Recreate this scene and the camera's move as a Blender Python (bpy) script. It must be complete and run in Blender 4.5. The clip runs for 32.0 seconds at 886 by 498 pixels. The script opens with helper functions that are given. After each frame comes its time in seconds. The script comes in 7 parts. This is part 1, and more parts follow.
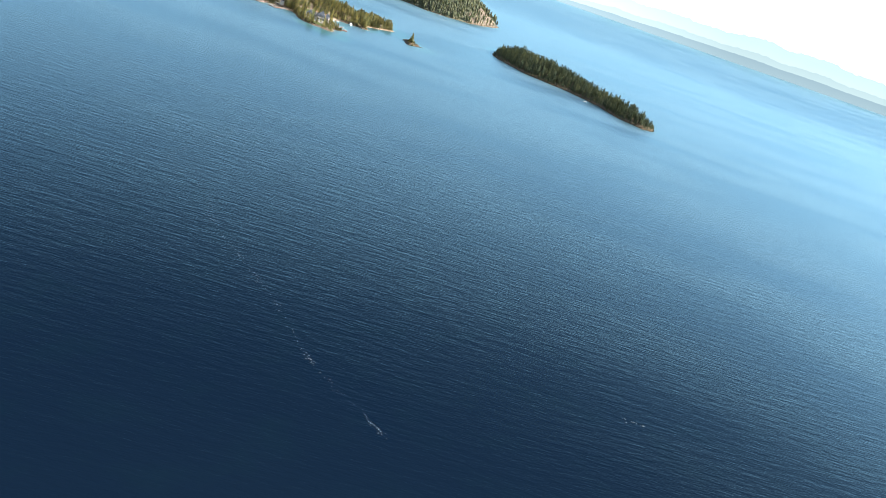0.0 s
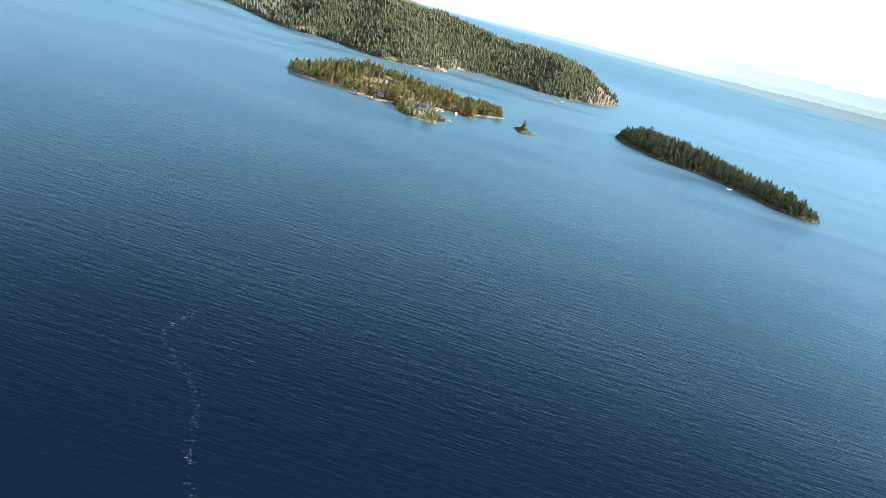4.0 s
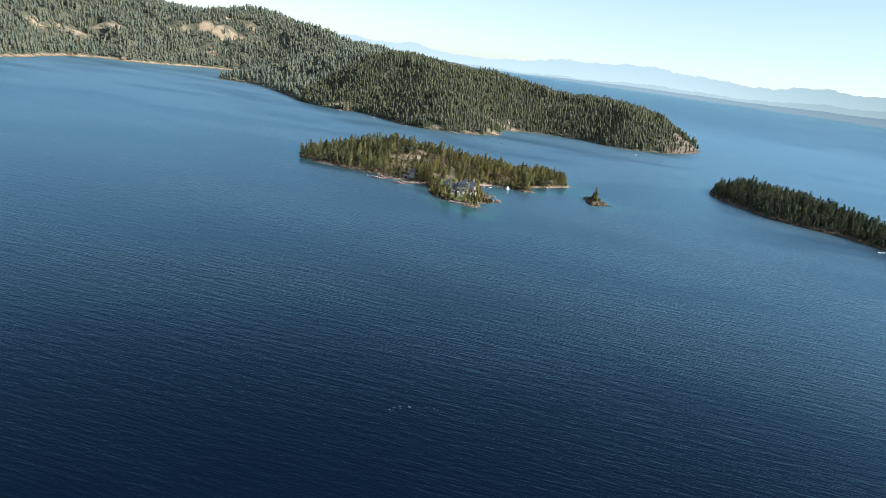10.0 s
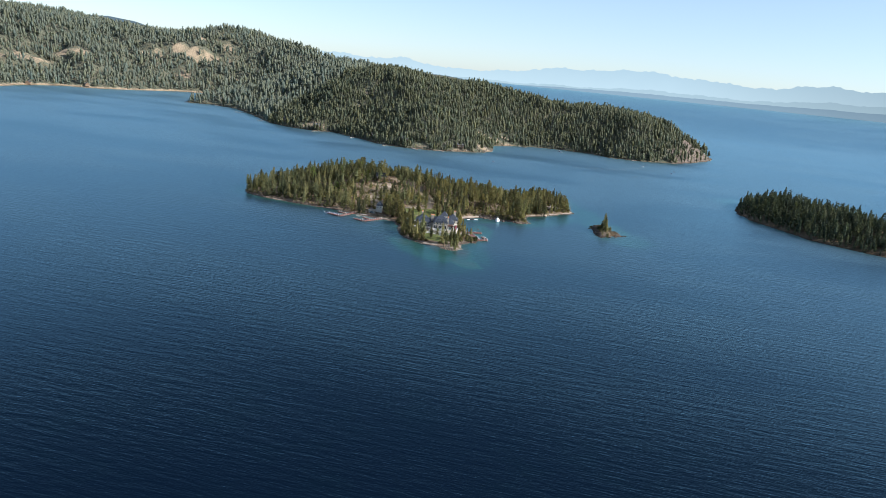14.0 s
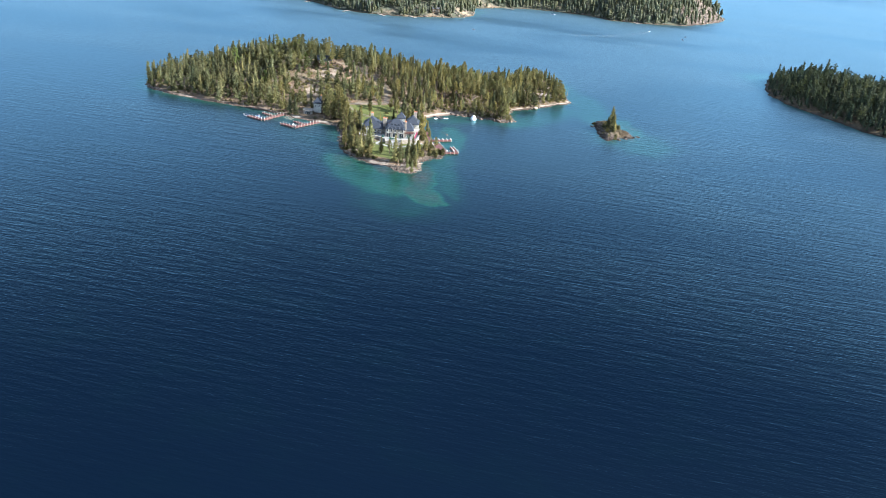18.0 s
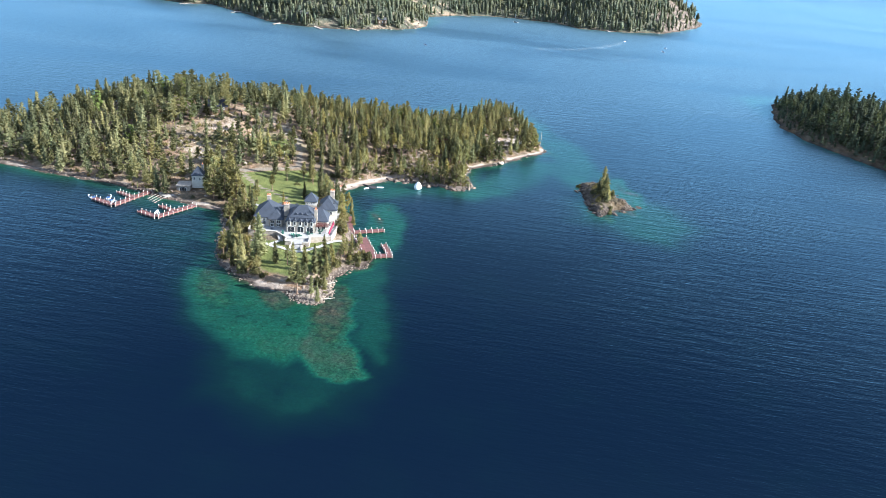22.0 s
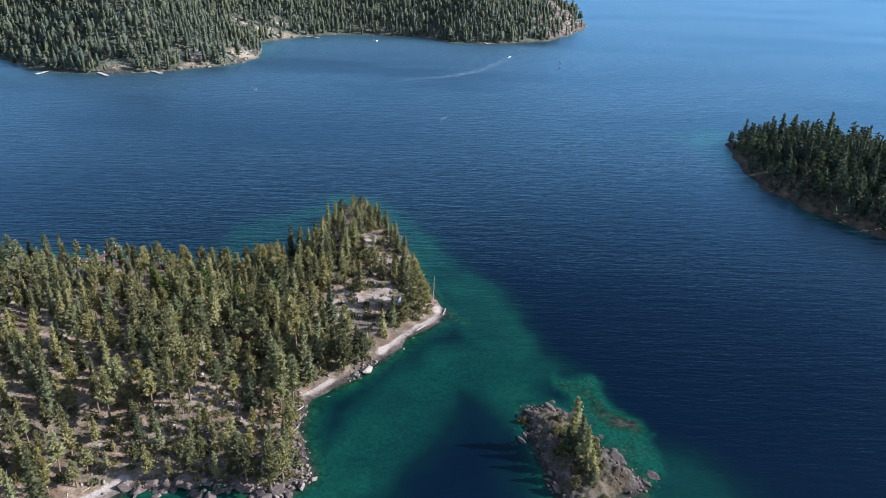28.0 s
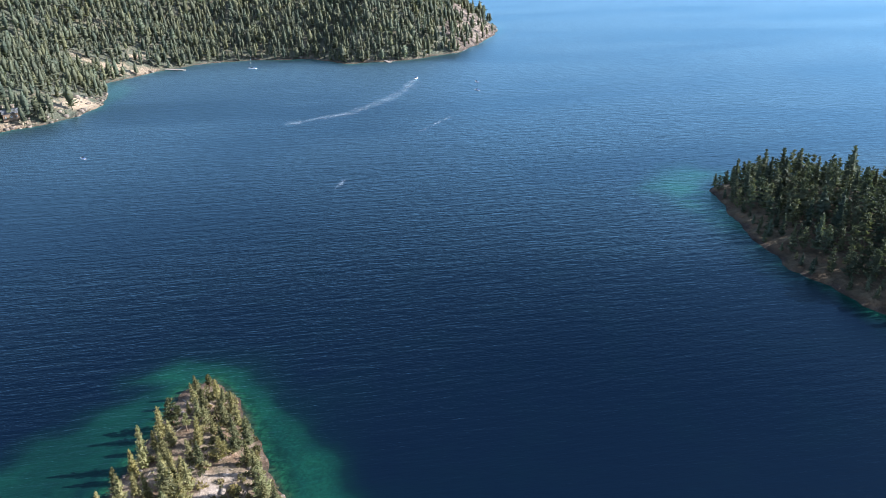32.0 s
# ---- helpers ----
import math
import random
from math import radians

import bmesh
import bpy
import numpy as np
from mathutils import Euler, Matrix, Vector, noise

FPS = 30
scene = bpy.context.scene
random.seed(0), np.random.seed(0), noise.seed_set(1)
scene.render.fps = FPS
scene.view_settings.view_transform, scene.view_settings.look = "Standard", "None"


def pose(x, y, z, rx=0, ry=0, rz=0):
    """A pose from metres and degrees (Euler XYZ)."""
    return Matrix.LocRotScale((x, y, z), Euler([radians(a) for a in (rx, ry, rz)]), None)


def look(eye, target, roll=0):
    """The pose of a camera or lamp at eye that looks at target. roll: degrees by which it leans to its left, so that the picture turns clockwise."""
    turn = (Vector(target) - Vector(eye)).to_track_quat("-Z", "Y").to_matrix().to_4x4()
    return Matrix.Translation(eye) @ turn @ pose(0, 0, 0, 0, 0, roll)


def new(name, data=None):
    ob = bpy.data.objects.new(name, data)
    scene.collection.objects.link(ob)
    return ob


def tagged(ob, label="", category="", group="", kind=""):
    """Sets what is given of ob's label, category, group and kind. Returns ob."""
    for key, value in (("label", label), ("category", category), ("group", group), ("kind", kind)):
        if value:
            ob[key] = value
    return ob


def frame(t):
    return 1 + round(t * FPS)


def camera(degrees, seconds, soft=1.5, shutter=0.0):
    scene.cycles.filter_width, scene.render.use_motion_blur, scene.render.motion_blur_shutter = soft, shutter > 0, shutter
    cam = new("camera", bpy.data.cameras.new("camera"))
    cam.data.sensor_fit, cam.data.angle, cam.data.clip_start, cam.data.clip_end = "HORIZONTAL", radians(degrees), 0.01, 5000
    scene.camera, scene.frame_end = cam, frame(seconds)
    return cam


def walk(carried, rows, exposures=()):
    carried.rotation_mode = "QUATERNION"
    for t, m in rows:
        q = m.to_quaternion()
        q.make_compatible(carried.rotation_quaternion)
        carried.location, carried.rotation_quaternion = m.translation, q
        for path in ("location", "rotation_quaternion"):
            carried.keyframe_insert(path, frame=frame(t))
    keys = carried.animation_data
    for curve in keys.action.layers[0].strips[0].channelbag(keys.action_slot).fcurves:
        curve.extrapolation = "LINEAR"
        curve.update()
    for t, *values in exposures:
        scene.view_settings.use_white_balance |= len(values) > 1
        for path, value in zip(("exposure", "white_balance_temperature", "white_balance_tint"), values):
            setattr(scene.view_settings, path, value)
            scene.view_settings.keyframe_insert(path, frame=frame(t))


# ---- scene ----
cam = camera(62.50, 32.0, soft=0.85)
# seconds, eye x y z, pitch, roll, yaw
PATH = [
    (0, 1.68, 0.15, 134.56, -20.973, 19.22, -6.948),
    (0.5, 2.64, 18.72, 134.15, -20.691, 18.67, -5.005),
    (1, 3.26, 36.79, 133.74, -20.319, 18.22, -3.316),
    (1.5, 3.59, 54.49, 133.32, -19.901, 17.708, -2.016),
    (2, 3.66, 71.92, 132.89, -19.443, 17.25, -0.698),
    (2.5, 3.53, 89.15, 132.46, -19.088, 16.721, 0.794),
    (3, 3.22, 106.26, 132.02, -18.703, 16.272, 1.921),
    (3.5, 2.77, 123.3, 131.57, -18.286, 15.743, 2.963),
    (4, 2.2, 140.31, 131.11, -18.018, 15.049, 4.246),
    (4.5, 1.55, 157.33, 130.63, -17.727, 14.348, 5.356),
    (6.5, -1.7, 225.88, 128.57, -16.334, 11.926, 7.965),
    (7, -2.61, 243.18, 128.01, -16.042, 11.344, 8.387),
    (7.5, -3.54, 260.55, 127.44, -15.669, 10.816, 8.502),
    (8, -4.5, 277.98, 126.86, -15.248, 10.327, 8.313),
    (8.5, -5.48, 295.48, 126.26, -14.932, 9.824, 8.237),
    (9, -6.47, 313.02, 125.66, -14.748, 9.218, 9.12),
    (9.5, -7.5, 330.6, 125.06, -14.695, 8.595, 10.572),
    (10, -8.54, 348.22, 124.47, -14.591, 8.193, 11.201),
    (10.5, -9.62, 365.87, 123.87, -14.407, 7.745, 11.344),
    (11, -10.73, 383.52, 123.3, -14.154, 7.371, 11.056),
    (11.5, -11.87, 401.19, 122.74, -14.006, 6.943, 10.967),
    (12, -13.05, 418.85, 122.2, -13.864, 6.508, 11.229),
    (12.5, -14.28, 436.51, 121.7, -13.74, 6.31, 11.485),
    (13, -15.55, 454.16, 121.22, -13.632, 6.023, 11.684),
    (13.5, -16.87, 471.8, 120.79, -13.516, 5.831, 11.79),
    (15.5, -22.67, 542.14, 119.52, -15.976, 5.263, 10.654),
    (16, -24.25, 559.68, 119.34, -18.117, 5.237, 10.665),
    (16.5, -25.88, 577.2, 119.2, -19.958, 5.177, 10.896),
    (17, -27.54, 594.7, 119.13, -21.2, 5.158, 10.733),
    (17.5, -29.25, 612.2, 119.1, -22.823, 5.182, 10.204),
    (18, -30.98, 629.69, 119.12, -24.088, 5.193, 9.648),
    (18.5, -32.73, 647.18, 119.19, -24.024, 5.21, 9.227),
    (19, -34.5, 664.67, 119.3, -24.017, 5.126, 8.871),
    (19.5, -36.26, 682.17, 119.44, -24.009, 5.124, 8.719),
    (20, -38.01, 699.68, 119.62, -24.023, 5.142, 8.722),
    (20.5, -39.73, 717.2, 119.81, -24.026, 5.119, 8.489),
    (21, -41.41, 734.73, 120.01, -23.988, 5.07, 7.912),
    (21.5, -43.03, 752.28, 120.22, -23.995, 5.002, 7.267),
    (22, -44.58, 769.84, 120.42, -24.041, 4.909, 6.751),
    (22.5, -46.03, 787.42, 120.6, -24.026, 4.812, 5.909),
    (23, -47.37, 805, 120.76, -23.953, 4.655, 4.956),
    (23.5, -48.58, 822.6, 120.87, -23.985, 4.606, 4.297),
    (24, -49.64, 840.2, 120.95, -24.035, 4.527, 3.774),
    (24.5, -50.53, 857.8, 120.97, -23.995, 4.478, 3.268),
    (25, -51.24, 875.39, 120.94, -23.981, 4.195, 2.54),
    (25.5, -51.75, 892.96, 120.85, -23.941, 3.803, 1.557),
    (27.5, -51.44, 962.85, 119.91, -23.759, 2.651, -2.055),
    (28, -50.73, 980.17, 119.58, -23.668, 2.159, -2.779),
    (28.5, -49.75, 997.4, 119.25, -23.669, 1.753, -3.451),
    (29, -48.5, 1014.54, 118.95, -23.62, 1.265, -4.191),
    (29.5, -46.99, 1031.57, 118.72, -23.595, 0.993, -5.095),
    (30, -45.22, 1048.5, 118.6, -23.627, 0.683, -6.013),
    (30.5, -43.22, 1065.3, 118.66, -23.699, 0.295, -6.953),
    (31, -41, 1081.99, 118.97, -23.729, -0.422, -7.788),
    (31.5, -38.6, 1098.56, 119.61, -23.736, -0.706, -8.565),
    (32, -36.04, 1115.03, 120.67, -23.825, -1.027, -9.369),
]


def facing(x, y, z, pitch, roll, yaw):
    """Camera pose from yaw about z, then pitch, then roll about the line of sight."""
    return pose(x, y, z, 0, 0, yaw) @ pose(0, 0, 0, 90 + pitch) @ pose(0, 0, 0, 0, 0, roll)


walk(cam, [(row[0], facing(*row[1:])) for row in PATH], [(0, 2.02, 6650, 5), (4, 1.88, 6550, 6), (9, 1.24, 6150, 8), (13, 0.92, 5950, 9), (17, 1.4, 5800, 8), (19, 1.96, 5750, 8), (21, 2.0, 5700, 8), (23, 1.64, 5550, 9), (25, 1.14, 5450, 11), (28, 1.14, 5250, 13), (30, 1.32, 5350, 13), (32, 1.62, 5600, 13)])

# ---- light ----
SUN_AZ, SUN_EL = -3.0, 29.0  # degrees from +x towards +y, and above the horizon
world = bpy.data.worlds.new("sky")
scene.world = world
world.use_nodes = True
wn = world.node_tree.nodes
sky = wn.new("ShaderNodeTexSky")
sky.sky_type, sky.sun_disc = "NISHITA", False
sky.sun_elevation, sky.sun_rotation = radians(SUN_EL), radians(90 - SUN_AZ)
sky.altitude, sky.air_density, sky.dust_density, sky.ozone_density = 0, 0.8, 0.4, 1.8
cool = wn.new("ShaderNodeMix")
cool.data_type, cool.blend_type = "RGBA", "MIX"
# summer haze: a thin even veil over the whole clear sky
cool.inputs[0].default_value, cool.inputs[7].default_value = 0.36, (3.25, 3.65, 4.1, 1)
world.node_tree.links.new(sky.outputs[0], cool.inputs[6])
world.node_tree.links.new(cool.outputs[2], wn["Background"].inputs[0])
wn["Background"].inputs[1].default_value = 0.1
sun_data = bpy.data.lights.new("sun", "SUN")
sun_data.energy, sun_data.angle, sun_data.color = 5.0, radians(0.6), (1.0, 0.93, 0.82)
sun = new("sun", sun_data)
sun.matrix_world = look((0, 0, 0), (-math.cos(radians(SUN_EL)) * math.cos(radians(SUN_AZ)), -math.cos(radians(SUN_EL)) * math.sin(radians(SUN_AZ)), -math.sin(radians(SUN_EL))))
sun.location = (300, 1100, 400)

# ---- materials ----
class Shader:
    """A small wrapper that makes node materials short to write."""

    def __init__(self, name):
        self.m = bpy.data.materials.new(name)
        self.m.use_nodes = True
        self.t = self.m.node_tree
        self.b = self.t.nodes["Principled BSDF"]

    def node(self, kind, **values):
        n = self.t.nodes.new(kind)
        for k, v in values.items():
            n.inputs[k].default_value = v
        return n

    def link(self, a, b):
        self.t.links.new(a, b)

    def place(self, scale=(1, 1, 1), turn=0.0):
        """World-sized coordinates, stretched and turned about z."""
        c = self.node("ShaderNodeTexCoord")
        p = self.node("ShaderNodeMapping", Scale=scale, Rotation=(0, 0, radians(turn)))
        self.link(c.outputs["Object"], p.inputs["Vector"])
        return p.outputs[0]

    def noise(self, scale, detail=4.0, rough=0.55, vector=None):
        n = self.node("ShaderNodeTexNoise", Scale=scale, Detail=detail, Roughness=rough)
        self.link(vector or self.place(), n.inputs["Vector"])
        return n.outputs["Fac"]

    def cells(self, scale, vector=None, feature="F1"):
        n = self.node("ShaderNodeTexVoronoi", Scale=scale)
        n.feature = feature
        self.link(vector or self.place(), n.inputs["Vector"])
        return n.outputs["Distance"]

    def attr(self, name):
        n = self.node("ShaderNodeAttribute")
        n.attribute_name = name
        return n.outputs["Fac"]

    def rand(self):
        return self.node("ShaderNodeObjectInfo").outputs["Random"]

    def ramp(self, fac, *stops):
        n = self.node("ShaderNodeValToRGB")
        e = n.color_ramp.elements
        while len(e) < len(stops):
            e.new(0.5)
        for one, (at, col) in zip(e, stops):
            one.position = at
            one.color = (*col, 1) if isinstance(col, tuple) else (col, col, col, 1)
        self.link(fac, n.inputs[0])
        return n.outputs[0]

    def mix(self, fac, a, b, kind="MIX"):
        n = self.node("ShaderNodeMix")
        n.data_type, n.blend_type = "RGBA", kind
        for i, v in ((0, fac), (6, a), (7, b)):
            if isinstance(v, (int, float)):
                n.inputs[i].default_value = v if i == 0 else (v, v, v, 1)
            elif isinstance(v, tuple):
                n.inputs[i].default_value = (*v, 1)
            else:
                self.link(v, n.inputs[i])
        return n.outputs[2]

    def math(self, op, a, b=0.0, clamp=False):
        n = self.node("ShaderNodeMath")
        n.operation, n.use_clamp = op, clamp
        for s, v in zip(n.inputs, (a, b)):
            if isinstance(v, (int, float)):
                s.default_value = v
            else:
                self.link(v, s)
        return n.outputs[0]

    def bump(self, height, distance, strength=1.0, then=None):
        n = self.node("ShaderNodeBump", Strength=strength, Distance=distance)
        self.link(height, n.inputs["Height"])
        if then is not None:
            self.link(then, n.inputs["Normal"])
        self.link(n.outputs[0], self.b.inputs["Normal"])
        return n.outputs[0]

    def color(self, c):
        if isinstance(c, tuple):
            self.b.inputs["Base Color"].default_value = (*c, 1)
        else:
            self.link(c, self.b.inputs["Base Color"])
        return self

    def set(self, **values):
        for k, v in values.items():
            self.b.inputs[k.replace("_", " ")].default_value = v
        return self


def mottled(name, a, b, scale, rough=0.8, bump=0.0, detail=5.0, metal=0.0, fine=8.0):
    """A two-scale mottle between two colours, with relief."""
    s = Shader(name)
    big, small = s.noise(scale, detail), s.noise(scale * fine, 3)
    f = s.math("ADD", s.math("MULTIPLY", big, 0.65), s.math("MULTIPLY", small, 0.35))
    f = s.math("ADD", f, s.math("MULTIPLY", s.math("SUBTRACT", s.rand(), 0.5), 0.15))
    s.color(s.ramp(f, (0.3, a), (0.7, b))).set(Roughness=rough, Metallic=metal)
    if bump:
        s.bump(small, bump)
    return s.m


def foliage(name, dark, light, by_tree):
    """Needles or leaves: colour varies from tree to tree and from clump to clump, and light comes through a little."""
    s = Shader(name)
    tree = s.attr("tint") if by_tree else s.rand()
    clump = s.node("ShaderNodeNewGeometry").outputs["Random Per Island"]
    f = s.math("ADD", s.math("MULTIPLY", tree, 0.78), s.math("MULTIPLY", clump, 0.22))
    col = s.ramp(f, (0.15, dark), (0.85, light))
    own = s.math("FRACT", s.math("MULTIPLY", tree, 17.3))
    col = s.mix(1.0, col, s.ramp(own, (0.0, (0.9, 1.02, 1.06)), (0.4, (1.0, 1.0, 0.98)), (0.8, (1.05, 1.02, 0.9)), (1.0, (1.13, 1.08, 0.86))), "MULTIPLY")
    s.color(col).set(Roughness=0.75, Specular_IOR_Level=0.25)
    tl = s.node("ShaderNodeBsdfTranslucent")
    s.link(s.mix(1.0, col, (1.0, 1.0, 0.55), "MULTIPLY"), tl.inputs["Color"])
    mx = s.node("ShaderNodeMixShader", Fac=0.38)
    s.link(s.b.outputs[0], mx.inputs[1])
    s.link(tl.outputs[0], mx.inputs[2])
    s.link(mx.outputs[0], s.t.nodes["Material Output"].inputs[0])
    return s.m


M = {}
M["pine"] = foliage("pine_needles", (0.097, 0.092, 0.042), (0.31, 0.272, 0.122), False)
M["fir"] = foliage("fir_needles", (0.072, 0.072, 0.034), (0.252, 0.226, 0.102), False)
M["leaf"] = foliage("broad_leaves", (0.09, 0.115, 0.03), (0.25, 0.27, 0.085), False)
M["bush"] = foliage("bush_leaves", (0.065, 0.064, 0.028), (0.21, 0.175, 0.08), False)
M["undergrowth"] = foliage("undergrowth_leaves", (0.065, 0.064, 0.028), (0.21, 0.175, 0.08), True)
M["wood_island"] = foliage("island_needles", (0.07, 0.074, 0.038), (0.244, 0.224, 0.11), True)
# both mainland needle colours are lifted and greyed to carry distance haze
M["hazed_far"] = foliage("distant_needles", (0.068, 0.077, 0.051), (0.127, 0.131, 0.082), True)
M["hazed_hills"] = foliage("hill_forest_needles", (0.112, 0.13, 0.108), (0.158, 0.17, 0.132), True)
# darker copy of the needles: the long island's shaded side put into colour
M["wood_shade"] = foliage("shaded_island_needles", (0.04, 0.052, 0.034), (0.1, 0.112, 0.07), True)
M["bark"] = mottled("bark", (0.09, 0.055, 0.035), (0.24, 0.15, 0.095), 3.0, 0.9, 0.03)
M["rock"] = mottled("shore_rock", (0.07, 0.053, 0.04), (0.34, 0.272, 0.21), 0.5, 0.9, 0.15)
M["rock_islet"] = mottled("islet_rock", (0.034, 0.025, 0.02), (0.17, 0.124, 0.095), 0.5, 0.9, 0.15)
M["stone_wall"] = mottled("stone_wall", (0.2, 0.168, 0.132), (0.42, 0.365, 0.3), 1.1, 0.85, 0.04)
M["stucco"] = mottled("cream_stucco", (0.36, 0.33, 0.28), (0.49, 0.455, 0.395), 0.7, 0.85, 0.01)
M["slate"] = mottled("slate_roof", (0.016, 0.02, 0.029), (0.038, 0.045, 0.06), 0.8, 0.6, 0.03)
M["garden_wall"] = mottled("garden_wall_stone", (0.3, 0.27, 0.225), (0.52, 0.475, 0.405), 0.8, 0.85, 0.02)
M["trim"] = mottled("white_trim", (0.54, 0.52, 0.48), (0.66, 0.64, 0.6), 1.0, 0.6)
M["paving"] = mottled("pale_paving", (0.23, 0.222, 0.21), (0.34, 0.327, 0.308), 0.9, 0.8, 0.01)
M["pot"] = mottled("terracotta", (0.5, 0.15, 0.07), (0.7, 0.26, 0.13), 2.0, 0.8)
M["deck"] = mottled("red_decking", (0.09, 0.035, 0.03), (0.16, 0.065, 0.055), 0.9, 0.7, 0.01)
M["log"] = mottled("weathered_log", (0.24, 0.2, 0.16), (0.46, 0.4, 0.33), 2.0, 0.85, 0.02)
M["white"] = mottled("white_plastic", (0.7, 0.71, 0.72), (0.85, 0.85, 0.84), 0.8, 0.4)
M["dark"] = mottled("dark_paint", (0.015, 0.016, 0.018), (0.05, 0.05, 0.055), 2.0, 0.45)
M["green_cloth"] = mottled("green_canvas", (0.012, 0.06, 0.045), (0.03, 0.11, 0.08), 3.0, 0.85)
M["red_cloth"] = mottled("red_canvas", (0.22, 0.02, 0.05), (0.36, 0.05, 0.1), 3.0, 0.85)
M["blue"] = mottled("blue_cover", (0.02, 0.06, 0.16), (0.05, 0.12, 0.26), 2.0, 0.6)
M["red_roof"] = mottled("red_metal_roof", (0.17, 0.04, 0.03), (0.28, 0.08, 0.06), 1.0, 0.5)
M["grey_roof"] = mottled("grey_shingle", (0.1, 0.1, 0.105), (0.2, 0.2, 0.2), 1.0, 0.7, 0.02)
M["pergola"] = mottled("red_brown_stain", (0.08, 0.028, 0.022), (0.14, 0.052, 0.04), 1.0, 0.7)
M["path"] = mottled("pale_concrete", (0.26, 0.25, 0.235), (0.37, 0.355, 0.335), 0.9, 0.85, 0.01)
M["timber"] = mottled("brown_timber", (0.1, 0.06, 0.035), (0.2, 0.13, 0.08), 1.5, 0.75, 0.02)
M["gravel"] = mottled("gravel_track", (0.22, 0.19, 0.16), (0.36, 0.32, 0.28), 0.6, 0.9, 0.03)
M["foam"] = mottled("foam", (0.25, 0.33, 0.39), (0.46, 0.54, 0.6), 0.6, 0.7)
gl = Shader("window_glass").color((0.02, 0.025, 0.03)).set(Roughness=0.06, Specular_IOR_Level=0.6)
M["glass"] = gl.m


def land(name, soil, rocky=1.0, wild=((0.075, 0.062, 0.042), (0.23, 0.18, 0.125)), beach=((0.22, 0.182, 0.152), (0.36, 0.305, 0.26)), pale=1.0):
    """Ground: needle litter and dry grass, with lawn, beach and rock where the sheet's masks say so."""
    s = Shader(name)
    big, mid, fine = s.noise(0.03, 5), s.noise(0.25, 5), s.noise(2.5, 4)
    patch = s.noise(0.7, 6, 0.7)
    f = s.math("ADD", s.math("MULTIPLY", big, 0.25), s.math("ADD", s.math("MULTIPLY", mid, 0.35), s.math("ADD", s.math("MULTIPLY", patch, 0.25), s.math("MULTIPLY", fine, 0.15))))
    col = s.ramp(f, (0.4, wild[0]), (0.5, soil), (0.6, wild[1]))
    reddish = s.ramp(s.noise(0.11, 5, 0.6), (0.45, 0.0), (0.6, 0.55))
    col = s.mix(reddish, col, s.mix(1.0, col, (1.18, 0.9, 0.78), "MULTIPLY"))
    stone = s.ramp(s.math("ADD", s.math("MULTIPLY", mid, 0.6), s.math("MULTIPLY", fine, 0.4)), (0.36, (0.06 * pale, 0.046 * pale, 0.036 * pale)), (0.5, (0.15 * pale, 0.115 * pale, 0.09 * pale)), (0.68, (0.32 * pale, 0.255 * pale, 0.2 * pale)))
    lawn = s.ramp(s.math("ADD", s.math("MULTIPLY", mid, 0.5), s.math("MULTIPLY", fine, 0.5)), (0.35, (0.064, 0.081, 0.022)), (0.65, (0.14, 0.146, 0.045)))
    sand = s.ramp(fine, (0.3, beach[0]), (0.7, beach[1]))
    edge = s.math("MULTIPLY", s.math("SUBTRACT", s.math("ADD", s.math("MULTIPLY", mid, 0.6), s.math("MULTIPLY", s.noise(0.9, 4, 0.7), 0.4)), 0.5), 1.5)

    def mask(key):
        v = s.math("ADD", s.attr(key), edge)
        return s.ramp(v, (0.36, 0.0), (0.64, 1.0))

    col = s.mix(mask("rock"), col, stone)
    col = s.mix(mask("lawn"), col, lawn)
    col = s.mix(mask("track"), col, s.ramp(fine, (0.3, (0.14, 0.115, 0.087)), (0.7, (0.22, 0.185, 0.145))))
    col = s.mix(mask("sand"), col, sand)
    col = s.mix(s.attr("wet"), col, s.mix(1.0, col, (0.42, 0.4, 0.4), "MULTIPLY"))
    s.color(col).set(Roughness=0.95, Specular_IOR_Level=0.2)
    n = s.bump(mid, 0.8 * rocky)
    n = s.bump(patch, 0.45 * rocky, then=n)
    s.bump(fine, 0.12, then=n)
    return s.m


M["land"] = land("island_ground", (0.15, 0.112, 0.074), 1.0, ((0.065, 0.056, 0.034), (0.3, 0.232, 0.165)), ((0.26, 0.208, 0.165), (0.42, 0.345, 0.28)))
M["islet_land"] = land("islet_ground", (0.08, 0.064, 0.04), 1.6, ((0.04, 0.033, 0.02), (0.13, 0.105, 0.065)), pale=0.45)
M["far_land"] = land("hill_ground", (0.088, 0.094, 0.066), 2.0, ((0.062, 0.068, 0.048), (0.14, 0.13, 0.09)), ((0.2, 0.15, 0.1), (0.36, 0.28, 0.19)), pale=0.95)


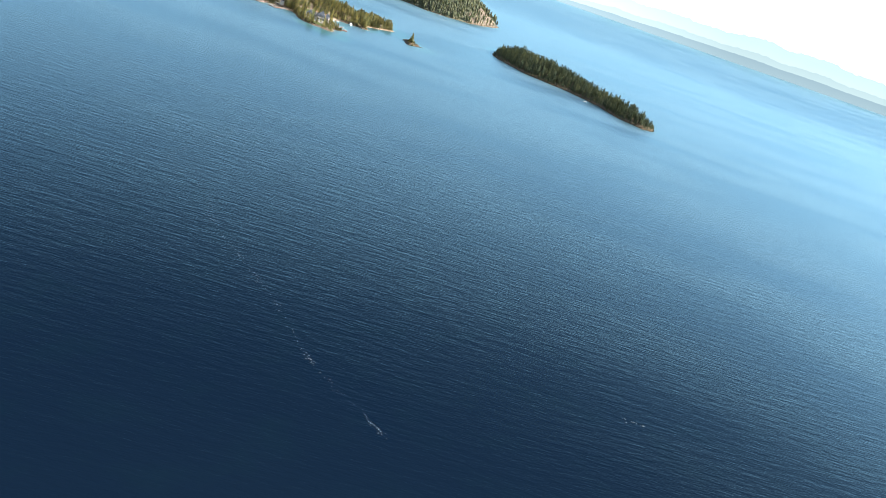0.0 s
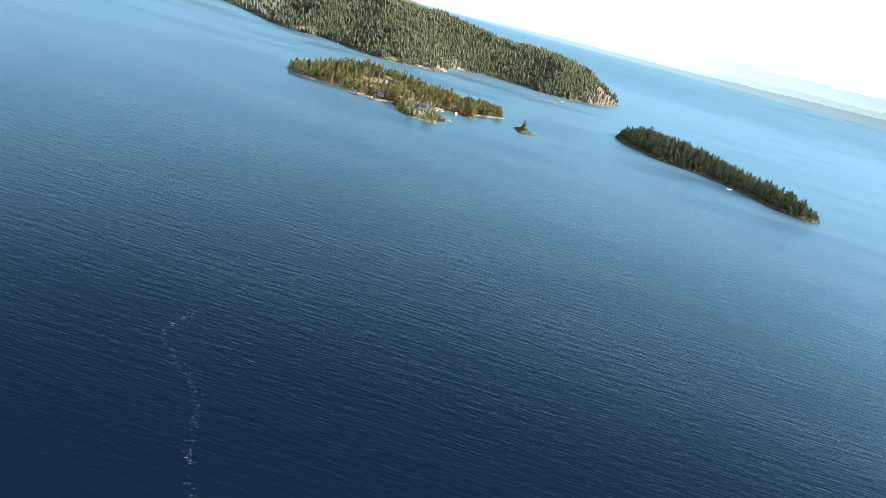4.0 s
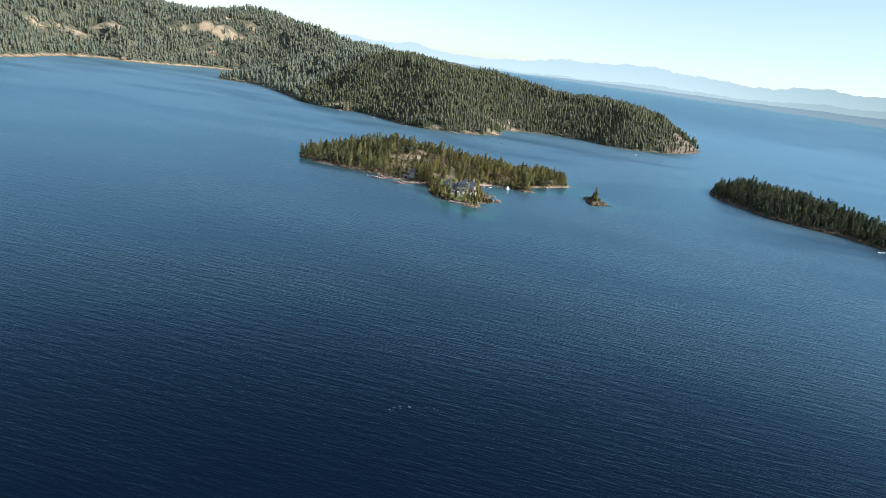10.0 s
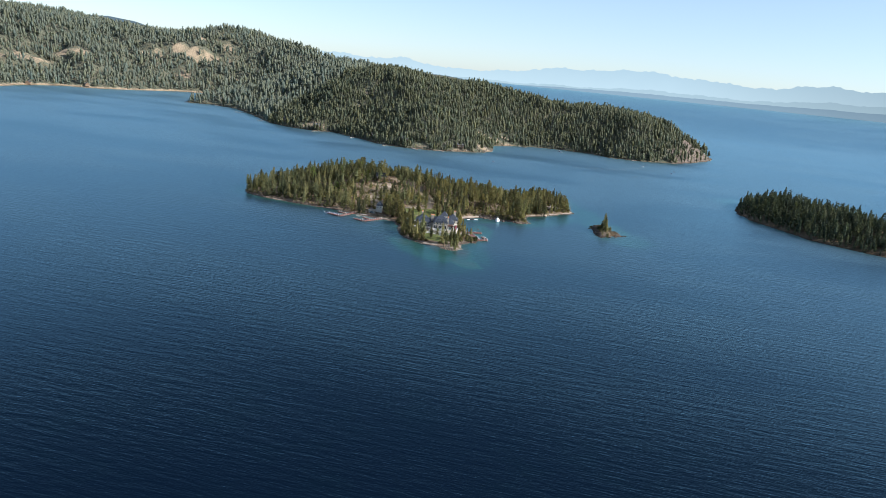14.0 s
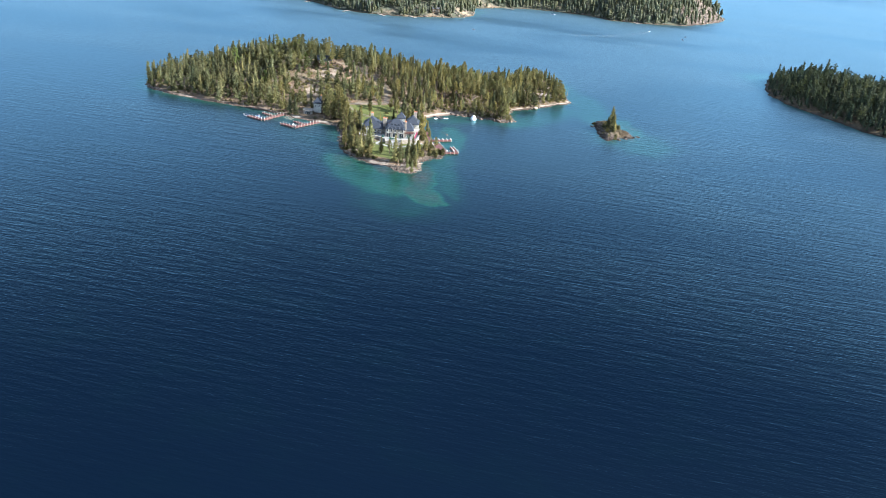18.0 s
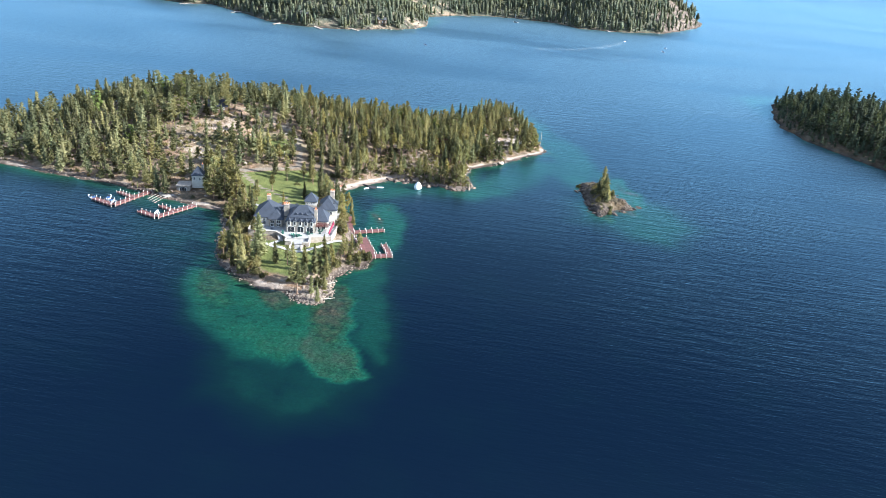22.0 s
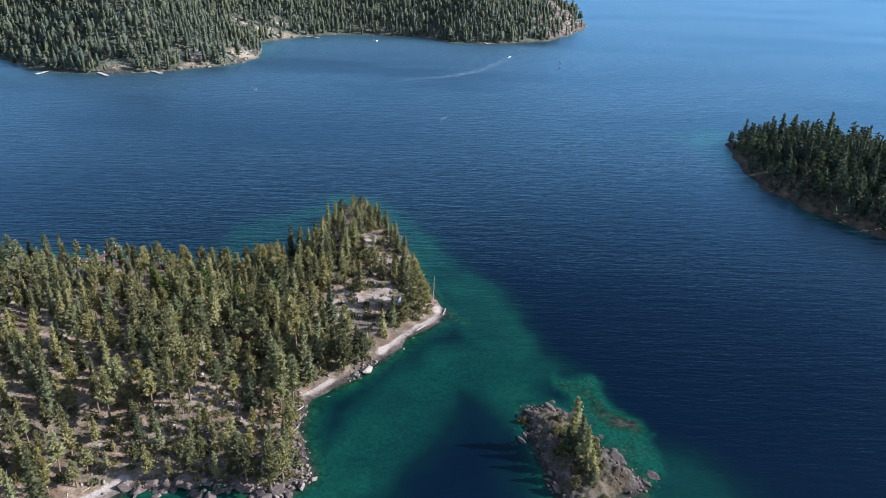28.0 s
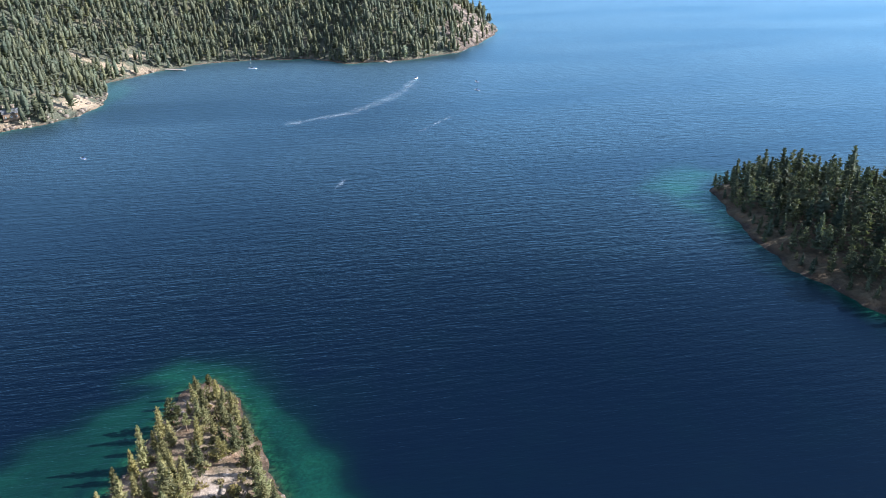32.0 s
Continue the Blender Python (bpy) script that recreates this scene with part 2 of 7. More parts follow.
def lake_water():
    """Deep blue water with wind ripples in rows; over the shoals the bed's green and its broken rock show."""
    s = Shader("lake_water")
    depth, reef = s.attr("depth"), s.attr("reef")
    warp = s.node("ShaderNodeTexNoise", Scale=0.16, Detail=4.0, Roughness=0.6)
    s.link(s.place(), warp.inputs["Vector"])
    bent = s.node("ShaderNodeVectorMath")
    s.link(s.place(), bent.inputs[0])
    push = s.node("ShaderNodeVectorMath")
    push.operation = "SCALE"
    push.inputs["Scale"].default_value = 7.0
    s.link(warp.outputs["Color"], push.inputs[0])
    s.link(push.outputs[0], bent.inputs[1])
    bent = bent.outputs[0]
    shallow = s.math("SUBTRACT", 1.0, depth, True)
    grain = s.noise(1.3, 5, 0.75)
    lumps = s.noise(0.3, 6, 0.72)
    blocks = s.cells(0.5, bent)
    uneven = s.math("SUBTRACT", s.noise(0.05, 5), 0.5)
    d = s.math("ADD", depth, s.math("MULTIPLY", s.math("MULTIPLY", uneven, s.math("ADD", shallow, 0.25)), 0.6))
    d = s.math("ADD", d, s.math("MULTIPLY", s.math("MULTIPLY", s.math("SUBTRACT", lumps, 0.5), shallow), 0.55), True)
    col = s.ramp(d, (0.0, (0.062, 0.058, 0.044)), (0.1, (0.03, 0.042, 0.03)), (0.22, (0.016, 0.046, 0.027)), (0.36, (0.0075, 0.05, 0.029)), (0.52, (0.004, 0.028, 0.02)), (0.75, (0.0012, 0.0085, 0.0105)), (1.0, (0.0005, 0.003, 0.01)))
    # broken rock: blocks with dark joints, browner than the weed-green bed, dimmer the deeper it lies
    rock = s.ramp(blocks, (0.12, (1.2, 1.12, 1.0)), (0.5, (0.85, 0.84, 0.8)), (0.9, (0.42, 0.42, 0.42)))
    joints = s.ramp(s.cells(0.27, bent, "DISTANCE_TO_EDGE"), (0.0, 0.62), (0.12, 1.0))
    stone = s.mix(1.0, s.mix(1.0, rock, joints, "MULTIPLY"), s.ramp(grain, (0.36, 0.5), (0.62, 1.45)), "MULTIPLY")
    broken = s.ramp(s.math("ADD", reef, s.math("MULTIPLY", s.math("SUBTRACT", lumps, 0.5), 1.3)), (0.42, 0.0), (0.52, 1.0))
    speck = s.ramp(s.math("ADD", s.math("MULTIPLY", grain, 0.6), s.math("MULTIPLY", lumps, 0.4)), (0.38, 0.42), (0.49, 0.95), (0.62, 1.5))
    seen = s.ramp(depth, (0.3, 1.0), (0.8, 0.0))
    stones = s.ramp(s.cells(0.8, bent), (0.15, 1.2), (0.45, 0.95), (0.8, 0.6))
    bed = s.mix(broken, s.mix(1.0, col, s.mix(1.0, speck, stones, "MULTIPLY"), "MULTIPLY"), s.mix(1.0, s.mix(1.0, col, (1.05, 0.9, 0.82), "MULTIPLY"), stone, "MULTIPLY"))
    col = s.mix(seen, col, bed)
    s.color(col).set(Roughness=0.6, Specular_IOR_Level=0.0)
    swell = s.noise(1.0, 3, 0.55, s.place((0.055, 0.3, 0.1), 6))
    chop = s.noise(1.0, 3, 0.6, s.place((0.2, 0.8, 0.3), -8))
    rip = s.noise(1.0, 2, 0.6, s.place((0.8, 1.6, 1.0), 20))
    calm = s.ramp(s.noise(1.0, 3, 0.5, s.place((0.004, 0.009, 0.01), 25)), (0.35, 0.55), (0.6, 1.0))
    calm = s.math("MULTIPLY", calm, s.attr("open"))
    n = s.bump(s.math("MULTIPLY", swell, calm), 0.31)
    n = s.bump(s.math("MULTIPLY", chop, calm), 0.21, then=n)
    n = s.bump(s.math("MULTIPLY", rip, s.attr("open")), 0.03, then=n)
    facing = s.node("ShaderNodeLayerWeight", Blend=0.5)
    s.link(n, facing.inputs["Normal"])
    gloss = s.node("ShaderNodeBsdfGlossy", Roughness=0.39)
    s.link(s.ramp(s.noise(1.0, 3, 0.5, s.place((0.004, 0.009, 0.01), 25)), (0.38, 0.29), (0.55, 0.38)), gloss.inputs["Roughness"])
    gloss.inputs["Color"].default_value = (0.57, 0.88, 1.0, 1)
    s.link(n, gloss.inputs["Normal"])
    mx = s.node("ShaderNodeMixShader")
    s.link(s.ramp(facing.outputs["Facing"], (0.0, 0.016), (0.35, 0.016), (0.47, 0.018), (0.6, 0.046), (0.72, 0.185), (0.83, 0.36), (0.92, 0.53), (1.0, 0.66)), mx.inputs[0])
    s.link(s.b.outputs[0], mx.inputs[1])
    s.link(gloss.outputs[0], mx.inputs[2])
    s.link(mx.outputs[0], s.t.nodes["Material Output"].inputs[0])
    return s.m


M["water"] = lake_water()


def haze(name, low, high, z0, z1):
    """Distance haze painted in as a plain soft glow, paler towards the water."""
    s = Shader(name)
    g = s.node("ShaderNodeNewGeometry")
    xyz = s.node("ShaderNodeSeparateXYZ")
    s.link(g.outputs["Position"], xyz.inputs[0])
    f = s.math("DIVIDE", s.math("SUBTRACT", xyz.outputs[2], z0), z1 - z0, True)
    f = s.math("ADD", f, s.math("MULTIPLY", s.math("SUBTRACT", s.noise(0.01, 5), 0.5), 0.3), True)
    # glow dimmed towards the east, where high exposure would wash it out
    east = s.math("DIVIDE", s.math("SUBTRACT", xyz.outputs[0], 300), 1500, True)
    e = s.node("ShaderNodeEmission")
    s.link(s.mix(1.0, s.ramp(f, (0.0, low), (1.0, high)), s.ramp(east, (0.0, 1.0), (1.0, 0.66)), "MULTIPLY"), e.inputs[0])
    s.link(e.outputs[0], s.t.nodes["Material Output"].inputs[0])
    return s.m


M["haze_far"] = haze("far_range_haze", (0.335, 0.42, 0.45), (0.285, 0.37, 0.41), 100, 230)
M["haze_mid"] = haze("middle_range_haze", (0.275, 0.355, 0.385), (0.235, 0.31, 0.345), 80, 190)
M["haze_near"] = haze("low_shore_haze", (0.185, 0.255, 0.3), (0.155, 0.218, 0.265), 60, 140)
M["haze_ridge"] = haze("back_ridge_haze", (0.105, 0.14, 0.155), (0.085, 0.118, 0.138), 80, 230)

# ---- mesh helpers ----
def mesh_from(name, verts, faces, material, parent=None, label="", smooth=False):
    me = bpy.data.meshes.new(name)
    me.from_pydata(verts, [], faces)
    me.materials.append(material)
    if smooth:
        me.polygons.foreach_set("use_smooth", [True] * len(me.polygons))
    ob = new(name, me)
    if parent is not None:
        ob.parent = parent
    if label:
        ob["label"] = label
    return ob


def quick_mesh(name, V, F, material):
    """A mesh from arrays: V is n x 3, F is m x 3 or m x 4."""
    me = bpy.data.meshes.new(name)
    k = F.shape[1]
    me.vertices.add(len(V))
    me.vertices.foreach_set("co", V.astype(np.float32).ravel())
    me.loops.add(F.size)
    me.loops.foreach_set("vertex_index", F.astype(np.int32).ravel())
    me.polygons.add(len(F))
    me.polygons.foreach_set("loop_start", np.arange(0, F.size, k, dtype=np.int32))
    me.update(calc_edges=True)
    me.materials.append(material)
    return me


def put_mask(me, name, values):
    a = me.attributes.new(name, "FLOAT", "POINT")
    a.data.foreach_set("value", np.asarray(values, np.float32))


def empty(name, at=(0, 0, 0), turn=0.0):
    ob = new(name)
    ob.empty_display_size = 0.5
    ob.matrix_world = pose(*at, 0, 0, turn)
    return ob


def part(name, bm, material, parent, label=""):
    me = bpy.data.meshes.new(name)
    bm.to_mesh(me)
    bm.free()
    me.materials.append(material)
    ob = new(name, me)
    if parent is not None:
        ob.parent = parent
    if label:
        ob["label"] = label
    return ob


def box(bm, x0, x1, y0, y1, z0, z1):
    v = [bm.verts.new((x, y, z)) for z in (z0, z1) for x, y in ((x0, y0), (x1, y0), (x1, y1), (x0, y1))]
    for q in ((3, 2, 1, 0), (4, 5, 6, 7), (0, 1, 5, 4), (1, 2, 6, 5), (2, 3, 7, 6), (3, 0, 4, 7)):
        bm.faces.new([v[i] for i in q])
    return v


def prism(bm, ring, z0, z1):
    """A closed column over a ring of (x, y) that runs counter-clockwise."""
    a, b = [bm.verts.new((x, y, z0)) for x, y in ring], [bm.verts.new((x, y, z1)) for x, y in ring]
    n = len(ring)
    for i in range(n):
        bm.faces.new((a[i], a[(i + 1) % n], b[(i + 1) % n], b[i]))
    bm.faces.new(b)
    bm.faces.new(a[::-1])


def tube(bm, a, b, r0, r1=None, n=8):
    """A round bar from a to b."""
    a, b = Vector(a), Vector(b)
    m = (b - a).to_track_quat("Z", "Y").to_matrix()
    r1 = r0 if r1 is None else r1
    rings = [[bm.verts.new(c + m @ Vector((r * math.cos(2 * math.pi * i / n), r * math.sin(2 * math.pi * i / n), 0))) for i in range(n)] for c, r in ((a, r0), (b, r1))]
    for i in range(n):
        bm.faces.new((rings[0][i], rings[0][(i + 1) % n], rings[1][(i + 1) % n], rings[1][i]))
    bm.faces.new(rings[0][::-1])
    bm.faces.new(rings[1])


# ---- plan ----
MAIN = [(-325, 1084), (-315, 1076), (-297, 1069), (-272, 1065), (-248, 1063), (-226, 1060), (-205, 1053), (-188, 1049), (-175, 1047), (-169, 1038), (-164, 1024), (-158, 1008), (-152, 998),
        (-142, 990), (-134, 985), (-124, 985), (-116, 979), (-111, 980), (-109, 987), (-111, 1000), (-108, 1008), (-102, 1011), (-102, 1021), (-111, 1034), (-118, 1044), (-122, 1057), (-130, 1072),
        (-135, 1082), (-132, 1091), (-124, 1102)]
MAIN += [(-114, 1114), (-92, 1115), (-81, 1110), (-74, 1117), (-79, 1136), (-78, 1149), (-70, 1156), (-59, 1169), (-49, 1185), (-41.5, 1192.5), (-39, 1199), (-42.5, 1208), (-47, 1228), (-53, 1252), (-61, 1276),
         (-68, 1295), (-74, 1304), (-81, 1299), (-88, 1272), (-95, 1246), (-114, 1229), (-160, 1236), (-205, 1238), (-255, 1226), (-300, 1195), (-328, 1150), (-336, 1110)]
ISLET = [(-19, 1144), (-19, 1132), (-17, 1120), (-15, 1106), (-11, 1099), (-6, 1106), (0, 1110), (7, 1115), (2, 1122), (-3, 1132), (-6, 1140), (-12, 1146)]
DARK = [(150, 1430), (144, 1400), (137, 1370), (134, 1340), (144, 1302), (160, 1272), (182, 1228), (206, 1206), (240, 1186), (265, 1158), (292, 1120), (308, 1060), (340, 1028), (360, 1034),
        (368, 1060), (356, 1120), (336, 1180), (312, 1240), (290, 1300), (262, 1360), (225, 1410), (180, 1442)]
PENIN = [(-1230, 1550), (-1252, 1717), (-1294, 1830), (-1325, 1936), (-1313, 2046), (-1237, 2092), (-1198, 2199), (-1171, 2314), (-1090, 2380), (-985, 2260), (-948, 2080), (-942, 1985), (-879, 2005),
         (-805, 1965), (-690, 1830), (-622, 1745), (-563, 1708), (-510, 1690), (-483, 1714), (-424, 1663), (-352, 1600), (-313, 1601), (-272, 1616), (-222, 1655), (-200, 1695), (-208, 1740),
         (-222, 1798), (-195, 1835), (-151, 1884), (-100, 1893), (-40, 1882), (-4, 1842), (52, 1850), (107, 1882), (157, 1961), (190, 2038)]
PENIN += [(196, 2095), (150, 2250), (-100, 2600), (-500, 3000), (-1200, 3400), (-2700, 3500), (-2700, 1500), (-1700, 1200), (-1300, 1250)]


def inside_by(poly, X, Y):
    """Metres inside the outline (minus: outside), for arrays of places."""
    P = np.array(poly, float)
    Q = np.roll(P, -1, 0)
    best = np.full(X.shape, 1e18)
    odd = np.zeros(X.shape, bool)
    for (ax, ay), (bx, by) in zip(P, Q):
        dx, dy = bx - ax, by - ay
        t = np.clip(((X - ax) * dx + (Y - ay) * dy) / (dx * dx + dy * dy), 0, 1)
        best = np.minimum(best, (X - ax - t * dx) ** 2 + (Y - ay - t * dy) ** 2)
        if ay != by:
            odd ^= ((ay > Y) != (by > Y)) & (X < (bx - ax) * (Y - ay) / (by - ay) + ax)
    return np.where(odd, 1, -1) * np.sqrt(best)


def wobble(X, Y, size, seed=0.0):
    """Smooth unevenness between about -1 and 1, for arrays."""
    u, v = X / size + seed, Y / size - 1.7 * seed
    s = np.sin(u * 1.9 + 1.3 * np.sin(v * 1.1 + seed)) + np.sin(v * 2.3 + 1.7 * np.sin(u * 0.9 - seed)) + 0.5 * np.sin(u * 4.7 + v * 3.1) + 0.5 * np.sin(v * 5.3 - u * 2.9 + seed)
    return s / 3


def ease(v, a, b):
    t = np.clip((v - a) / (b - a), 0, 1)
    return t * t * (3 - 2 * t)


def bump_at(X, Y, x, y, rx, ry):
    return np.exp(-(((X - x) / rx) ** 2) - ((Y - y) / ry) ** 2)


def near_line(pts, X, Y):
    """Metres to an open line."""
    best = np.full(np.shape(X), 1e18)
    for (ax, ay), (bx, by) in zip(pts, pts[1:]):
        dx, dy = bx - ax, by - ay
        t = np.clip(((X - ax) * dx + (Y - ay) * dy) / (dx * dx + dy * dy), 0, 1)
        best = np.minimum(best, (X - ax - t * dx) ** 2 + (Y - ay - t * dy) ** 2)
    return np.sqrt(best)


LAWN_BACK = [(-166.5, 1054), (-170, 1064), (-178, 1078), (-185, 1086), (-174, 1092), (-163, 1097), (-155, 1101), (-146, 1104), (-138, 1090), (-139, 1070), (-134, 1056), (-150, 1040)]
LAWN_FRONT = [(-150, 1017), (-144, 1005), (-134, 994), (-122, 993), (-116, 1004), (-114, 1020), (-116, 1030), (-126, 1024), (-140, 1020)]
ROAD = [(-215, 1080), (-200, 1084), (-183, 1089.7), (-173.8, 1094.7), (-163, 1099.6), (-159.5, 1104), (-163.4, 1118), (-170, 1130), (-180, 1138), (-205, 1148)]
DRIVE = [(-143, 1052), (-150.7, 1061.7), (-152.6, 1067), (-162, 1072), (-171.8, 1077.4), (-181, 1087)]
CLEAR = [(-70, 1204, 16, 21), (-61, 1208, 12, 12), (-67, 1258, 7, 16), (-60, 1236, 6, 8), (-98, 1140, 9, 4), (-118, 1146, 7, 4), (-168, 1222, 9, 14), (-210, 1100, 16, 10), (-150, 1160, 8, 6), (-232, 1140, 10, 7), (-211, 1122, 8, 8), (-208, 1127, 8, 11), (-222, 1102, 12, 6), (-204, 1126, 8, 6)]


def main_height(X, Y):
    d = inside_by(MAIN, X, Y) + 1.2 * wobble(X, Y, 7) + 0.7 * wobble(X, Y, 3, 2.0)
    hill = 17.0 * bump_at(X, Y, -235, 1150, 75, 48) + 6.5 * bump_at(X, Y, -160, 1172, 60, 43) + 3.5 * bump_at(X, Y, -105, 1140, 30, 22) + 3.0 * bump_at(X, Y, -66, 1262, 16, 28)
    hill += 1.3 * bump_at(X, Y, -135, 1030, 22, 24) + 0.5 * bump_at(X, Y, -138, 1004, 12, 10)
    rough = 0.5 * wobble(X, Y, 9, 1.0) + 0.25 * wobble(X, Y, 3.7, 4.0)
    land_z = 0.25 + 1.3 * ease(d, 0, 9) + hill * ease(d, 2, 34) + rough * ease(d, 0, 6)
    pad = np.maximum(bump_at(X, Y, -134, 1042, 20, 13) ** 0.5, 0)
    land_z = land_z + (3.4 - land_z) * ease(pad, 0.55, 0.8)
    return np.where(d > 0, land_z, np.maximum(0.25 + d * 0.28, -9)), d


def islet_height(X, Y):
    d = inside_by(ISLET, X, Y) + 0.8 * wobble(X, Y, 3) + 0.5 * wobble(X, Y, 1.4, 3.0)
    z = 0.1 + 0.9 * ease(d, 0, 2) + 1.7 * ease(d, 1, 6) + 0.8 * np.abs(wobble(X, Y, 2.6)) * ease(d, 0, 3) + (0.55 * np.abs(wobble(X, Y, 1.3, 5)) + 0.3 * wobble(X, Y, 0.6, 2)) * ease(d, 0, 2) - 1.6 * bump_at(X, Y, -2.5, 1110, 3.0, 4.0)
    return np.where(d > 0, z, np.maximum(0.2 + d * 0.5, -7)), d


def dark_height(X, Y):
    d = inside_by(DARK, X, Y) + 2.0 * wobble(X, Y, 11) + 0.8 * wobble(X, Y, 4, 2.0)
    z = 0.3 + 2.0 * ease(d, 0, 6) + 12.0 * ease(d, 3, 60) + 0.8 * wobble(X, Y, 14)
    return np.where(d > 0, z, np.maximum(0.3 + d * 0.3, -8)), d


CREST = ((-2700, -1950, -1680, -1500, -1400, -1300, -1250, -1180, -1115, -1010, -900, -805, -706, -625, -519, -455, -354, -299, -221, -143, 2, 95, 144, 196),
         (192, 190, 160, 150, 158, 186, 182, 165, 157, 142, 119, 112, 106, 100, 111, 106, 94, 98, 86, 72, 69, 62, 44, 30))


def penin_height(X, Y):
    d = inside_by(PENIN, X, Y) + 4 * wobble(X, Y, 30) + 2 * wobble(X, Y, 11, 1.0)
    top = np.interp(X, *CREST)
    reach = np.interp(X, (-2700, -1500, -900, -300, 0, 110, 200), (900, 520, 420, 260, 170, 120, 55))
    u = d / reach
    rise = np.where(u < 1, np.sin(np.clip(u, 0, 1) * math.pi / 2) ** 1.25, np.cos(np.clip(u - 1, 0, 1.3)) ** 2)
    z = 0.5 + 2.5 * ease(d, 0, 14) + (top - 2) * rise
    gully = np.exp(-(wobble(X + 0.25 * Y, Y, 120, 3.0) / 0.2) ** 2) + 0.6 * np.exp(-(wobble(X, Y - 0.3 * X, 62, 7.0) / 0.22) ** 2)
    z -= 0.09 * top * gully * ease(d, 15, 120) * ease(u, 1.0, 0.6)
    z += (4 * wobble(X, Y, 95, 2.0) + 2.6 * wobble(X, Y, 43, 5.0)) * ease(d, 20, 140) + 1.3 * wobble(X, Y, 14, 3.0) * ease(d, 3, 30)
    return np.where(d > 0, z, np.maximum(0.5 + d * 0.25, -8)), d


def sheet(name, height, x0, x1, y0, y1, step, material, masks):
    """A ground sheet on a grid, kept where it is above the deep water."""
    xs, ys = np.arange(x0, x1 + step, step), np.arange(y0, y1 + step, step)
    X, Y = np.meshgrid(xs, ys)
    Z, d = height(X, Y)
    n, m = X.shape
    idx = np.arange(n * m).reshape(n, m)
    F = np.stack([idx[:-1, :-1], idx[:-1, 1:], idx[1:, 1:], idx[1:, :-1]], -1).reshape(-1, 4)
    zf = Z.ravel()[F].max(1)
    F = F[zf > -3.5]
    used = np.unique(F)
    back = np.zeros(n * m, int)
    back[used] = np.arange(len(used))
    me = quick_mesh(name, np.stack([X.ravel(), Y.ravel(), Z.ravel()], -1)[used], back[F], material)
    me.polygons.foreach_set("use_smooth", [True] * len(me.polygons))
    for key, values in {**masks(X, Y, Z, d), "wet": ease(d, 1.6, 0.4)}.items():
        put_mask(me, key, values.ravel()[used])
    return new(name, me)


def slope_of(Z, step):
    gy, gx = np.gradient(Z, step)
    return np.hypot(gx, gy)


BEACH = [[(-140, 1084), (-133, 1092), (-125, 1103), (-116, 1114)], [(-136, 987), (-124, 987)], [(-41.5, 1205), (-40, 1199), (-42.5, 1193.5), (-50, 1185.5), (-60, 1171.5)], [(-78, 1150), (-72, 1157)], [(-190, 1051), (-172, 1047)], [(-290, 1068), (-275, 1066)]]


def main_masks(X, Y, Z, d):
    lawn = np.maximum(ease(inside_by(LAWN_BACK, X, Y), -3, 3), ease(inside_by(LAWN_FRONT, X, Y), -3, 3))
    lawn = np.maximum(lawn, 0.75 * bump_at(X, Y, -178, 1118, 20, 14))
    lawn = np.maximum(lawn, 0.46 * bump_at(X, Y, -205, 1112, 38, 28))
    lawn = np.maximum(lawn, 0.4 * bump_at(X, Y, -150, 1150, 30, 20))
    sand = np.zeros_like(X)
    for k, line in enumerate(BEACH):
        sand = np.maximum(sand, ease(near_line(line, X, Y), 3.6 if k == 0 else 1.8, 1.2 if k == 0 else 0.3))
    track = np.maximum(ease(near_line(ROAD, X, Y), 1.7, 0.6), 0.8 * ease(near_line(DRIVE, X, Y), 1.6, 0.5))
    for x, y, rx, ry in CLEAR:
        sand = np.maximum(sand, 0.5 * bump_at(X, Y, x, y, rx, ry))
    strand = np.where((X > -100) & (Y > 1150), 2.2, 5.0)
    rock = np.maximum(ease(d, strand, 0.6), ease(slope_of(Z, 2.0), 0.35, 0.6))
    rock = rock * np.where((X > -100) & (Y > 1203), 0.3 * ease(d, 3.0, 0.5), 1.0)
    rock = np.maximum(rock, 0.55 * bump_at(X, Y, -100, 1128, 26, 18))
    rock = np.maximum(rock, 0.9 * bump_at(X, Y, -153, 1003, 8, 13))
    return {"lawn": lawn, "sand": sand, "rock": rock * (1 - 0.8 * lawn), "track": 1.1 * track}


def plain_masks(X, Y, Z, d):
    return {"lawn": 0 * X, "sand": 0 * X, "rock": 0.7 * ease(d, 2.0, 0.3)}


def islet_masks(X, Y, Z, d):
    return {"lawn": 0 * X, "sand": 0 * X, "rock": 0.62 - 0.4 * ease(d, 2.0, 4.5) + 0.3 * wobble(X, Y, 4.0)}


# dry meadows, logged slopes and bare points: centre and half widths
FIELDS = [(-1492, 2040, 34, 34), (-1470, 2092, 30, 30), (-1440, 2125, 26, 24), (-1446, 2205, 20, 20), (-1400, 2222, 32, 16), (-1372, 2449, 22, 22), (-1328, 2468, 30, 28), (-1300, 2520, 26, 36)]
FIELDS += [(-1255, 2537, 34, 28), (-1215, 2569, 34, 24), (-1176, 2586, 24, 18), (-1215, 2410, 28, 22), (-1291, 2645, 18, 14), (-1208, 2660, 30, 16), (-1065, 2584, 18, 12), (-1093, 2488, 16, 10)]
FIELDS += [(-482, 1885, 28, 20), (-1718, 2567, 30, 24), (-522, 1717, 26, 10), (-659, 1816, 14, 8), (-471, 1834, 14, 8), (-228, 1831, 30, 14), (-205, 1868, 20, 9), (-241, 1644, 16, 10), (-188, 1842, 18, 9), (-212, 1694, 24, 26), (-300, 1612, 16, 8)]
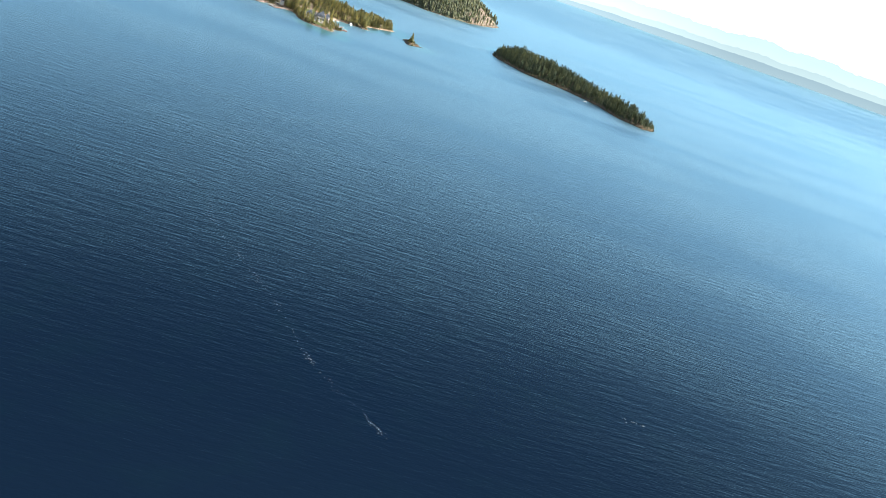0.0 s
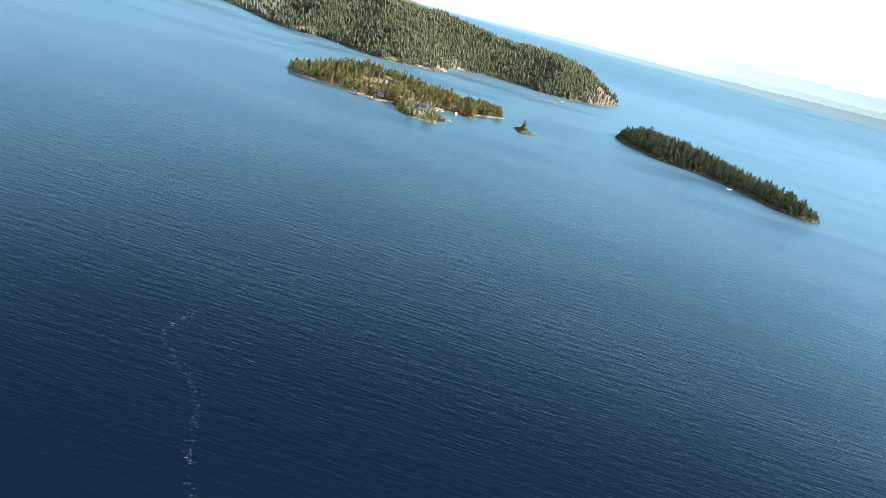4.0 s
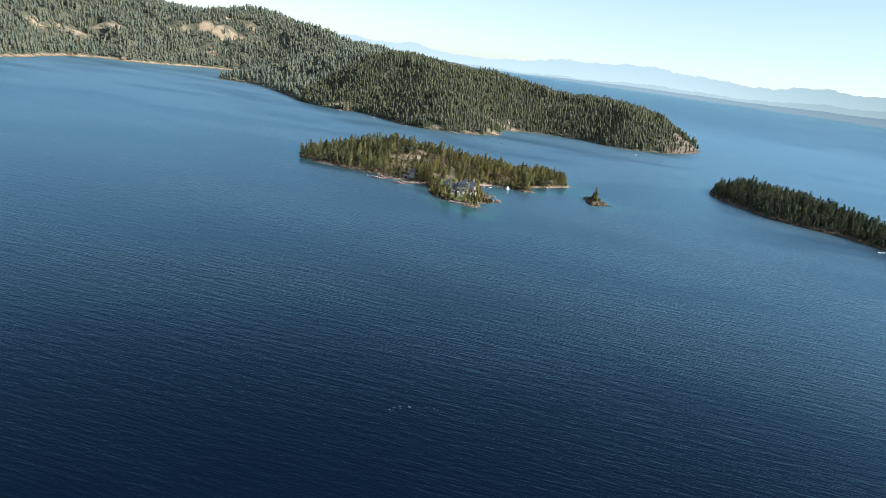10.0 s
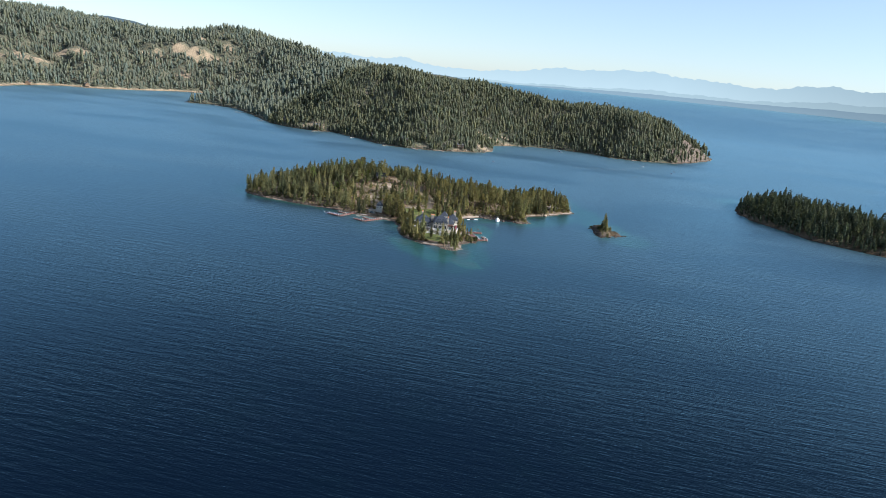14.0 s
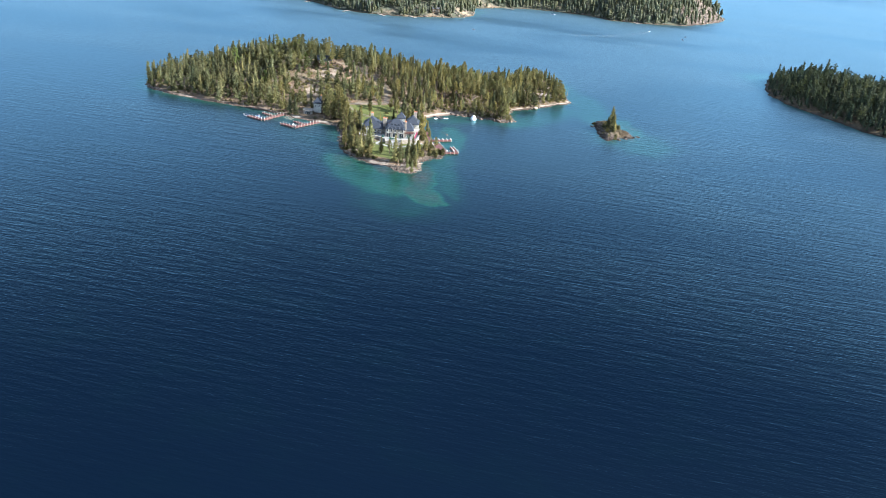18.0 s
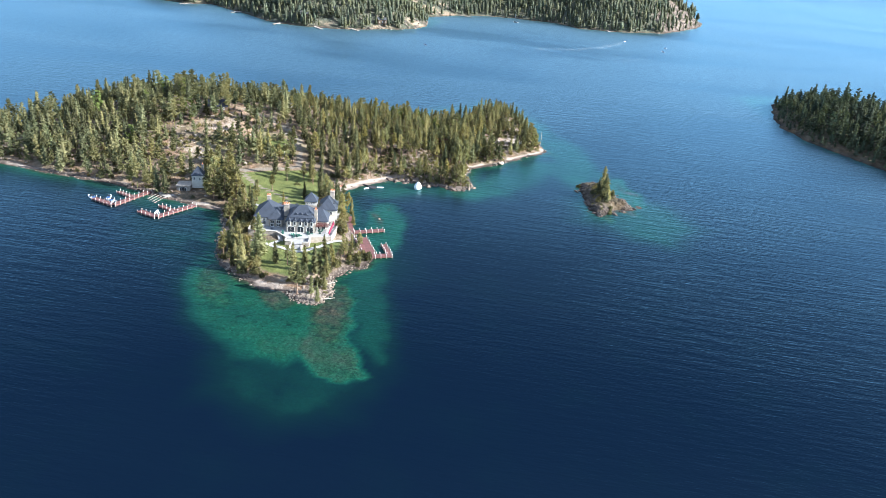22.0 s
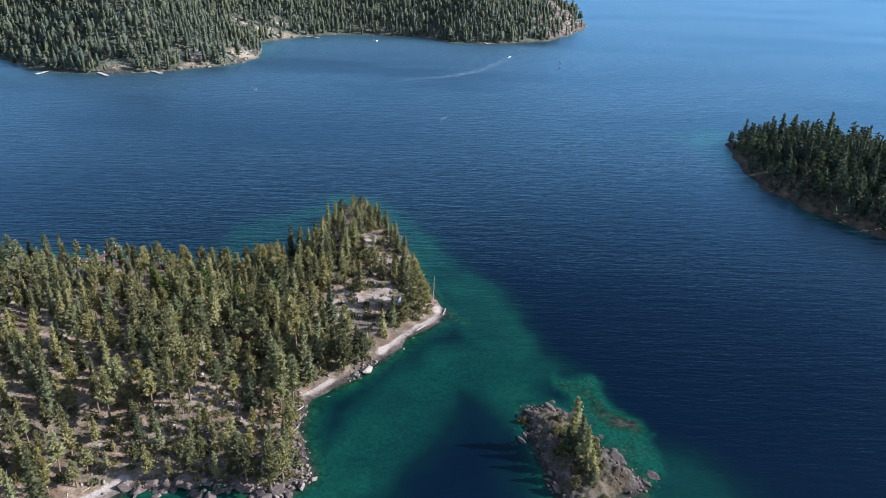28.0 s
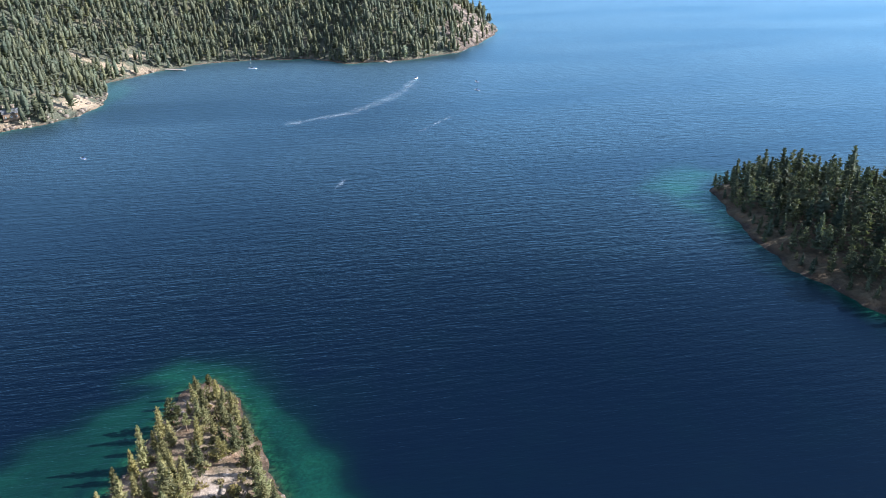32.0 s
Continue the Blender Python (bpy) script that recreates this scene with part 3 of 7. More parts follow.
POINT = [(118, 1915, 14, 22), (140, 1952, 14, 22), (150, 1985, 20, 26), (142, 2018, 20, 26), (168, 2030, 24, 34), (186, 2066, 20, 34), (120, 1985, 12, 14)]


def penin_masks(X, Y, Z, d):
    sand = 0.6 * ease(d, 4, 1) * ease(wobble(X, Y, 40, 1.0), 0.0, 0.4)
    sand = np.maximum(sand, 0.95 * ease(d, 11, 4) * (X < -1000))
    for x, y, rx, ry in FIELDS:
        sand = np.maximum(sand, 0.85 * bump_at(X + 12 * wobble(X, Y, 21), Y + 12 * wobble(Y, X, 19), x, y, rx, ry))
    return {"lawn": 0 * X, "sand": sand, "rock": np.maximum(0.6 * ease(d, 4, 0.5), np.minimum(0.95, 1.6 * np.maximum(bump_at(X, Y, 162, 2024, 34, 56), bump_at(X, Y, 128, 1932, 26, 42))))}


ground = tagged(sheet("ground", main_height, -345, -20, 968, 1318, 2.0, M["land"], main_masks), "dry needle-covered island ground with green lawns and rocky shore", "ground", kind="structure")
tagged(sheet("ground", islet_height, -24, 12, 1094, 1150, 0.5, M["islet_land"], islet_masks), "bare rocky islet ground standing in the lake", "ground", kind="structure")
# the islet's darker ground is used here to imitate the shaded shore
tagged(sheet("ground", dark_height, 120, 380, 1015, 1455, 4.0, M["islet_land"], plain_masks), "rocky ground of a densely wooded long island", "ground", kind="structure")
tagged(sheet("ground", penin_height, -2700, 230, 1200, 3300, 9.0, M["far_land"], penin_masks), "hilly mainland ground with dry clearings and rocky shore", "ground", kind="structure")

# ---- lake ----
# submerged shelves: outline, how far it comes up towards the light, softness of its edge
SHELVES = [([(-150, 1004), (-163, 997), (-161, 981), (-147, 963), (-132, 951), (-119, 943), (-108, 941), (-100, 950), (-104, 975), (-112, 990)], 0.62, 8), ([(-114, 985), (-110, 963), (-107, 948), (-98, 939), (-90, 938.5), (-83.5, 944.5), (-90, 958), (-96.5, 975), (-101, 988)], 0.72, 2.0), ([(-112, 985), (-97, 976), (-90, 958), (-82, 950), (-80, 962), (-88, 990), (-92, 1012), (-108, 1008)], 0.5, 6), ([(-128, 944), (-84, 948), (-86, 924), (-104, 914), (-122, 926)], 0.34, 12), ([(-117, 1078), (-109, 1083), (-100, 1070), (-94, 1058), (-93, 1046), (-95, 1027), (-97, 1012), (-103, 1012), (-112, 1046)], 0.58, 4)]
SHELVES += [([(-131, 1083), (-116, 1103), (-96, 1110), (-73, 1130), (-57, 1170), (-30, 1161), (-51, 1116), (-72, 1098), (-94, 1098), (-114, 1086)], 0.5, 10), ([(-97, 1308), (-84, 1315), (-64, 1309), (-49, 1281), (-38, 1256), (-27, 1230), (-14, 1206), (-10, 1172), (-25, 1157), (-36, 1190), (-42, 1215), (-53, 1255), (-68, 1296)], 0.5, 8), ([(-87, 1302), (-100, 1296), (-116, 1285), (-126, 1268), (-128, 1244), (-116, 1232), (-102, 1252), (-90, 1282)], 0.4, 8), ([(-58, 1160), (-44, 1178), (-28, 1180), (-13, 1174), (-4, 1163), (-14, 1146), (-24, 1130), (-30, 1148), (-38, 1150), (-52, 1138)], 0.5, 12)]
SHELVES += [([(-9, 1163), (2, 1159), (8, 1146), (15, 1136), (13, 1117), (2, 1121), (-6, 1148)], 0.66, 3), ([(4, 1135), (20, 1124), (36, 1098), (20, 1072), (0, 1075), (-10, 1086), (-20, 1090), (-24, 1118), (-10, 1120)], 0.42, 11), ([(-230, 1064), (-222, 1046), (-190, 1036), (-172, 1038), (-168, 1050)], 0.4, 6), ([(132, 1372), (150, 1436), (170, 1452), (150, 1470), (120, 1440)], 0.55, 10), ([(-212, 1690), (-190, 1730), (-190, 1780), (-215, 1800)], 0.5, 9)]
SHELVES += [([(-166, 1044), (-190, 1047), (-206, 1030), (-192, 1008), (-172, 1000), (-158, 1008)], 0.26, 12)]
REEF = [(-8, 1158.5), (-3.5, 1159), (3.5, 1148), (13.5, 1139.5), (17, 1131), (12.5, 1134), (5, 1138), (-1, 1149.5)]
# broken rock under water: outline, how near the surface
BROWN = [([(-140, 992), (-128, 976), (-122, 968), (-117.5, 972), (-116, 982), (-112, 984), (-109.5, 970), (-106, 960), (-99, 956), (-94, 960), (-96, 970), (-99, 980), (-103, 994), (-118, 1000)], 0.82), ([(-116, 1066), (-111, 1068), (-104, 1056), (-101, 1049), (-106, 1050), (-113, 1060)], 0.84), ([(-111, 1078), (-108, 1079), (-105, 1074), (-108, 1072)], 0.8), ([(-42, 1206), (-36, 1203), (-28, 1191), (-34, 1192), (-41, 1199)], 0.88), ([(-158, 1004), (-160, 990), (-152, 976), (-140, 966), (-134, 972), (-146, 988)], 0.72), ([(2, 1116), (8, 1112), (12, 1103), (7, 1103), (0, 1109)], 0.88), ([(-15, 1108), (-12, 1096), (-6, 1090), (-3, 1098), (-8, 1106)], 0.84)]


def lines(spans):
    out = []
    for a, b, step in spans:
        out += list(np.arange(a, b, step))
    return np.array(out + [spans[-1][1]], float)


def lake():
    xs = lines([(-5200, -2000, 200), (-2000, -400, 40), (-400, -180, 5), (-180, -60, 1.5), (-60, 60, 2.0), (60, 420, 12), (420, 1000, 40), (1000, 5200, 200)])
    ys = lines([(-900, 900, 60), (900, 1110, 1.5), (1110, 1340, 2.0), (1340, 2200, 14), (2200, 3000, 50), (3000, 5200, 100)])
    X, Y = np.meshgrid(xs, ys)
    r = np.hypot(X, Y - 250)
    Z = 92 * ease(r, 2600, 4700)
    green = np.zeros_like(X)
    for poly, wide, most in ((MAIN, 7, 0.95), (ISLET, 4, 0.95), (DARK, 3, 0.8), (PENIN, 6, 0.8)):
        green = np.maximum(green, most * np.exp(-np.clip(-inside_by(poly, X, Y), 0, 400) / wide))
    U, W = X + 3 * wobble(X, Y, 16) + 1.5 * wobble(X, Y, 6, 2.0), Y + 3 * wobble(Y, X, 15, 4.0) + 1.5 * wobble(Y, X, 5, 1.0)
    for poly, level, soft in SHELVES:
        green = np.maximum(green, level * ease(inside_by(poly, U, W), -soft, soft * 0.7))
    reef = np.zeros_like(X)
    for poly, level in BROWN + [(REEF, 0.9)]:
        e = inside_by(poly, U, W)
        green = np.maximum(green, level * ease(e, -2.0, 2.5))
        reef = np.maximum(reef, ease(e, -4.0, 4.0) * (0.75 if level < 0.9 else 1.0))
    for shelf in SHELVES[:2]:
        reef = np.maximum(reef, 0.44 * ease(inside_by(shelf[0], U, W), -4, 4))
    for poly, wide in ((MAIN, 7.0), (ISLET, 5.0)):
        reef = np.maximum(reef, 0.9 * ease(-inside_by(poly, U, W), wide, wide * 0.3))
    n, m = X.shape
    idx = np.arange(n * m).reshape(n, m)
    F = np.stack([idx[:-1, :-1], idx[:-1, 1:], idx[1:, 1:], idx[1:, :-1]], -1).reshape(-1, 4)
    me = quick_mesh("water", np.stack([X.ravel(), Y.ravel(), Z.ravel()], -1), F, M["water"])
    me.polygons.foreach_set("use_smooth", [True] * len(me.polygons))
    put_mask(me, "depth", 1 - green.ravel())
    put_mask(me, "reef", reef.ravel())
    # the cove and the lee of the island lie out of the wind
    lee = np.maximum(np.maximum(bump_at(X, Y, -72, 1040, 70, 80), bump_at(X, Y, -80, 1100, 60, 30)), np.maximum(bump_at(X, Y, -35, 1145, 34, 40), bump_at(X, Y, -110, 940, 60, 50)))
    bay = 0.5 * ease(-X, 150, 520) * ease(Y, 620, 900) * (0.75 + 0.5 * wobble(X + 0.5 * Y, 3 * Y, 190, 4.0))
    lee = np.maximum(lee, np.clip(bay, 0, 0.7))
    put_mask(me, "open", 1 - 0.72 * np.clip(1.3 * lee + 0.25 * wobble(X, Y, 45, 2.0) * lee, 0, 1).ravel())
    return new("water", me)


tagged(lake(), "deep blue rippled lake water, green over the shoals", "water", kind="structure")


def range_of_hills(name, r, tops, jag, material, label):
    """A far skyline on an arc about the walk's start: tops are (degrees right of ahead, height)."""
    az = np.arange(-60, 60.01, 0.15)
    h = np.interp(az, [a for a, _ in tops], [b for _, b in tops])
    h = h + jag * (wobble(az * 10, az * 0, 17) + 0.6 * np.abs(wobble(az * 10, az * 0 + 3, 8)) + 0.45 * np.abs(wobble(az * 10, az * 0 + 9, 3.1)) + 0.2 * wobble(az * 10, az * 0 + 5, 1.2))
    V, F = [], []
    for k, (a, top) in enumerate(zip(az, h)):
        s, c = math.sin(radians(a)), math.cos(radians(a))
        for f, q in ((0.0, 0), (0.45, 12), (0.8, 40), (1.0, 90), (0.6, 160)):
            V.append(((r + q) * s, 250 + (r + q) * c, -5 + (top + 5) * f))
    for k in range(len(az) - 1):
        for j in range(4):
            a = k * 5 + j
            F.append((a, a + 5, a + 6, a + 1))
    ob = mesh_from(name, V, F, material, smooth=True)
    return tagged(ob, label, "mountains", kind="structure")


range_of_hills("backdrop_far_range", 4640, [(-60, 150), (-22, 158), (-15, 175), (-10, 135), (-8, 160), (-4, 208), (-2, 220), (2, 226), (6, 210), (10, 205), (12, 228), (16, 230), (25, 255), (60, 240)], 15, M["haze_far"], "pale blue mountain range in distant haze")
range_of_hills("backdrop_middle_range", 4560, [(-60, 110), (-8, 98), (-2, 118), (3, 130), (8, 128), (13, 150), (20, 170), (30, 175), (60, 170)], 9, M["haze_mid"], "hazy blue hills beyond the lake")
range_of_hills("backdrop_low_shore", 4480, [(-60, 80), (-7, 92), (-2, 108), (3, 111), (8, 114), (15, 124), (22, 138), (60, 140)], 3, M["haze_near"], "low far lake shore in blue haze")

range_of_hills("backdrop_back_ridge", 4160, [(-60, 215), (-40, 212), (-37, 219), (-35, 227), (-33.5, 214), (-31, 168), (-26, 150), (-19, 134), (-14, 108), (-12.2, 105), (-11.2, 97), (-9.9, 79), (-8, 50), (-6, 20), (60, 20)], 2.5, M["haze_ridge"], "wooded ridge in painted blue-grey haze behind the mainland hills")

# ---- trees ----
rng = np.random.default_rng(7)


def needle_tufts(C, D, N, size, width):
    """Pointed needle tufts, one small three-cornered blade each: middle C, along D, its face towards N."""
    D = D / (np.linalg.norm(D, axis=1, keepdims=True) + 1e-9)
    N = N - D * (D * N).sum(1, keepdims=True)
    N = N / (np.linalg.norm(N, axis=1, keepdims=True) + 1e-9)
    S = np.cross(N, D)
    L, W = size[:, None], width[:, None]
    V = np.stack([C - D * L * 0.45 + S * W * 0.5, C - D * L * 0.45 - S * W * 0.5, C + D * L * 0.55], 1).reshape(-1, 3)
    return V, np.arange(len(V)).reshape(-1, 3)


def girth(u, kind):
    """Crown radius over crown height u (0 at its foot, 1 at the tip)."""
    if kind == "fir":
        return 0.155 * np.clip(1.02 - u, 0, 1) ** 0.72 * (0.55 + 0.45 * ease(u, 0.0, 0.16))
    return 0.185 * np.clip(1.015 - u, 0, 1) ** 0.52 * (0.35 + 0.65 * ease(u, 0.0, 0.35))


def conifer_arrays(h, kind, boughs, tufts, sides, rings, size, core=0.5):
    """One conifer crown of height h: a dark lumpy core, and boughs of pointed tufts that break its outline."""
    low = rng.uniform(0.05, 0.12) if kind == "fir" else rng.uniform(0.16, 0.34)
    lean = rng.normal(0, 0.012, 2) * h
    VV, FF = [], []

    def axis(u):
        z = low + (1 - low) * u
        return np.stack([lean[0] * z ** 2, lean[1] * z ** 2, z * h], -1)

    # boughs: each a lobe of the crown at its own height and side
    bu = (np.arange(boughs) + rng.uniform(0, 1, boughs)) / boughs
    bu = bu ** 1.12
    ba = np.arange(boughs) * 2.4 + rng.normal(0, 0.5, boughs)
    br = girth(bu, kind) * h * rng.uniform(0.62, 1.3, boughs)
    # core
    if rings:
        u = np.linspace(0.02, 0.97, rings)
        a = np.arange(sides) * 2 * math.pi / sides
        R = (girth(u, kind) * h * core)[:, None] * rng.uniform(0.6, 1.25, (rings, sides))
        A = a[None, :] + (np.arange(rings) * 0.5)[:, None]
        P = axis(u)[:, None, :] + np.stack([R * np.cos(A), R * np.sin(A), rng.normal(0, 0.012 * h, (rings, sides))], -1)
        tip = axis(np.array([1.0]))
        VV.append(np.concatenate([P.reshape(-1, 3), tip]))
        n = rings * sides
        for i in range(rings - 1):
            for j in range(sides):
                p, q = i * sides + j, i * sides + (j + 1) % sides
                FF += [(p, q, q + sides), (p, q + sides, p + sides)]
        FF += [(n - sides + j, n - sides + (j + 1) % sides, n) for j in range(sides)]
    FF = np.array(FF, int).reshape(-1, 3)
    base = sum(len(v) for v in VV)
    m = boughs * tufts
    k = np.repeat(np.arange(boughs), tufts)
    f = np.tile((np.arange(tufts) + 0.5) / tufts, boughs) ** 0.7 * rng.uniform(0.75, 1.1, m)
    out = np.stack([np.cos(ba[k]), np.sin(ba[k]), np.zeros(m)], -1)
    droop = (-0.28 + 0.55 * bu[k]) if kind == "fir" else (0.02 + 0.5 * bu[k])
    spread = br[k] * 0.34 * (0.35 + f)
    C = axis(bu[k]) + out * (br[k] * f)[:, None]
    C[:, 2] += droop * br[k] * f
    side = np.stack([-out[:, 1], out[:, 0], np.zeros(m)], -1)
    C = C + side * (rng.normal(0, 1, m) * spread)[:, None]
    C[:, 2] += rng.normal(0, 1, m) * (0.016 * h if kind == "fir" else 0.02 * h)
    D = out + side * rng.normal(0, 0.6, m)[:, None]
    D[:, 2] += droop + rng.normal(0.25, 0.4, m)
    N = out * 0.95 + rng.normal(0, 0.25, (m, 3))
    N[:, 2] += 0.5
    S = size * (0.55 + 0.6 * (1 - bu[k])) * rng.uniform(0.7, 1.35, m)
    V, F = needle_tufts(C, D, N, S, S * rng.uniform(0.42, 0.7, m))
    VV.append(V)
    FF = np.concatenate([FF, F + base])
    tops = np.concatenate([axis(np.array([0.985, 0.96, 0.93]))])
    V, F = needle_tufts(tops, np.array([(0.05, 0, 1.0), (0, 0.12, 1), (-0.12, 0, 1)]), np.array([(1.0, 0.3, 0), (0.2, 1, 0), (-1, 0.5, 0)]), np.full(3, 0.09 * h), np.full(3, 0.028 * h))
    VV.append(V)
    FF = np.concatenate([FF, F + base + 3 * m])
    return np.concatenate(VV), FF


def pine_arrays(h, clumps, tufts, size, low=None, full=None):
    """One pine crown: separate clumps of tufts at the ends of its boughs, with gaps between, over a bare lower stem."""
    low = rng.uniform(0.2, 0.46) if low is None else low
    full = rng.uniform(0.125, 0.185) if full is None else full
    taper = rng.uniform(0.45, 0.75)
    lean = rng.normal(0, 0.02, 2) * h
    u = ((np.arange(clumps) + rng.uniform(0, 1, clumps)) / clumps) ** 0.9
    a = np.arange(clumps) * 2.4 + rng.normal(0, 0.7, clumps)
    lop = 1 + 0.25 * np.cos(a - rng.uniform(0, 6.28))
    reach = full * h * (0.6 + 0.4 * ease(u, 0.0, 0.25)) * np.clip(1.02 - u, 0, 1) ** taper * lop
    r = reach * rng.uniform(0.25, 1.08, clumps)
    z = low + (1 - low) * u
    C = np.stack([lean[0] * z ** 2 + r * np.cos(a), lean[1] * z ** 2 + r * np.sin(a), (z * 0.97 + rng.normal(0, 0.012, clumps)) * h], -1)
    wide = h * (0.056 - 0.026 * u) * rng.uniform(0.7, 1.3, clumps)
    m = clumps * tufts
    k = np.repeat(np.arange(clumps), tufts)
    D = rng.normal(size=(m, 3))
    D /= np.linalg.norm(D, axis=1, keepdims=True)
    P = C[k] + D * (wide[k] * rng.uniform(0.35, 1.0, m) ** 0.5)[:, None] * (1.15, 1.15, 0.72)
    away = np.stack([np.cos(a[k]), np.sin(a[k]), np.full(m, 0.45)], -1)
    S = size * rng.uniform(0.65, 1.35, m) * (1.1 - 0.4 * u[k])
    V, F = needle_tufts(P, D + away * 0.8 + rng.normal(0, 0.3, (m, 3)), D * 0.6 + away * (0.9, 0.9, 1.0) + rng.normal(0, 0.22, (m, 3)), S, S * rng.uniform(0.45, 0.75, m))
    T, G = needle_tufts(np.array([(lean[0], lean[1], 0.97 * h), (lean[0], lean[1], 0.94 * h)]), np.array([(0.05, 0, 1.0), (0, 0.15, 1)]), np.array([(1.0, 0.3, 0), (0.2, 1, 0)]), np.full(2, 0.08 * h), np.full(2, 0.03 * h))
    return np.concatenate([V, T]), np.concatenate([F, G + 3 * m])


def trunk_mesh(h, kind):
    bm = bmesh.new()
    bend = [Vector((0, 0, -0.6)), Vector((rng.normal(0, 0.06), rng.normal(0, 0.06), h * 0.35)), Vector((rng.normal(0, 0.12), rng.normal(0, 0.12), h * 0.7)), Vector((0, 0, h * 0.96))]
    radii = [0.021 * h, 0.015 * h, 0.009 * h, 0.002 * h]
    for i in range(3):
        tube(bm, bend[i], bend[i + 1], radii[i], radii[i + 1], 7)
    for k in range(8):
        f = rng.uniform(0.3, 0.85)
        a = rng.uniform(0, 6.28)
        at = Vector((0, 0, h * f))
        tube(bm, at, at + Vector((math.cos(a), math.sin(a), 0.15)) * h * 0.14 * (1.05 - f), 0.004 * h, 0.0015 * h, 4)
    me = bpy.data.meshes.new("trunk")
    bm.to_mesh(me)
    bm.free()
    me.materials.append(M["bark"])
    return me


def tree_kind(name, kind, label, material, count, boughs, tufts, low=None, full=None):
    """Some differently grown trees of one kind, each an Empty with trunk and crown."""
    made = []
    for k in range(count):
        h = rng.uniform(12.5, 14.5)
        V, F = pine_arrays(h, boughs, tufts, 0.8, low, full) if kind == "pine" else conifer_arrays(h, kind, boughs, tufts, 8, 8, 0.84)
        root = tagged(empty(name), label, "tree", "island trees")
        t = new("trunk", trunk_mesh(h, kind))
        c = new("crown", quick_mesh("crown", V, F, material))
        t.parent = c.parent = root
        made.append([root, False])
    return made


PINES = tree_kind("pine_tree", "pine", "ponderosa pine with an open olive-green crown on dry ground", M["pine"], 14, 40, 27)
FIRS = tree_kind("fir_tree", "fir", "tall pointed dark green fir on dry ground", M["fir"], 10, 44, 26)

BROAD = tree_kind("pine_tree", "pine", "broad full-crowned pine with dense olive boughs", M["pine"], 6, 56, 26, 0.14, 0.215)


def set_tree(kinds, x, y, z, scale, stout=1.0):
    """Plant a tree: the first use of each grown tree is itself, later ones are copies."""
    k = int(rng.integers(len(kinds)))
    m = Matrix.LocRotScale((x, y, z), Euler((rng.normal(0, 0.02), rng.normal(0, 0.02), rng.uniform(0, 6.28))), (stout * scale ** 0.8 * rng.uniform(0.75, 1.1), stout * scale ** 0.8 * rng.uniform(0.75, 1.1), scale))
    if not kinds[k][1]:
        kinds[k][1] = True
        kinds[k][0].matrix_world = m
        return kinds[k][0]
    src = kinds[k][0]
    made = {}
    for o in (src, *src.children):
        made[o] = o.copy()
        scene.collection.objects.link(made[o])
        made[o].parent = made.get(o.parent)
    made[src].matrix_basis = m
    return made[src]


def scatter(x0, x1, y0, y1, tries, gap, allowed):
    """Random places at least gap apart (gap may vary by place), where allowed(X, Y) beats a random draw."""
    X, Y = rng.uniform(x0, x1, tries), rng.uniform(y0, y1, tries)
    keep = allowed(X, Y) > rng.uniform(0, 1, tries)
    cell, out = {}, []
    for x, y in zip(X[keep], Y[keep]):
        i, j = int(x // gap), int(y // gap)
        if any((x - a) ** 2 + (y - b) ** 2 < gap * gap for di in (-1, 0, 1) for dj in (-1, 0, 1) for a, b in cell.get((i + di, j + dj), ())):
            continue
        cell.setdefault((i, j), []).append((x, y))
        out.append((x, y))
    return np.array(out)


def main_allowed(X, Y):
    Z, d = main_height(X, Y)
    a = ease(d, 0.3, 2.5) * 1.0
    a *= 1 - ease(inside_by(LAWN_BACK, X, Y), -5, -1) * 0.97
    a *= 1 - ease(inside_by(LAWN_FRONT, X, Y), -4, -1)
    for line in (ROAD, DRIVE):
        a *= ease(near_line(line, X, Y), 2.5, 4.5)
    for line in BEACH:
        a *= ease(near_line(line, X, Y), 3.0, 6.0)
    for x, y, rx, ry in CLEAR:
        a *= 1 - 0.93 * np.clip(bump_at(X, Y, x, y, rx, ry) * 1.5, 0, 1)
    # open strips south of the camp clearings
    a *= 1 - 0.93 * ((X > -82) & (X < -60) & (Y > 1178) & (Y < 1198))
    a *= 1 - 0.85 * ((X > -72) & (X < -58) & (Y > 1238) & (Y < 1256))
    # house, boathouse and the open slope behind the cove
    a *= 1 - (bump_at(X, Y, -134, 1034, 22, 19) > 0.42) * 1.0
    a *= 1 - np.clip(bump_at(X, Y, -196, 1062, 9, 11) * 1.8, 0, 1)
    a *= 1 - np.clip(bump_at(X, Y, -159, 1026, 10, 18) * 1.5, 0, 1)
    a *= 1 - 0.65 * bump_at(X, Y, -98, 1130, 26, 18)
    a *= np.where((X > -130) & (Y > 1150), 0.85, 1.0)
    a *= 1 - 0.45 * bump_at(X, Y, -205, 1105, 34, 26)
    a *= np.where(X < -120, 0.3 + 0.7 * ease(wobble(X, Y, 13, 6.0), -0.4, 0.05), 1.0)
    return a


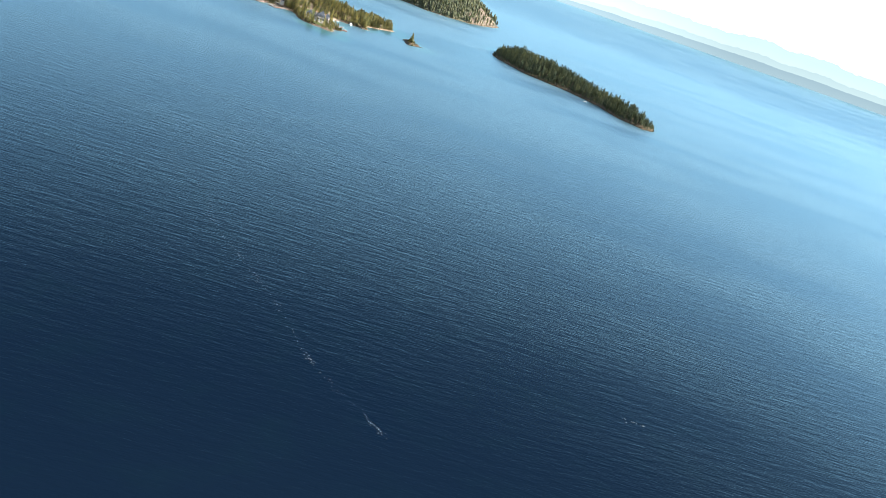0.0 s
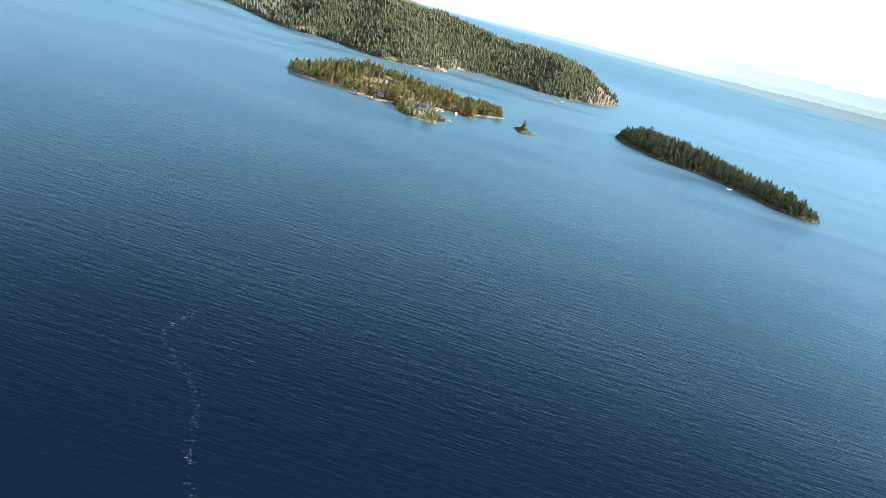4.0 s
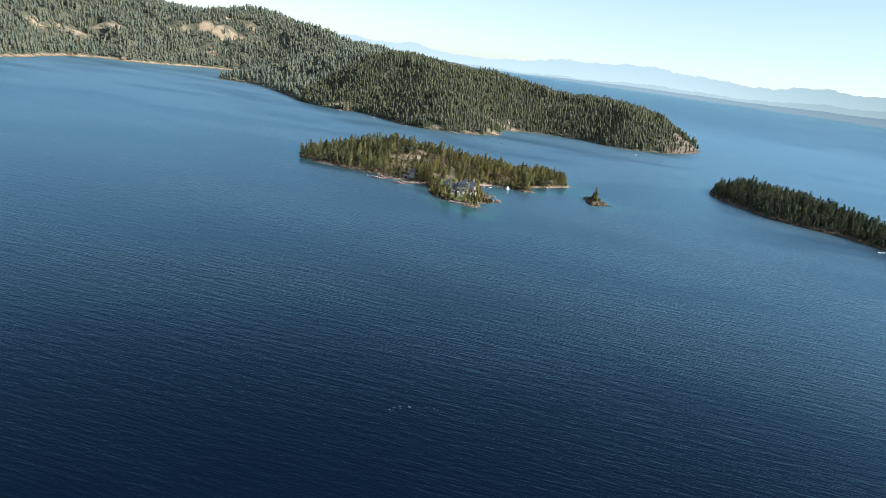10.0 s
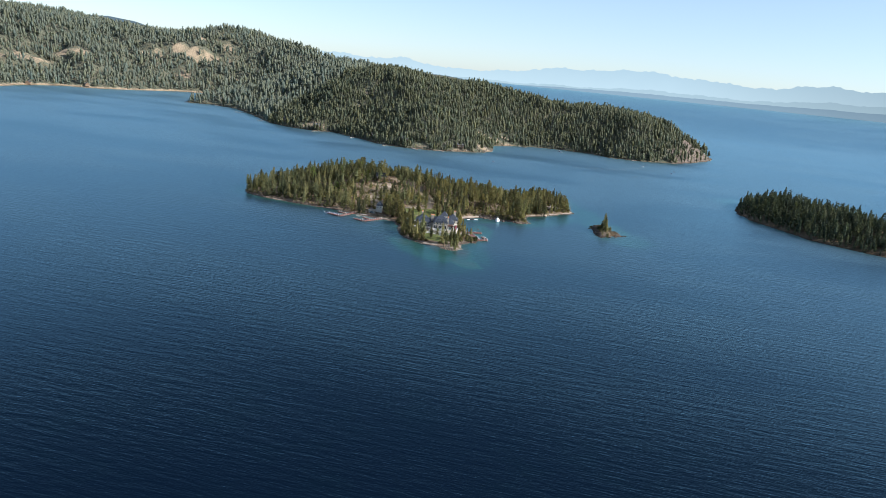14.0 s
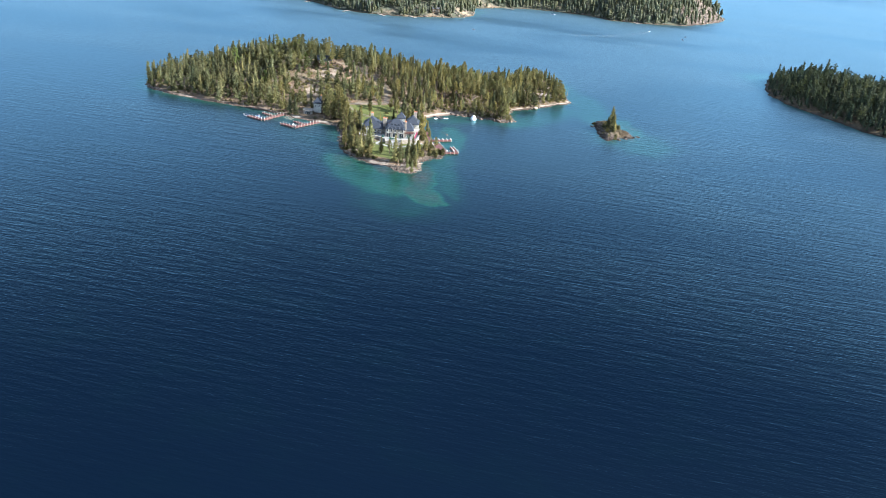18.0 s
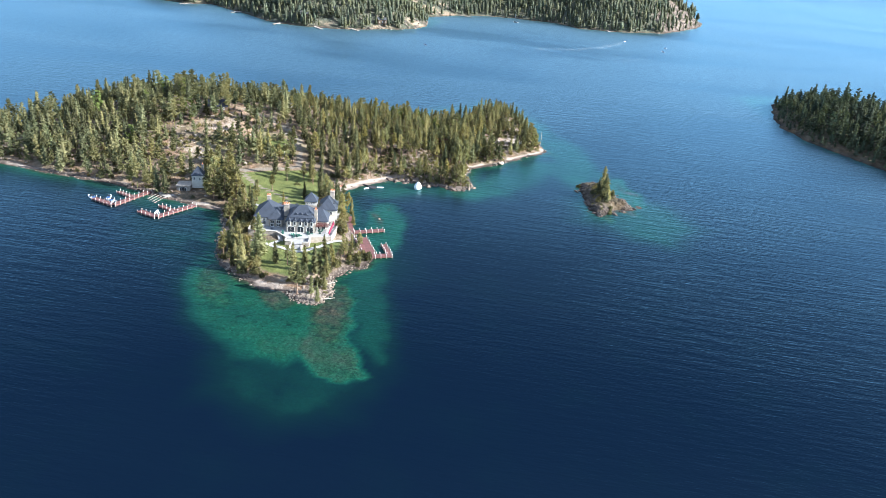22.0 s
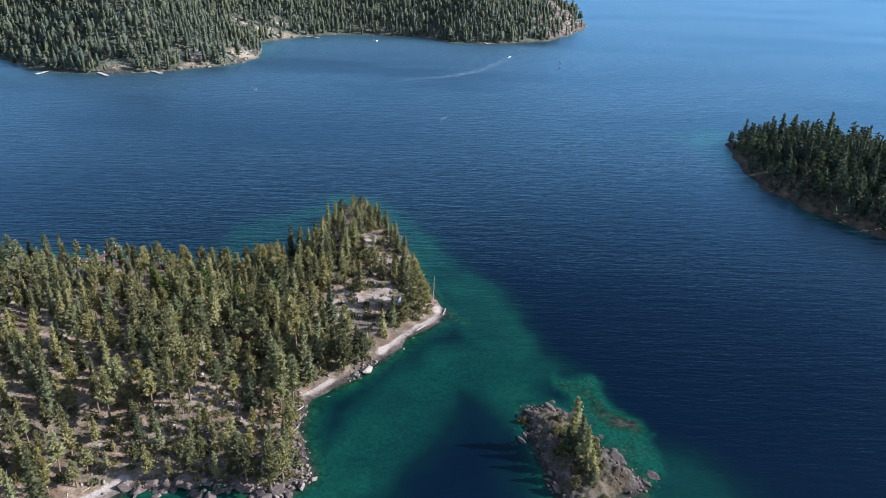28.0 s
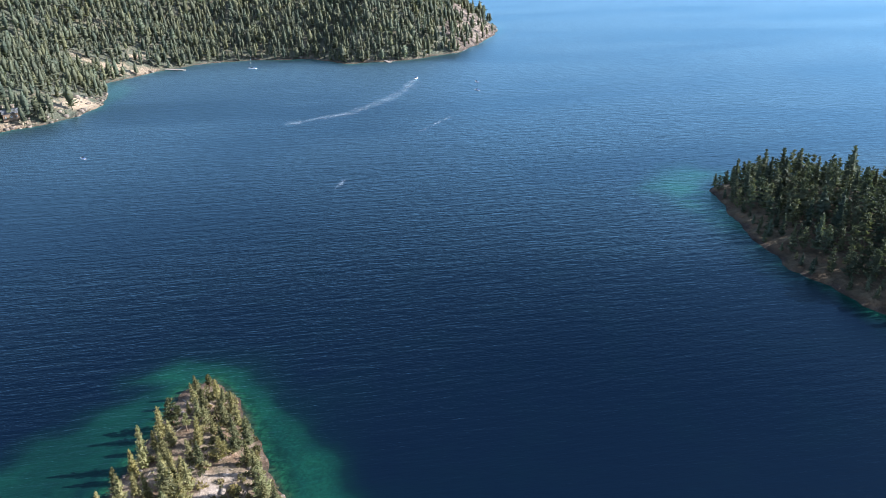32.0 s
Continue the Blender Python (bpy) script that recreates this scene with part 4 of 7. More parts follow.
spots = scatter(-340, -30, 970, 1312, 26000, 3.5, main_allowed)
nearness = spots[:, 0] * 0.75 - spots[:, 1] * 0.1 + rng.normal(0, 6, len(spots))
spots = spots[np.argsort(-nearness)]
Zs, _ = main_height(spots[:, 0], spots[:, 1])
counts = [0, 0]
rest = []
for (x, y), z in zip(spots, Zs):
    firry = 0.36 + 0.25 * (bump_at(x, y, -85, 1230, 45, 70) > 0.4) + 0.15 * (x < -250)
    k = int(rng.uniform() < firry)
    size = float(np.clip(rng.normal(0.88, 0.24), 0.35, 1.35)) * (0.84 if x > -105 and y > 1150 else 0.9 if x > -150 else 0.88) * (1 - 0.38 * float(ease(y, 1230, 1300)) if x > -110 else 1.0) * (0.82 if x > -58 - (y - 1200) * 0.18 and y > 1205 else 1.0) * (0.6 if x > -117 and y < 1075 else 1.0) * (0.97 if x < -265 else 1.0) * (0.72 if bump_at(x, y, -104, 1122, 24, 14) > 0.4 else 1.0) * (0.8 if x < -100 and y > 1190 else 1.0)
    if counts[k] < 300:
        counts[k] += 1
        eastern = x > -135 and y > 1148
        broad = k == 0 and eastern and rng.uniform() < 0.7
        set_tree(BROAD if broad else (PINES, FIRS)[k], x, y, z - 0.1, size * (1.08 if eastern else 1.0), 1.24 if eastern else 1.05)
    else:
        rest.append((x, y, z, size, k))


def plant_many(name, rows, kinds_arrays, material, label, category="trees", stout=1.0):
    """One joined wood: rows of (x, y, z, scale, which)."""
    VV, FF, TT = [], [], []
    base = 0
    for x, y, z, sc, k in rows:
        V, F = kinds_arrays[k][int(rng.integers(len(kinds_arrays[k])))]
        a = rng.uniform(0, 6.28)
        c, s = math.cos(a), math.sin(a)
        wide = stout * sc ** 0.8 * rng.uniform(1.0, 1.45)
        P = np.empty_like(V)
        P[:, 0] = x + (V[:, 0] * c - V[:, 1] * s) * wide
        P[:, 1] = y + (V[:, 0] * s + V[:, 1] * c) * wide
        P[:, 2] = z + V[:, 2] * sc
        VV.append(P)
        FF.append(F + base)
        TT.append(np.full(len(V), rng.uniform(0, 1)))
        base += len(V)
    me = quick_mesh(name, np.concatenate(VV), np.concatenate(FF), material)
    put_mask(me, "tint", np.concatenate(TT))
    return tagged(new(name, me), label, category, kind="stuff")


def with_stem(arr, h):
    V, F = arr
    r = 0.011 * h
    S = np.array([(-r, 0, -0.8), (r, 0, -0.8), (0, 0, h * 0.9), (0, -r, -0.8), (0, r, -0.8), (0, 0, h * 0.9)])
    return np.concatenate([V, S]), np.concatenate([F, np.array([(0, 1, 2), (3, 4, 5)]) + len(V)])


MIDS = [[with_stem(pine_arrays(13.5, 26, 9, 1.5, 0.12, 0.2), 13.5) for _ in range(7)], [with_stem(conifer_arrays(13.5, "fir", 26, 6, 7, 5, 1.9, 0.6), 13.5) for _ in range(7)]]
FARS = [[with_stem(conifer_arrays(13.0, kind, 13, 2, 5, 3, 2.1, 0.68), 13.0) for _ in range(7)] for kind in ("pine", "fir")]
if rest:
    BACK = [[with_stem(pine_arrays(13.5, 26, 13, 1.15), 13.5) for _ in range(9)], [with_stem(conifer_arrays(13.5, "fir", 30, 10, 6, 5, 1.3), 13.5) for _ in range(7)]]
    plant_many("island_wood", rest, BACK, M["wood_island"], "mixed pine and fir wood on the island's back slope")

spots = scatter(125, 375, 1020, 1450, 20000, 4.1, lambda X, Y: ease(dark_height(X, Y)[1], 0.8, 2.0))
Zs, Ds = dark_height(spots[:, 0], spots[:, 1])
plant_many("island_wood", [(x, y, z - 0.1, float(np.clip(rng.normal(0.86, 0.24), 0.35, 1.4)) * (0.55 + 0.45 * float(ease(d, 1, 14))), int(rng.uniform() < 0.5)) for (x, y), z, d in zip(spots, Zs, Ds)], MIDS, M["wood_shade"], "dense conifer wood covering the long island, shade put into its green")


def penin_allowed(X, Y):
    Z, d = penin_height(X, Y)
    a = ease(d, -1.5, 1.5) * np.where(Y > np.interp(X, (-2700, -1300, -600, 0, 200), (3150, 3000, 2600, 2250, 2200)), 0, 1)
    a *= d < np.where(X < -560, 1.9, 1.3) * np.interp(X, (-2700, -1500, -900, -300, 0, 200), (900, 520, 420, 260, 170, 120))
    a *= np.where(X < -1000, ease(d, 3, 9), 1)
    for x, y, rx, ry in FIELDS:
        a *= 1 - 0.95 * np.clip(bump_at(X, Y, x, y, rx, ry) * 2.2, 0, 1)
    for x, y, rx, ry in POINT:
        a *= 1 - 0.85 * np.clip(bump_at(X, Y, x, y, rx, ry) * 2.2, 0, 1)
    return a * (0.75 + 0.25 * ease(wobble(X, Y, 60, 3.0), -0.6, 0.0))


near_spots = scatter(-640, 200, 1595, 2200, 90000, 4.8, penin_allowed)
far_spots = scatter(-2400, -640, 1650, 3100, 60000, 7.2, penin_allowed)
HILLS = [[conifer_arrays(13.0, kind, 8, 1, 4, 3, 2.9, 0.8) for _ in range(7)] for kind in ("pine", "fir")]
# the hill trees' needle colour holds more of the painted haze
for spots, grow, kinds, needles in ((near_spots, 0.92, FARS, "hazed_far"), (far_spots, 1.35, HILLS, "hazed_hills")):
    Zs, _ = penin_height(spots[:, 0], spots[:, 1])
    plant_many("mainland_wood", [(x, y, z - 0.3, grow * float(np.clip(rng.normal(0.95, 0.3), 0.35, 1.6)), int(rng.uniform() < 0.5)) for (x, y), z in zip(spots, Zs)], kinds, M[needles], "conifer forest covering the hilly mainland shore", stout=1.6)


# a lone fir on the islet, and its bushes
for x, y, size, wide, label in ((-9.2, 1127.4, 0.98, 1.3, "tall dense olive-green fir on a rocky islet"), (-8.2, 1123.6, 0.86, 1.3, "dense olive-green fir on a rocky islet"), (-7.6, 1119.4, 0.8, 1.2, "dense olive-green fir on a rocky islet"), (-7.2, 1115.6, 0.62, 1.15, "short bushy fir on a rocky islet"), (-7.6, 1112.4, 0.45, 1.1, "short bushy fir on a rocky islet"), (-11.0, 1124.6, 0.55, 1.1, "short bushy fir on a rocky islet")):
    tree = set_tree(FIRS, x, y, 1.9, size)
    tree.scale = (wide * size ** 0.5, wide * size ** 0.5, size)
    tree["label"] = label

# light green broadleaf trees among the conifers
LEAFY = []
for k in range(4):
    h = rng.uniform(9.5, 11.0)
    V, F = pine_arrays(h, 40, 34, 0.72, 0.14, 0.3)
    root = tagged(empty("broadleaf_tree"), "broad light green leafy tree among the conifers", "tree", "broadleaf trees")
    t, c = new("trunk", trunk_mesh(h * 0.8, "pine")), new("crown", quick_mesh("crown", V, F, M["leaf"]))
    t.parent = c.parent = root
    LEAFY.append([root, False])
for x, y, size in ((-124, 1192, 1.0), (-117, 1195, 1.1), (-105, 1188, 0.95), (-97, 1182, 0.9), (-126, 1183, 1.0), (-131, 1190, 1.1), (-112, 1183, 0.8), (-253, 1152, 1.1), (-239, 1147, 1.0), (-253, 1131, 1.0), (-244, 1098, 0.9), (-281, 1130, 1.0), (-226, 1127, 0.9), (-262, 1142, 0.9)):
    set_tree(LEAFY, x, y, float(main_height(np.array([x]), np.array([y]))[0][0]) - 0.1, size * 1.2, 1.25 if x < -220 else 1.0)

# single trees on the front lawn and round the house
FRONT = [(-141.0, 1007.1, 1.5), (-143.6, 1010.4, 0.8), (-133.1, 1001.4, 0.8), (-128.5, 1001.1, 0.75), (-138.4, 998.6, 0.55), (-122.8, 1003.6, 0.7), (-118.2, 1012.8, 0.85), (-113.5, 1001.6, 0.95), (-116.2, 1000.4, 0.8), (-119.4, 1003.0, 0.6), (-111.4, 1019.6, 0.6), (-108.6, 1015.2, 0.55), (-121.0, 1062.0, 0.7), (-124.4, 1068.0, 0.85), (-128.6, 1075.6, 0.9), (-131.6, 1078.0, 0.8), (-134.0, 1072.4, 0.95), (-138.2, 1074.0, 0.7), (-161.3, 1072.2, 0.8), (-144.5, 1068.5, 0.8), (-140.4, 1078.2, 1.0), (-116.4, 1036.0, 0.5), (-117.0, 1050.6, 0.6), (-153.0, 1092.0, 0.9), (-147.0, 1088.0, 0.8), (-156.6, 1021.5, 0.5), (-153.6, 1012.0, 0.6), (-150.2, 1004.4, 0.6), (-184.0, 1060.4, 1.15)]
FRONT += [(-181.6, 1055.0, 1.0), (-178.6, 1061.6, 1.15), (-176.4, 1054.6, 0.95), (-186.0, 1066.6, 1.1), (-174.2, 1062.4, 1.0), (-180.2, 1068.4, 1.1), (-171.6, 1056.4, 0.9)]
FRONT += [(-157.5, 1011.0, 0.45), (-153.4, 1007.6, 0.55), (-150.6, 1000.6, 0.5), (-147.6, 996.2, 0.45), (-164.0, 1042.0, 0.8), (-160.4, 1047.0, 0.85), (-163.0, 1030.5, 0.45), (-166.0, 1036.0, 0.6), (-159.4, 1041.6, 0.6), (-162.6, 1049.6, 0.9), (-168.0, 1043.0, 0.75), (-160.6, 1018.6, 0.45), (-167.4, 1050.4, 0.9)]
for x, y, size in FRONT:
    if size:
        z = float(main_height(np.array([x]), np.array([y]))[0][0])
        by_lawn = x < -170
        tree = set_tree(BROAD if by_lawn else FIRS if size > 1.4 or rng.uniform() < 0.6 else PINES, x, y, z - 0.1, size * 0.78)
        wide = (1.3 if by_lawn else 1.05 if size > 1.4 else 0.85) * size ** 0.8
        tree.scale = (wide, wide, size * (1.12 if by_lawn else 0.8))

# ---- mansion ----
HOUSE = (-132.0, 1027.2, 0.0)
TURN = 12.0


def at_house(u, v):
    """World x, y of a place in the house's own plan (u along its front, v into it)."""
    c, s = math.cos(radians(TURN)), math.sin(radians(TURN))
    return HOUSE[0] + u * c - v * s, HOUSE[1] + u * s + v * c


mansion = tagged(empty("mansion", HOUSE, TURN), "large stone and cream stucco mansion with slate hip roofs", "house")


def hip(name, u0, u1, v0, v1, z0, z1, ridge, parent, material, over=0.5):
    """A hip roof with eaves; ridge is (ua, va, ub, vb)."""
    bm = bmesh.new()
    u0, u1, v0, v1 = u0 - over, u1 + over, v0 - over, v1 + over
    low = [bm.verts.new((u, v, z0 - 0.22)) for u, v in ((u0, v0), (u1, v0), (u1, v1), (u0, v1))]
    e = [bm.verts.new((u, v, z0)) for u, v in ((u0, v0), (u1, v0), (u1, v1), (u0, v1))]
    ua, va, ub, vb = ridge
    a, b = bm.verts.new((ua, va, z1)), bm.verts.new((ub, vb, z1))
    along_u = abs(ub - ua) >= abs(vb - va)
    if along_u:
        for f in ((e[0], e[1], b, a), (e[1], e[2], b), (e[2], e[3], a, b), (e[3], e[0], a)):
            bm.faces.new(f)
    else:
        for f in ((e[0], e[1], a), (e[1], e[2], b, a), (e[2], e[3], b), (e[3], e[0], a, b)):
            bm.faces.new(f)
    for i in range(4):
        bm.faces.new((low[i], low[(i + 1) % 4], e[(i + 1) % 4], e[i]))
    bm.faces.new(low[::-1])
    return part(name, bm, material, parent)


def block(u0, u1, v0, v1, z0, z1, material, parent, label=""):
    bm = bmesh.new()
    box(bm, u0, u1, v0, v1, z0, z1)
    box(bm, u0 - 0.08, u1 + 0.08, v0 - 0.08, v1 + 0.08, z1 - 0.35, z1 - 0.01)
    return part("wall", bm, material, parent, label)


def opening(name, u, v, z, w, h, side, parent, arch=0.0, bars=1):
    """A window or door: frame with bars, and a pane set behind it. side: F, R, B or L."""
    turn = radians({"F": 0, "R": 90, "B": 180, "L": 270}[side])
    c, s = math.cos(turn), math.sin(turn)

    def spot(a, d, zz):
        return (u + a * c - d * s, v + a * s + d * c, zz)

    def outline(g):
        pts = [(w / 2 - g, z + g), (w / 2 - g, z + h - arch - (g if arch == 0 else 0))]
        if arch:
            pts += [((w / 2 - g) * math.cos(t), z + h - arch + (arch - g) * math.sin(t)) for t in (0.5, 1.05, 1.57, 2.09, 2.64)]
        return pts + [(-w / 2 + g, z + h - arch - (g if arch == 0 else 0)), (-w / 2 + g, z + g)]

    bm = bmesh.new()
    o, i = outline(0), outline(0.13)
    vo = [bm.verts.new(spot(a, -0.12, zz)) for a, zz in o]
    vi = [bm.verts.new(spot(a, -0.12, zz)) for a, zz in i]
    wo = [bm.verts.new(spot(a, 0.02, zz)) for a, zz in o]
    wi = [bm.verts.new(spot(a, 0.02, zz)) for a, zz in i]
    n = len(o)
    for k in range(n):
        j = (k + 1) % n
        bm.faces.new((vo[k], vo[j], vi[j], vi[k]))
        bm.faces.new((wo[k], wo[j], vo[j], vo[k]))
        bm.faces.new((vi[k], vi[j], wi[j], wi[k]))
    for k in range(bars):
        a = -w / 2 + w * (k + 1) / (bars + 1)
        q = [bm.verts.new(spot(a + d, -0.06, zz)) for d, zz in ((-0.04, z + 0.1), (0.04, z + 0.1), (0.04, z + h - arch * 0.5 - 0.1), (-0.04, z + h - arch * 0.5 - 0.1))]
        bm.faces.new(q)
    ob = part(name, bm, M["trim"], parent)
    bm = bmesh.new()
    bm.faces.new([bm.verts.new(spot(a, -0.025, zz)) for a, zz in i])
    part("pane", bm, M["glass"], ob)
    return ob


def dormer(u, v, z, w, h, deep, parent):
    """A gabled wall dormer that faces the front."""
    bm = bmesh.new()
    box(bm, u - w / 2, u + w / 2, v, v + deep, z, z + h)
    d = part("dormer", bm, M["stucco"], parent)
    bm = bmesh.new()
    e = 0.16
    front = [bm.verts.new(p) for p in ((u - w / 2 - e, v - e, z + h - 0.1), (u + w / 2 + e, v - e, z + h - 0.1), (u, v - e, z + h + w * 0.62))]
    back = [bm.verts.new(p) for p in ((u - w / 2 - e, v + deep + 0.6, z + h - 0.1), (u + w / 2 + e, v + deep + 0.6, z + h - 0.1), (u, v + deep + 0.6, z + h + w * 0.62))]
    bm.faces.new(front)
    bm.faces.new((front[0], front[2], back[2], back[0]))
    bm.faces.new((front[2], front[1], back[1], back[2]))
    bm.faces.new((front[1], front[0], back[0], back[1]))
    part("dormer_roof", bm, M["slate"], d)
    bm = bmesh.new()
    box(bm, u - w * 0.36, u + w * 0.36, v - 0.06, v - 0.01, z + h * 0.12, z + h * 0.95)
    part("window", bm, M["trim"], d)
    bm = bmesh.new()
    box(bm, u - w * 0.28, u + w * 0.28, v - 0.09, v - 0.065, z + h * 0.2, z + h * 0.88)
    part("pane", bm, M["glass"], d)
    return d


def chimney(u, v, z0, z1, w, parent, pots=3):
    bm = bmesh.new()
    box(bm, u - w / 2, u + w / 2, v - w * 0.4, v + w * 0.4, z0, z1)
    box(bm, u - w / 2 - 0.14, u + w / 2 + 0.14, v - w * 0.4 - 0.14, v + w * 0.4 + 0.14, z1, z1 + 0.22)
    c = part("chimney", bm, M["stone_wall"], parent)
    for k in range(pots):
        bm = bmesh.new()
        x = u + (k - (pots - 1) / 2) * w * 0.36
        tube(bm, (x, v, z1 + 0.2), (x, v, z1 + 1.0), 0.22, 0.17, 9)
        part("chimney_pot", bm, M["pot"], c, "orange terracotta pot")


block(-6.2, 5.2, 0.0, 13.5, 2.0, 8.3, M["stone_wall"], mansion, "grey stone front wall")
block(-19.3, -9.5, 5.6, 18.0, 2.0, 7.4, M["stucco"], mansion)
block(-13.7, -8.3, 5.0, 9.0, 2.0, 6.9, M["stone_wall"], mansion)
block(-9.6, -0.4, 8.0, 17.5, 2.0, 7.2, M["stucco"], mansion)
block(4.6, 9.7, 4.2, 12.8, 2.0, 7.4, M["stucco"], mansion)
block(-0.4, 4.3, 15.3, 20.0, 2.0, 9.3, M["stone_wall"], mansion, "square stone tower wall")
block(-0.36, 4.26, 15.34, 19.96, 9.3, 11.3, M["stucco"], mansion, "cream band under the tower roof")
block(5.5, 12.4, 13.3, 24.0, 2.0, 8.8, M["stucco"], mansion)
block(9.6, 12.2, 8.5, 13.4, 2.0, 6.0, M["stucco"], mansion)
hip("roof", -6.2, 5.2, 0.0, 13.5, 8.3, 12.9, (-1.6, 7.0, 1.4, 7.0), mansion, M["slate"], 0.18)
bm = bmesh.new()
prism(bm, [(-5.55, 1.2), (4.75, 1.2), (4.75, 12.4), (-5.55, 12.4)], 9.28, 9.46)
part("roof_ledge", bm, M["slate"], mansion)
hip("roof", -19.3, -9.5, 5.6, 18.0, 7.4, 12.0, (-14.6, 11.4, -14.6, 13.6), mansion, M["slate"])
hip("roof", -13.7, -8.3, 5.0, 12.0, 6.9, 9.8, (-11.0, 8.0, -11.0, 11.6), mansion, M["slate"])
hip("roof", -9.6, -0.4, 8.0, 17.5, 7.2, 10.6, (-8.0, 12.6, -1.0, 12.6), mansion, M["slate"], 0.3)
hip("roof", 4.2, 9.7, 4.2, 12.8, 7.4, 11.0, (3.6, 8.6, 7.3, 8.6), mansion, M["slate"])
hip("tower_roof", -0.4, 4.3, 15.3, 20.0, 11.3, 14.6, (1.9, 17.55, 2.0, 17.55), mansion, M["slate"], 0.4)
hip("roof", 5.5, 12.4, 13.3, 24.0, 8.8, 12.7, (8.9, 17.6, 8.9, 20.4), mansion, M["slate"])
for u in (-4.2, -0.5, 3.2):
    opening("arched_door", u, -0.09, 3.65, 2.7, 2.7, "F", mansion, 0.55, 1)
for k in range(5):
    dormer(-4.9 + 2.2 * k, -0.3, 6.5, 1.3, 2.1, 2.6, mansion)
for k in range(3):
    dormer(-2.4 + 1.95 * k, 2.7, 9.45, 1.25, 0.75, 1.9, mansion)
for u in (-18.0, -15.6):
    opening("window", u, 5.51, 3.9, 1.5, 2.2, "F", mansion, 0.3)
    opening("window", u, 5.51, 6.2 - 0.35, 1.2, 1.0, "F", mansion)
for u in (-12.3, -9.8):
    opening("window", u, 4.91, 5.0, 1.7, 1.5, "F", mansion)
    opening("arched_door", u, 4.91, 3.6, 1.3, 1.3, "F", mansion)
for u in (5.9, 8.3):
    opening("window", u, 4.11, 3.8, 1.4, 2.1, "F", mansion, 0.35)
for v in (5.6, 8.2):
    opening("window", 9.79, v, 4.4, 1.2, 2.0, "R", mansion, 0.3)
for v in (15.0, 18.0, 21.5):
    opening("window", 12.49, v, 6.2, 1.2, 1.7, "R", mansion, 0.3)
    opening("window", 12.49, v, 3.4, 1.2, 1.9, "R", mansion)
for u in (7.4, 10.4):
    opening("window", u, 13.21, 6.5, 1.1, 1.6, "F", mansion, 0.3)
for u in (10.4, 11.5):
    opening("window", u, 8.41, 3.6, 0.8, 1.9, "F", mansion)
for u in (0.55, 1.45, 2.35, 3.25):
    opening("window", u, 15.21, 9.9, 0.75, 0.85, "F", mansion)
for v in (16.6, 17.7, 18.8):
    opening("window", 4.39, v, 9.9, 0.75, 0.85, "R", mansion)
for u in (-16, -12, -7, -3):
    opening("window", u, 17.59 if u > -9 else 18.09, 4.2, 1.3, 1.8, "B", mansion)
for v in (8, 12, 16):
    opening("window", -19.39, v, 4.2, 1.4, 1.9, "L", mansion)
chimney(-15.1, 16.0, 6.0, 12.6, 1.5, mansion)
chimney(-7.0, 8.6, 6.0, 12.0, 1.9, mansion, 4)
chimney(5.2, 3.9, 3.0, 12.0, 1.2, mansion, 2)
chimney(10.3, 21.4, 8.0, 13.9, 1.7, mansion, 3)
bm = bmesh.new()
for k in range(2):
    for j in range(2):
        u, v = 10.7 + 0.1 * j, 16.2 + 2.1 * k + 0.9 * j
        box(bm, u, u + 0.75, v, v + 0.6, 10.3 - 0.2 * j, 10.75 - 0.2 * j)
part("skylight", bm, M["dark"], mansion, "dark roof windows")

# pergola
pergola = tagged(empty("pergola", HOUSE, TURN), "red-brown timber pergola over the house terrace", "pergola")
for u, v in ((5.9, 1.1), (9.9, 1.1), (5.9, 3.6), (9.9, 3.6)):
    bm = bmesh.new()
    box(bm, u - 0.15, u + 0.15, v - 0.15, v + 0.15, 3.6, 6.1)
    part("post", bm, M["trim"], pergola)
for v in (0.9, 2.4, 3.9):
    bm = bmesh.new()
    box(bm, 5.4, 10.4, v - 0.09, v + 0.09, 6.1, 6.32)
    part("beam", bm, M["pergola"], pergola)
for k in range(16):
    bm = bmesh.new()
    u = 5.5 + k * 0.32
    box(bm, u - 0.08, u + 0.08, 0.6, 4.1, 6.325, 6.5)
    part("slat", bm, M["pergola"], pergola)

# terrace, stairs, low walls
terrace = tagged(empty("terrace", HOUSE, TURN), "pale paved terrace with cream retaining walls around the mansion", "terrace")
TZ = 3.62
for ring in ([(-20.5, 0.2), (-9.6, -0.6), (-9.6, 5.2), (-9.4, 18.5), (-20.5, 18.5)], [(-9.598, -0.6), (-4.9, -5.6), (3.6, -4.6), (11.4, -3.4), (12.9, 4.4), (13.4, 24.5), (-9.398, 18.5), (-9.598, 5.2)]):
    bm = bmesh.new()
    prism(bm, ring, 0.6, TZ)
    part("paving", bm, M["paving"], terrace)
bm = bmesh.new()
prism(bm, [(-20, 18.504), (13.3, 24.52), (8, 29), (-14, 30), (-20, 26)], 0.9, TZ - 0.06)
part("forecourt", bm, M["paving"], terrace)
bm = bmesh.new()
prism(bm, [(-4.9, -9.2), (3.5, -9.8), (3.5, -4.61), (-4.9, -5.61)], 0.4, 2.9)
part("lower_terrace", bm, M["paving"], terrace)


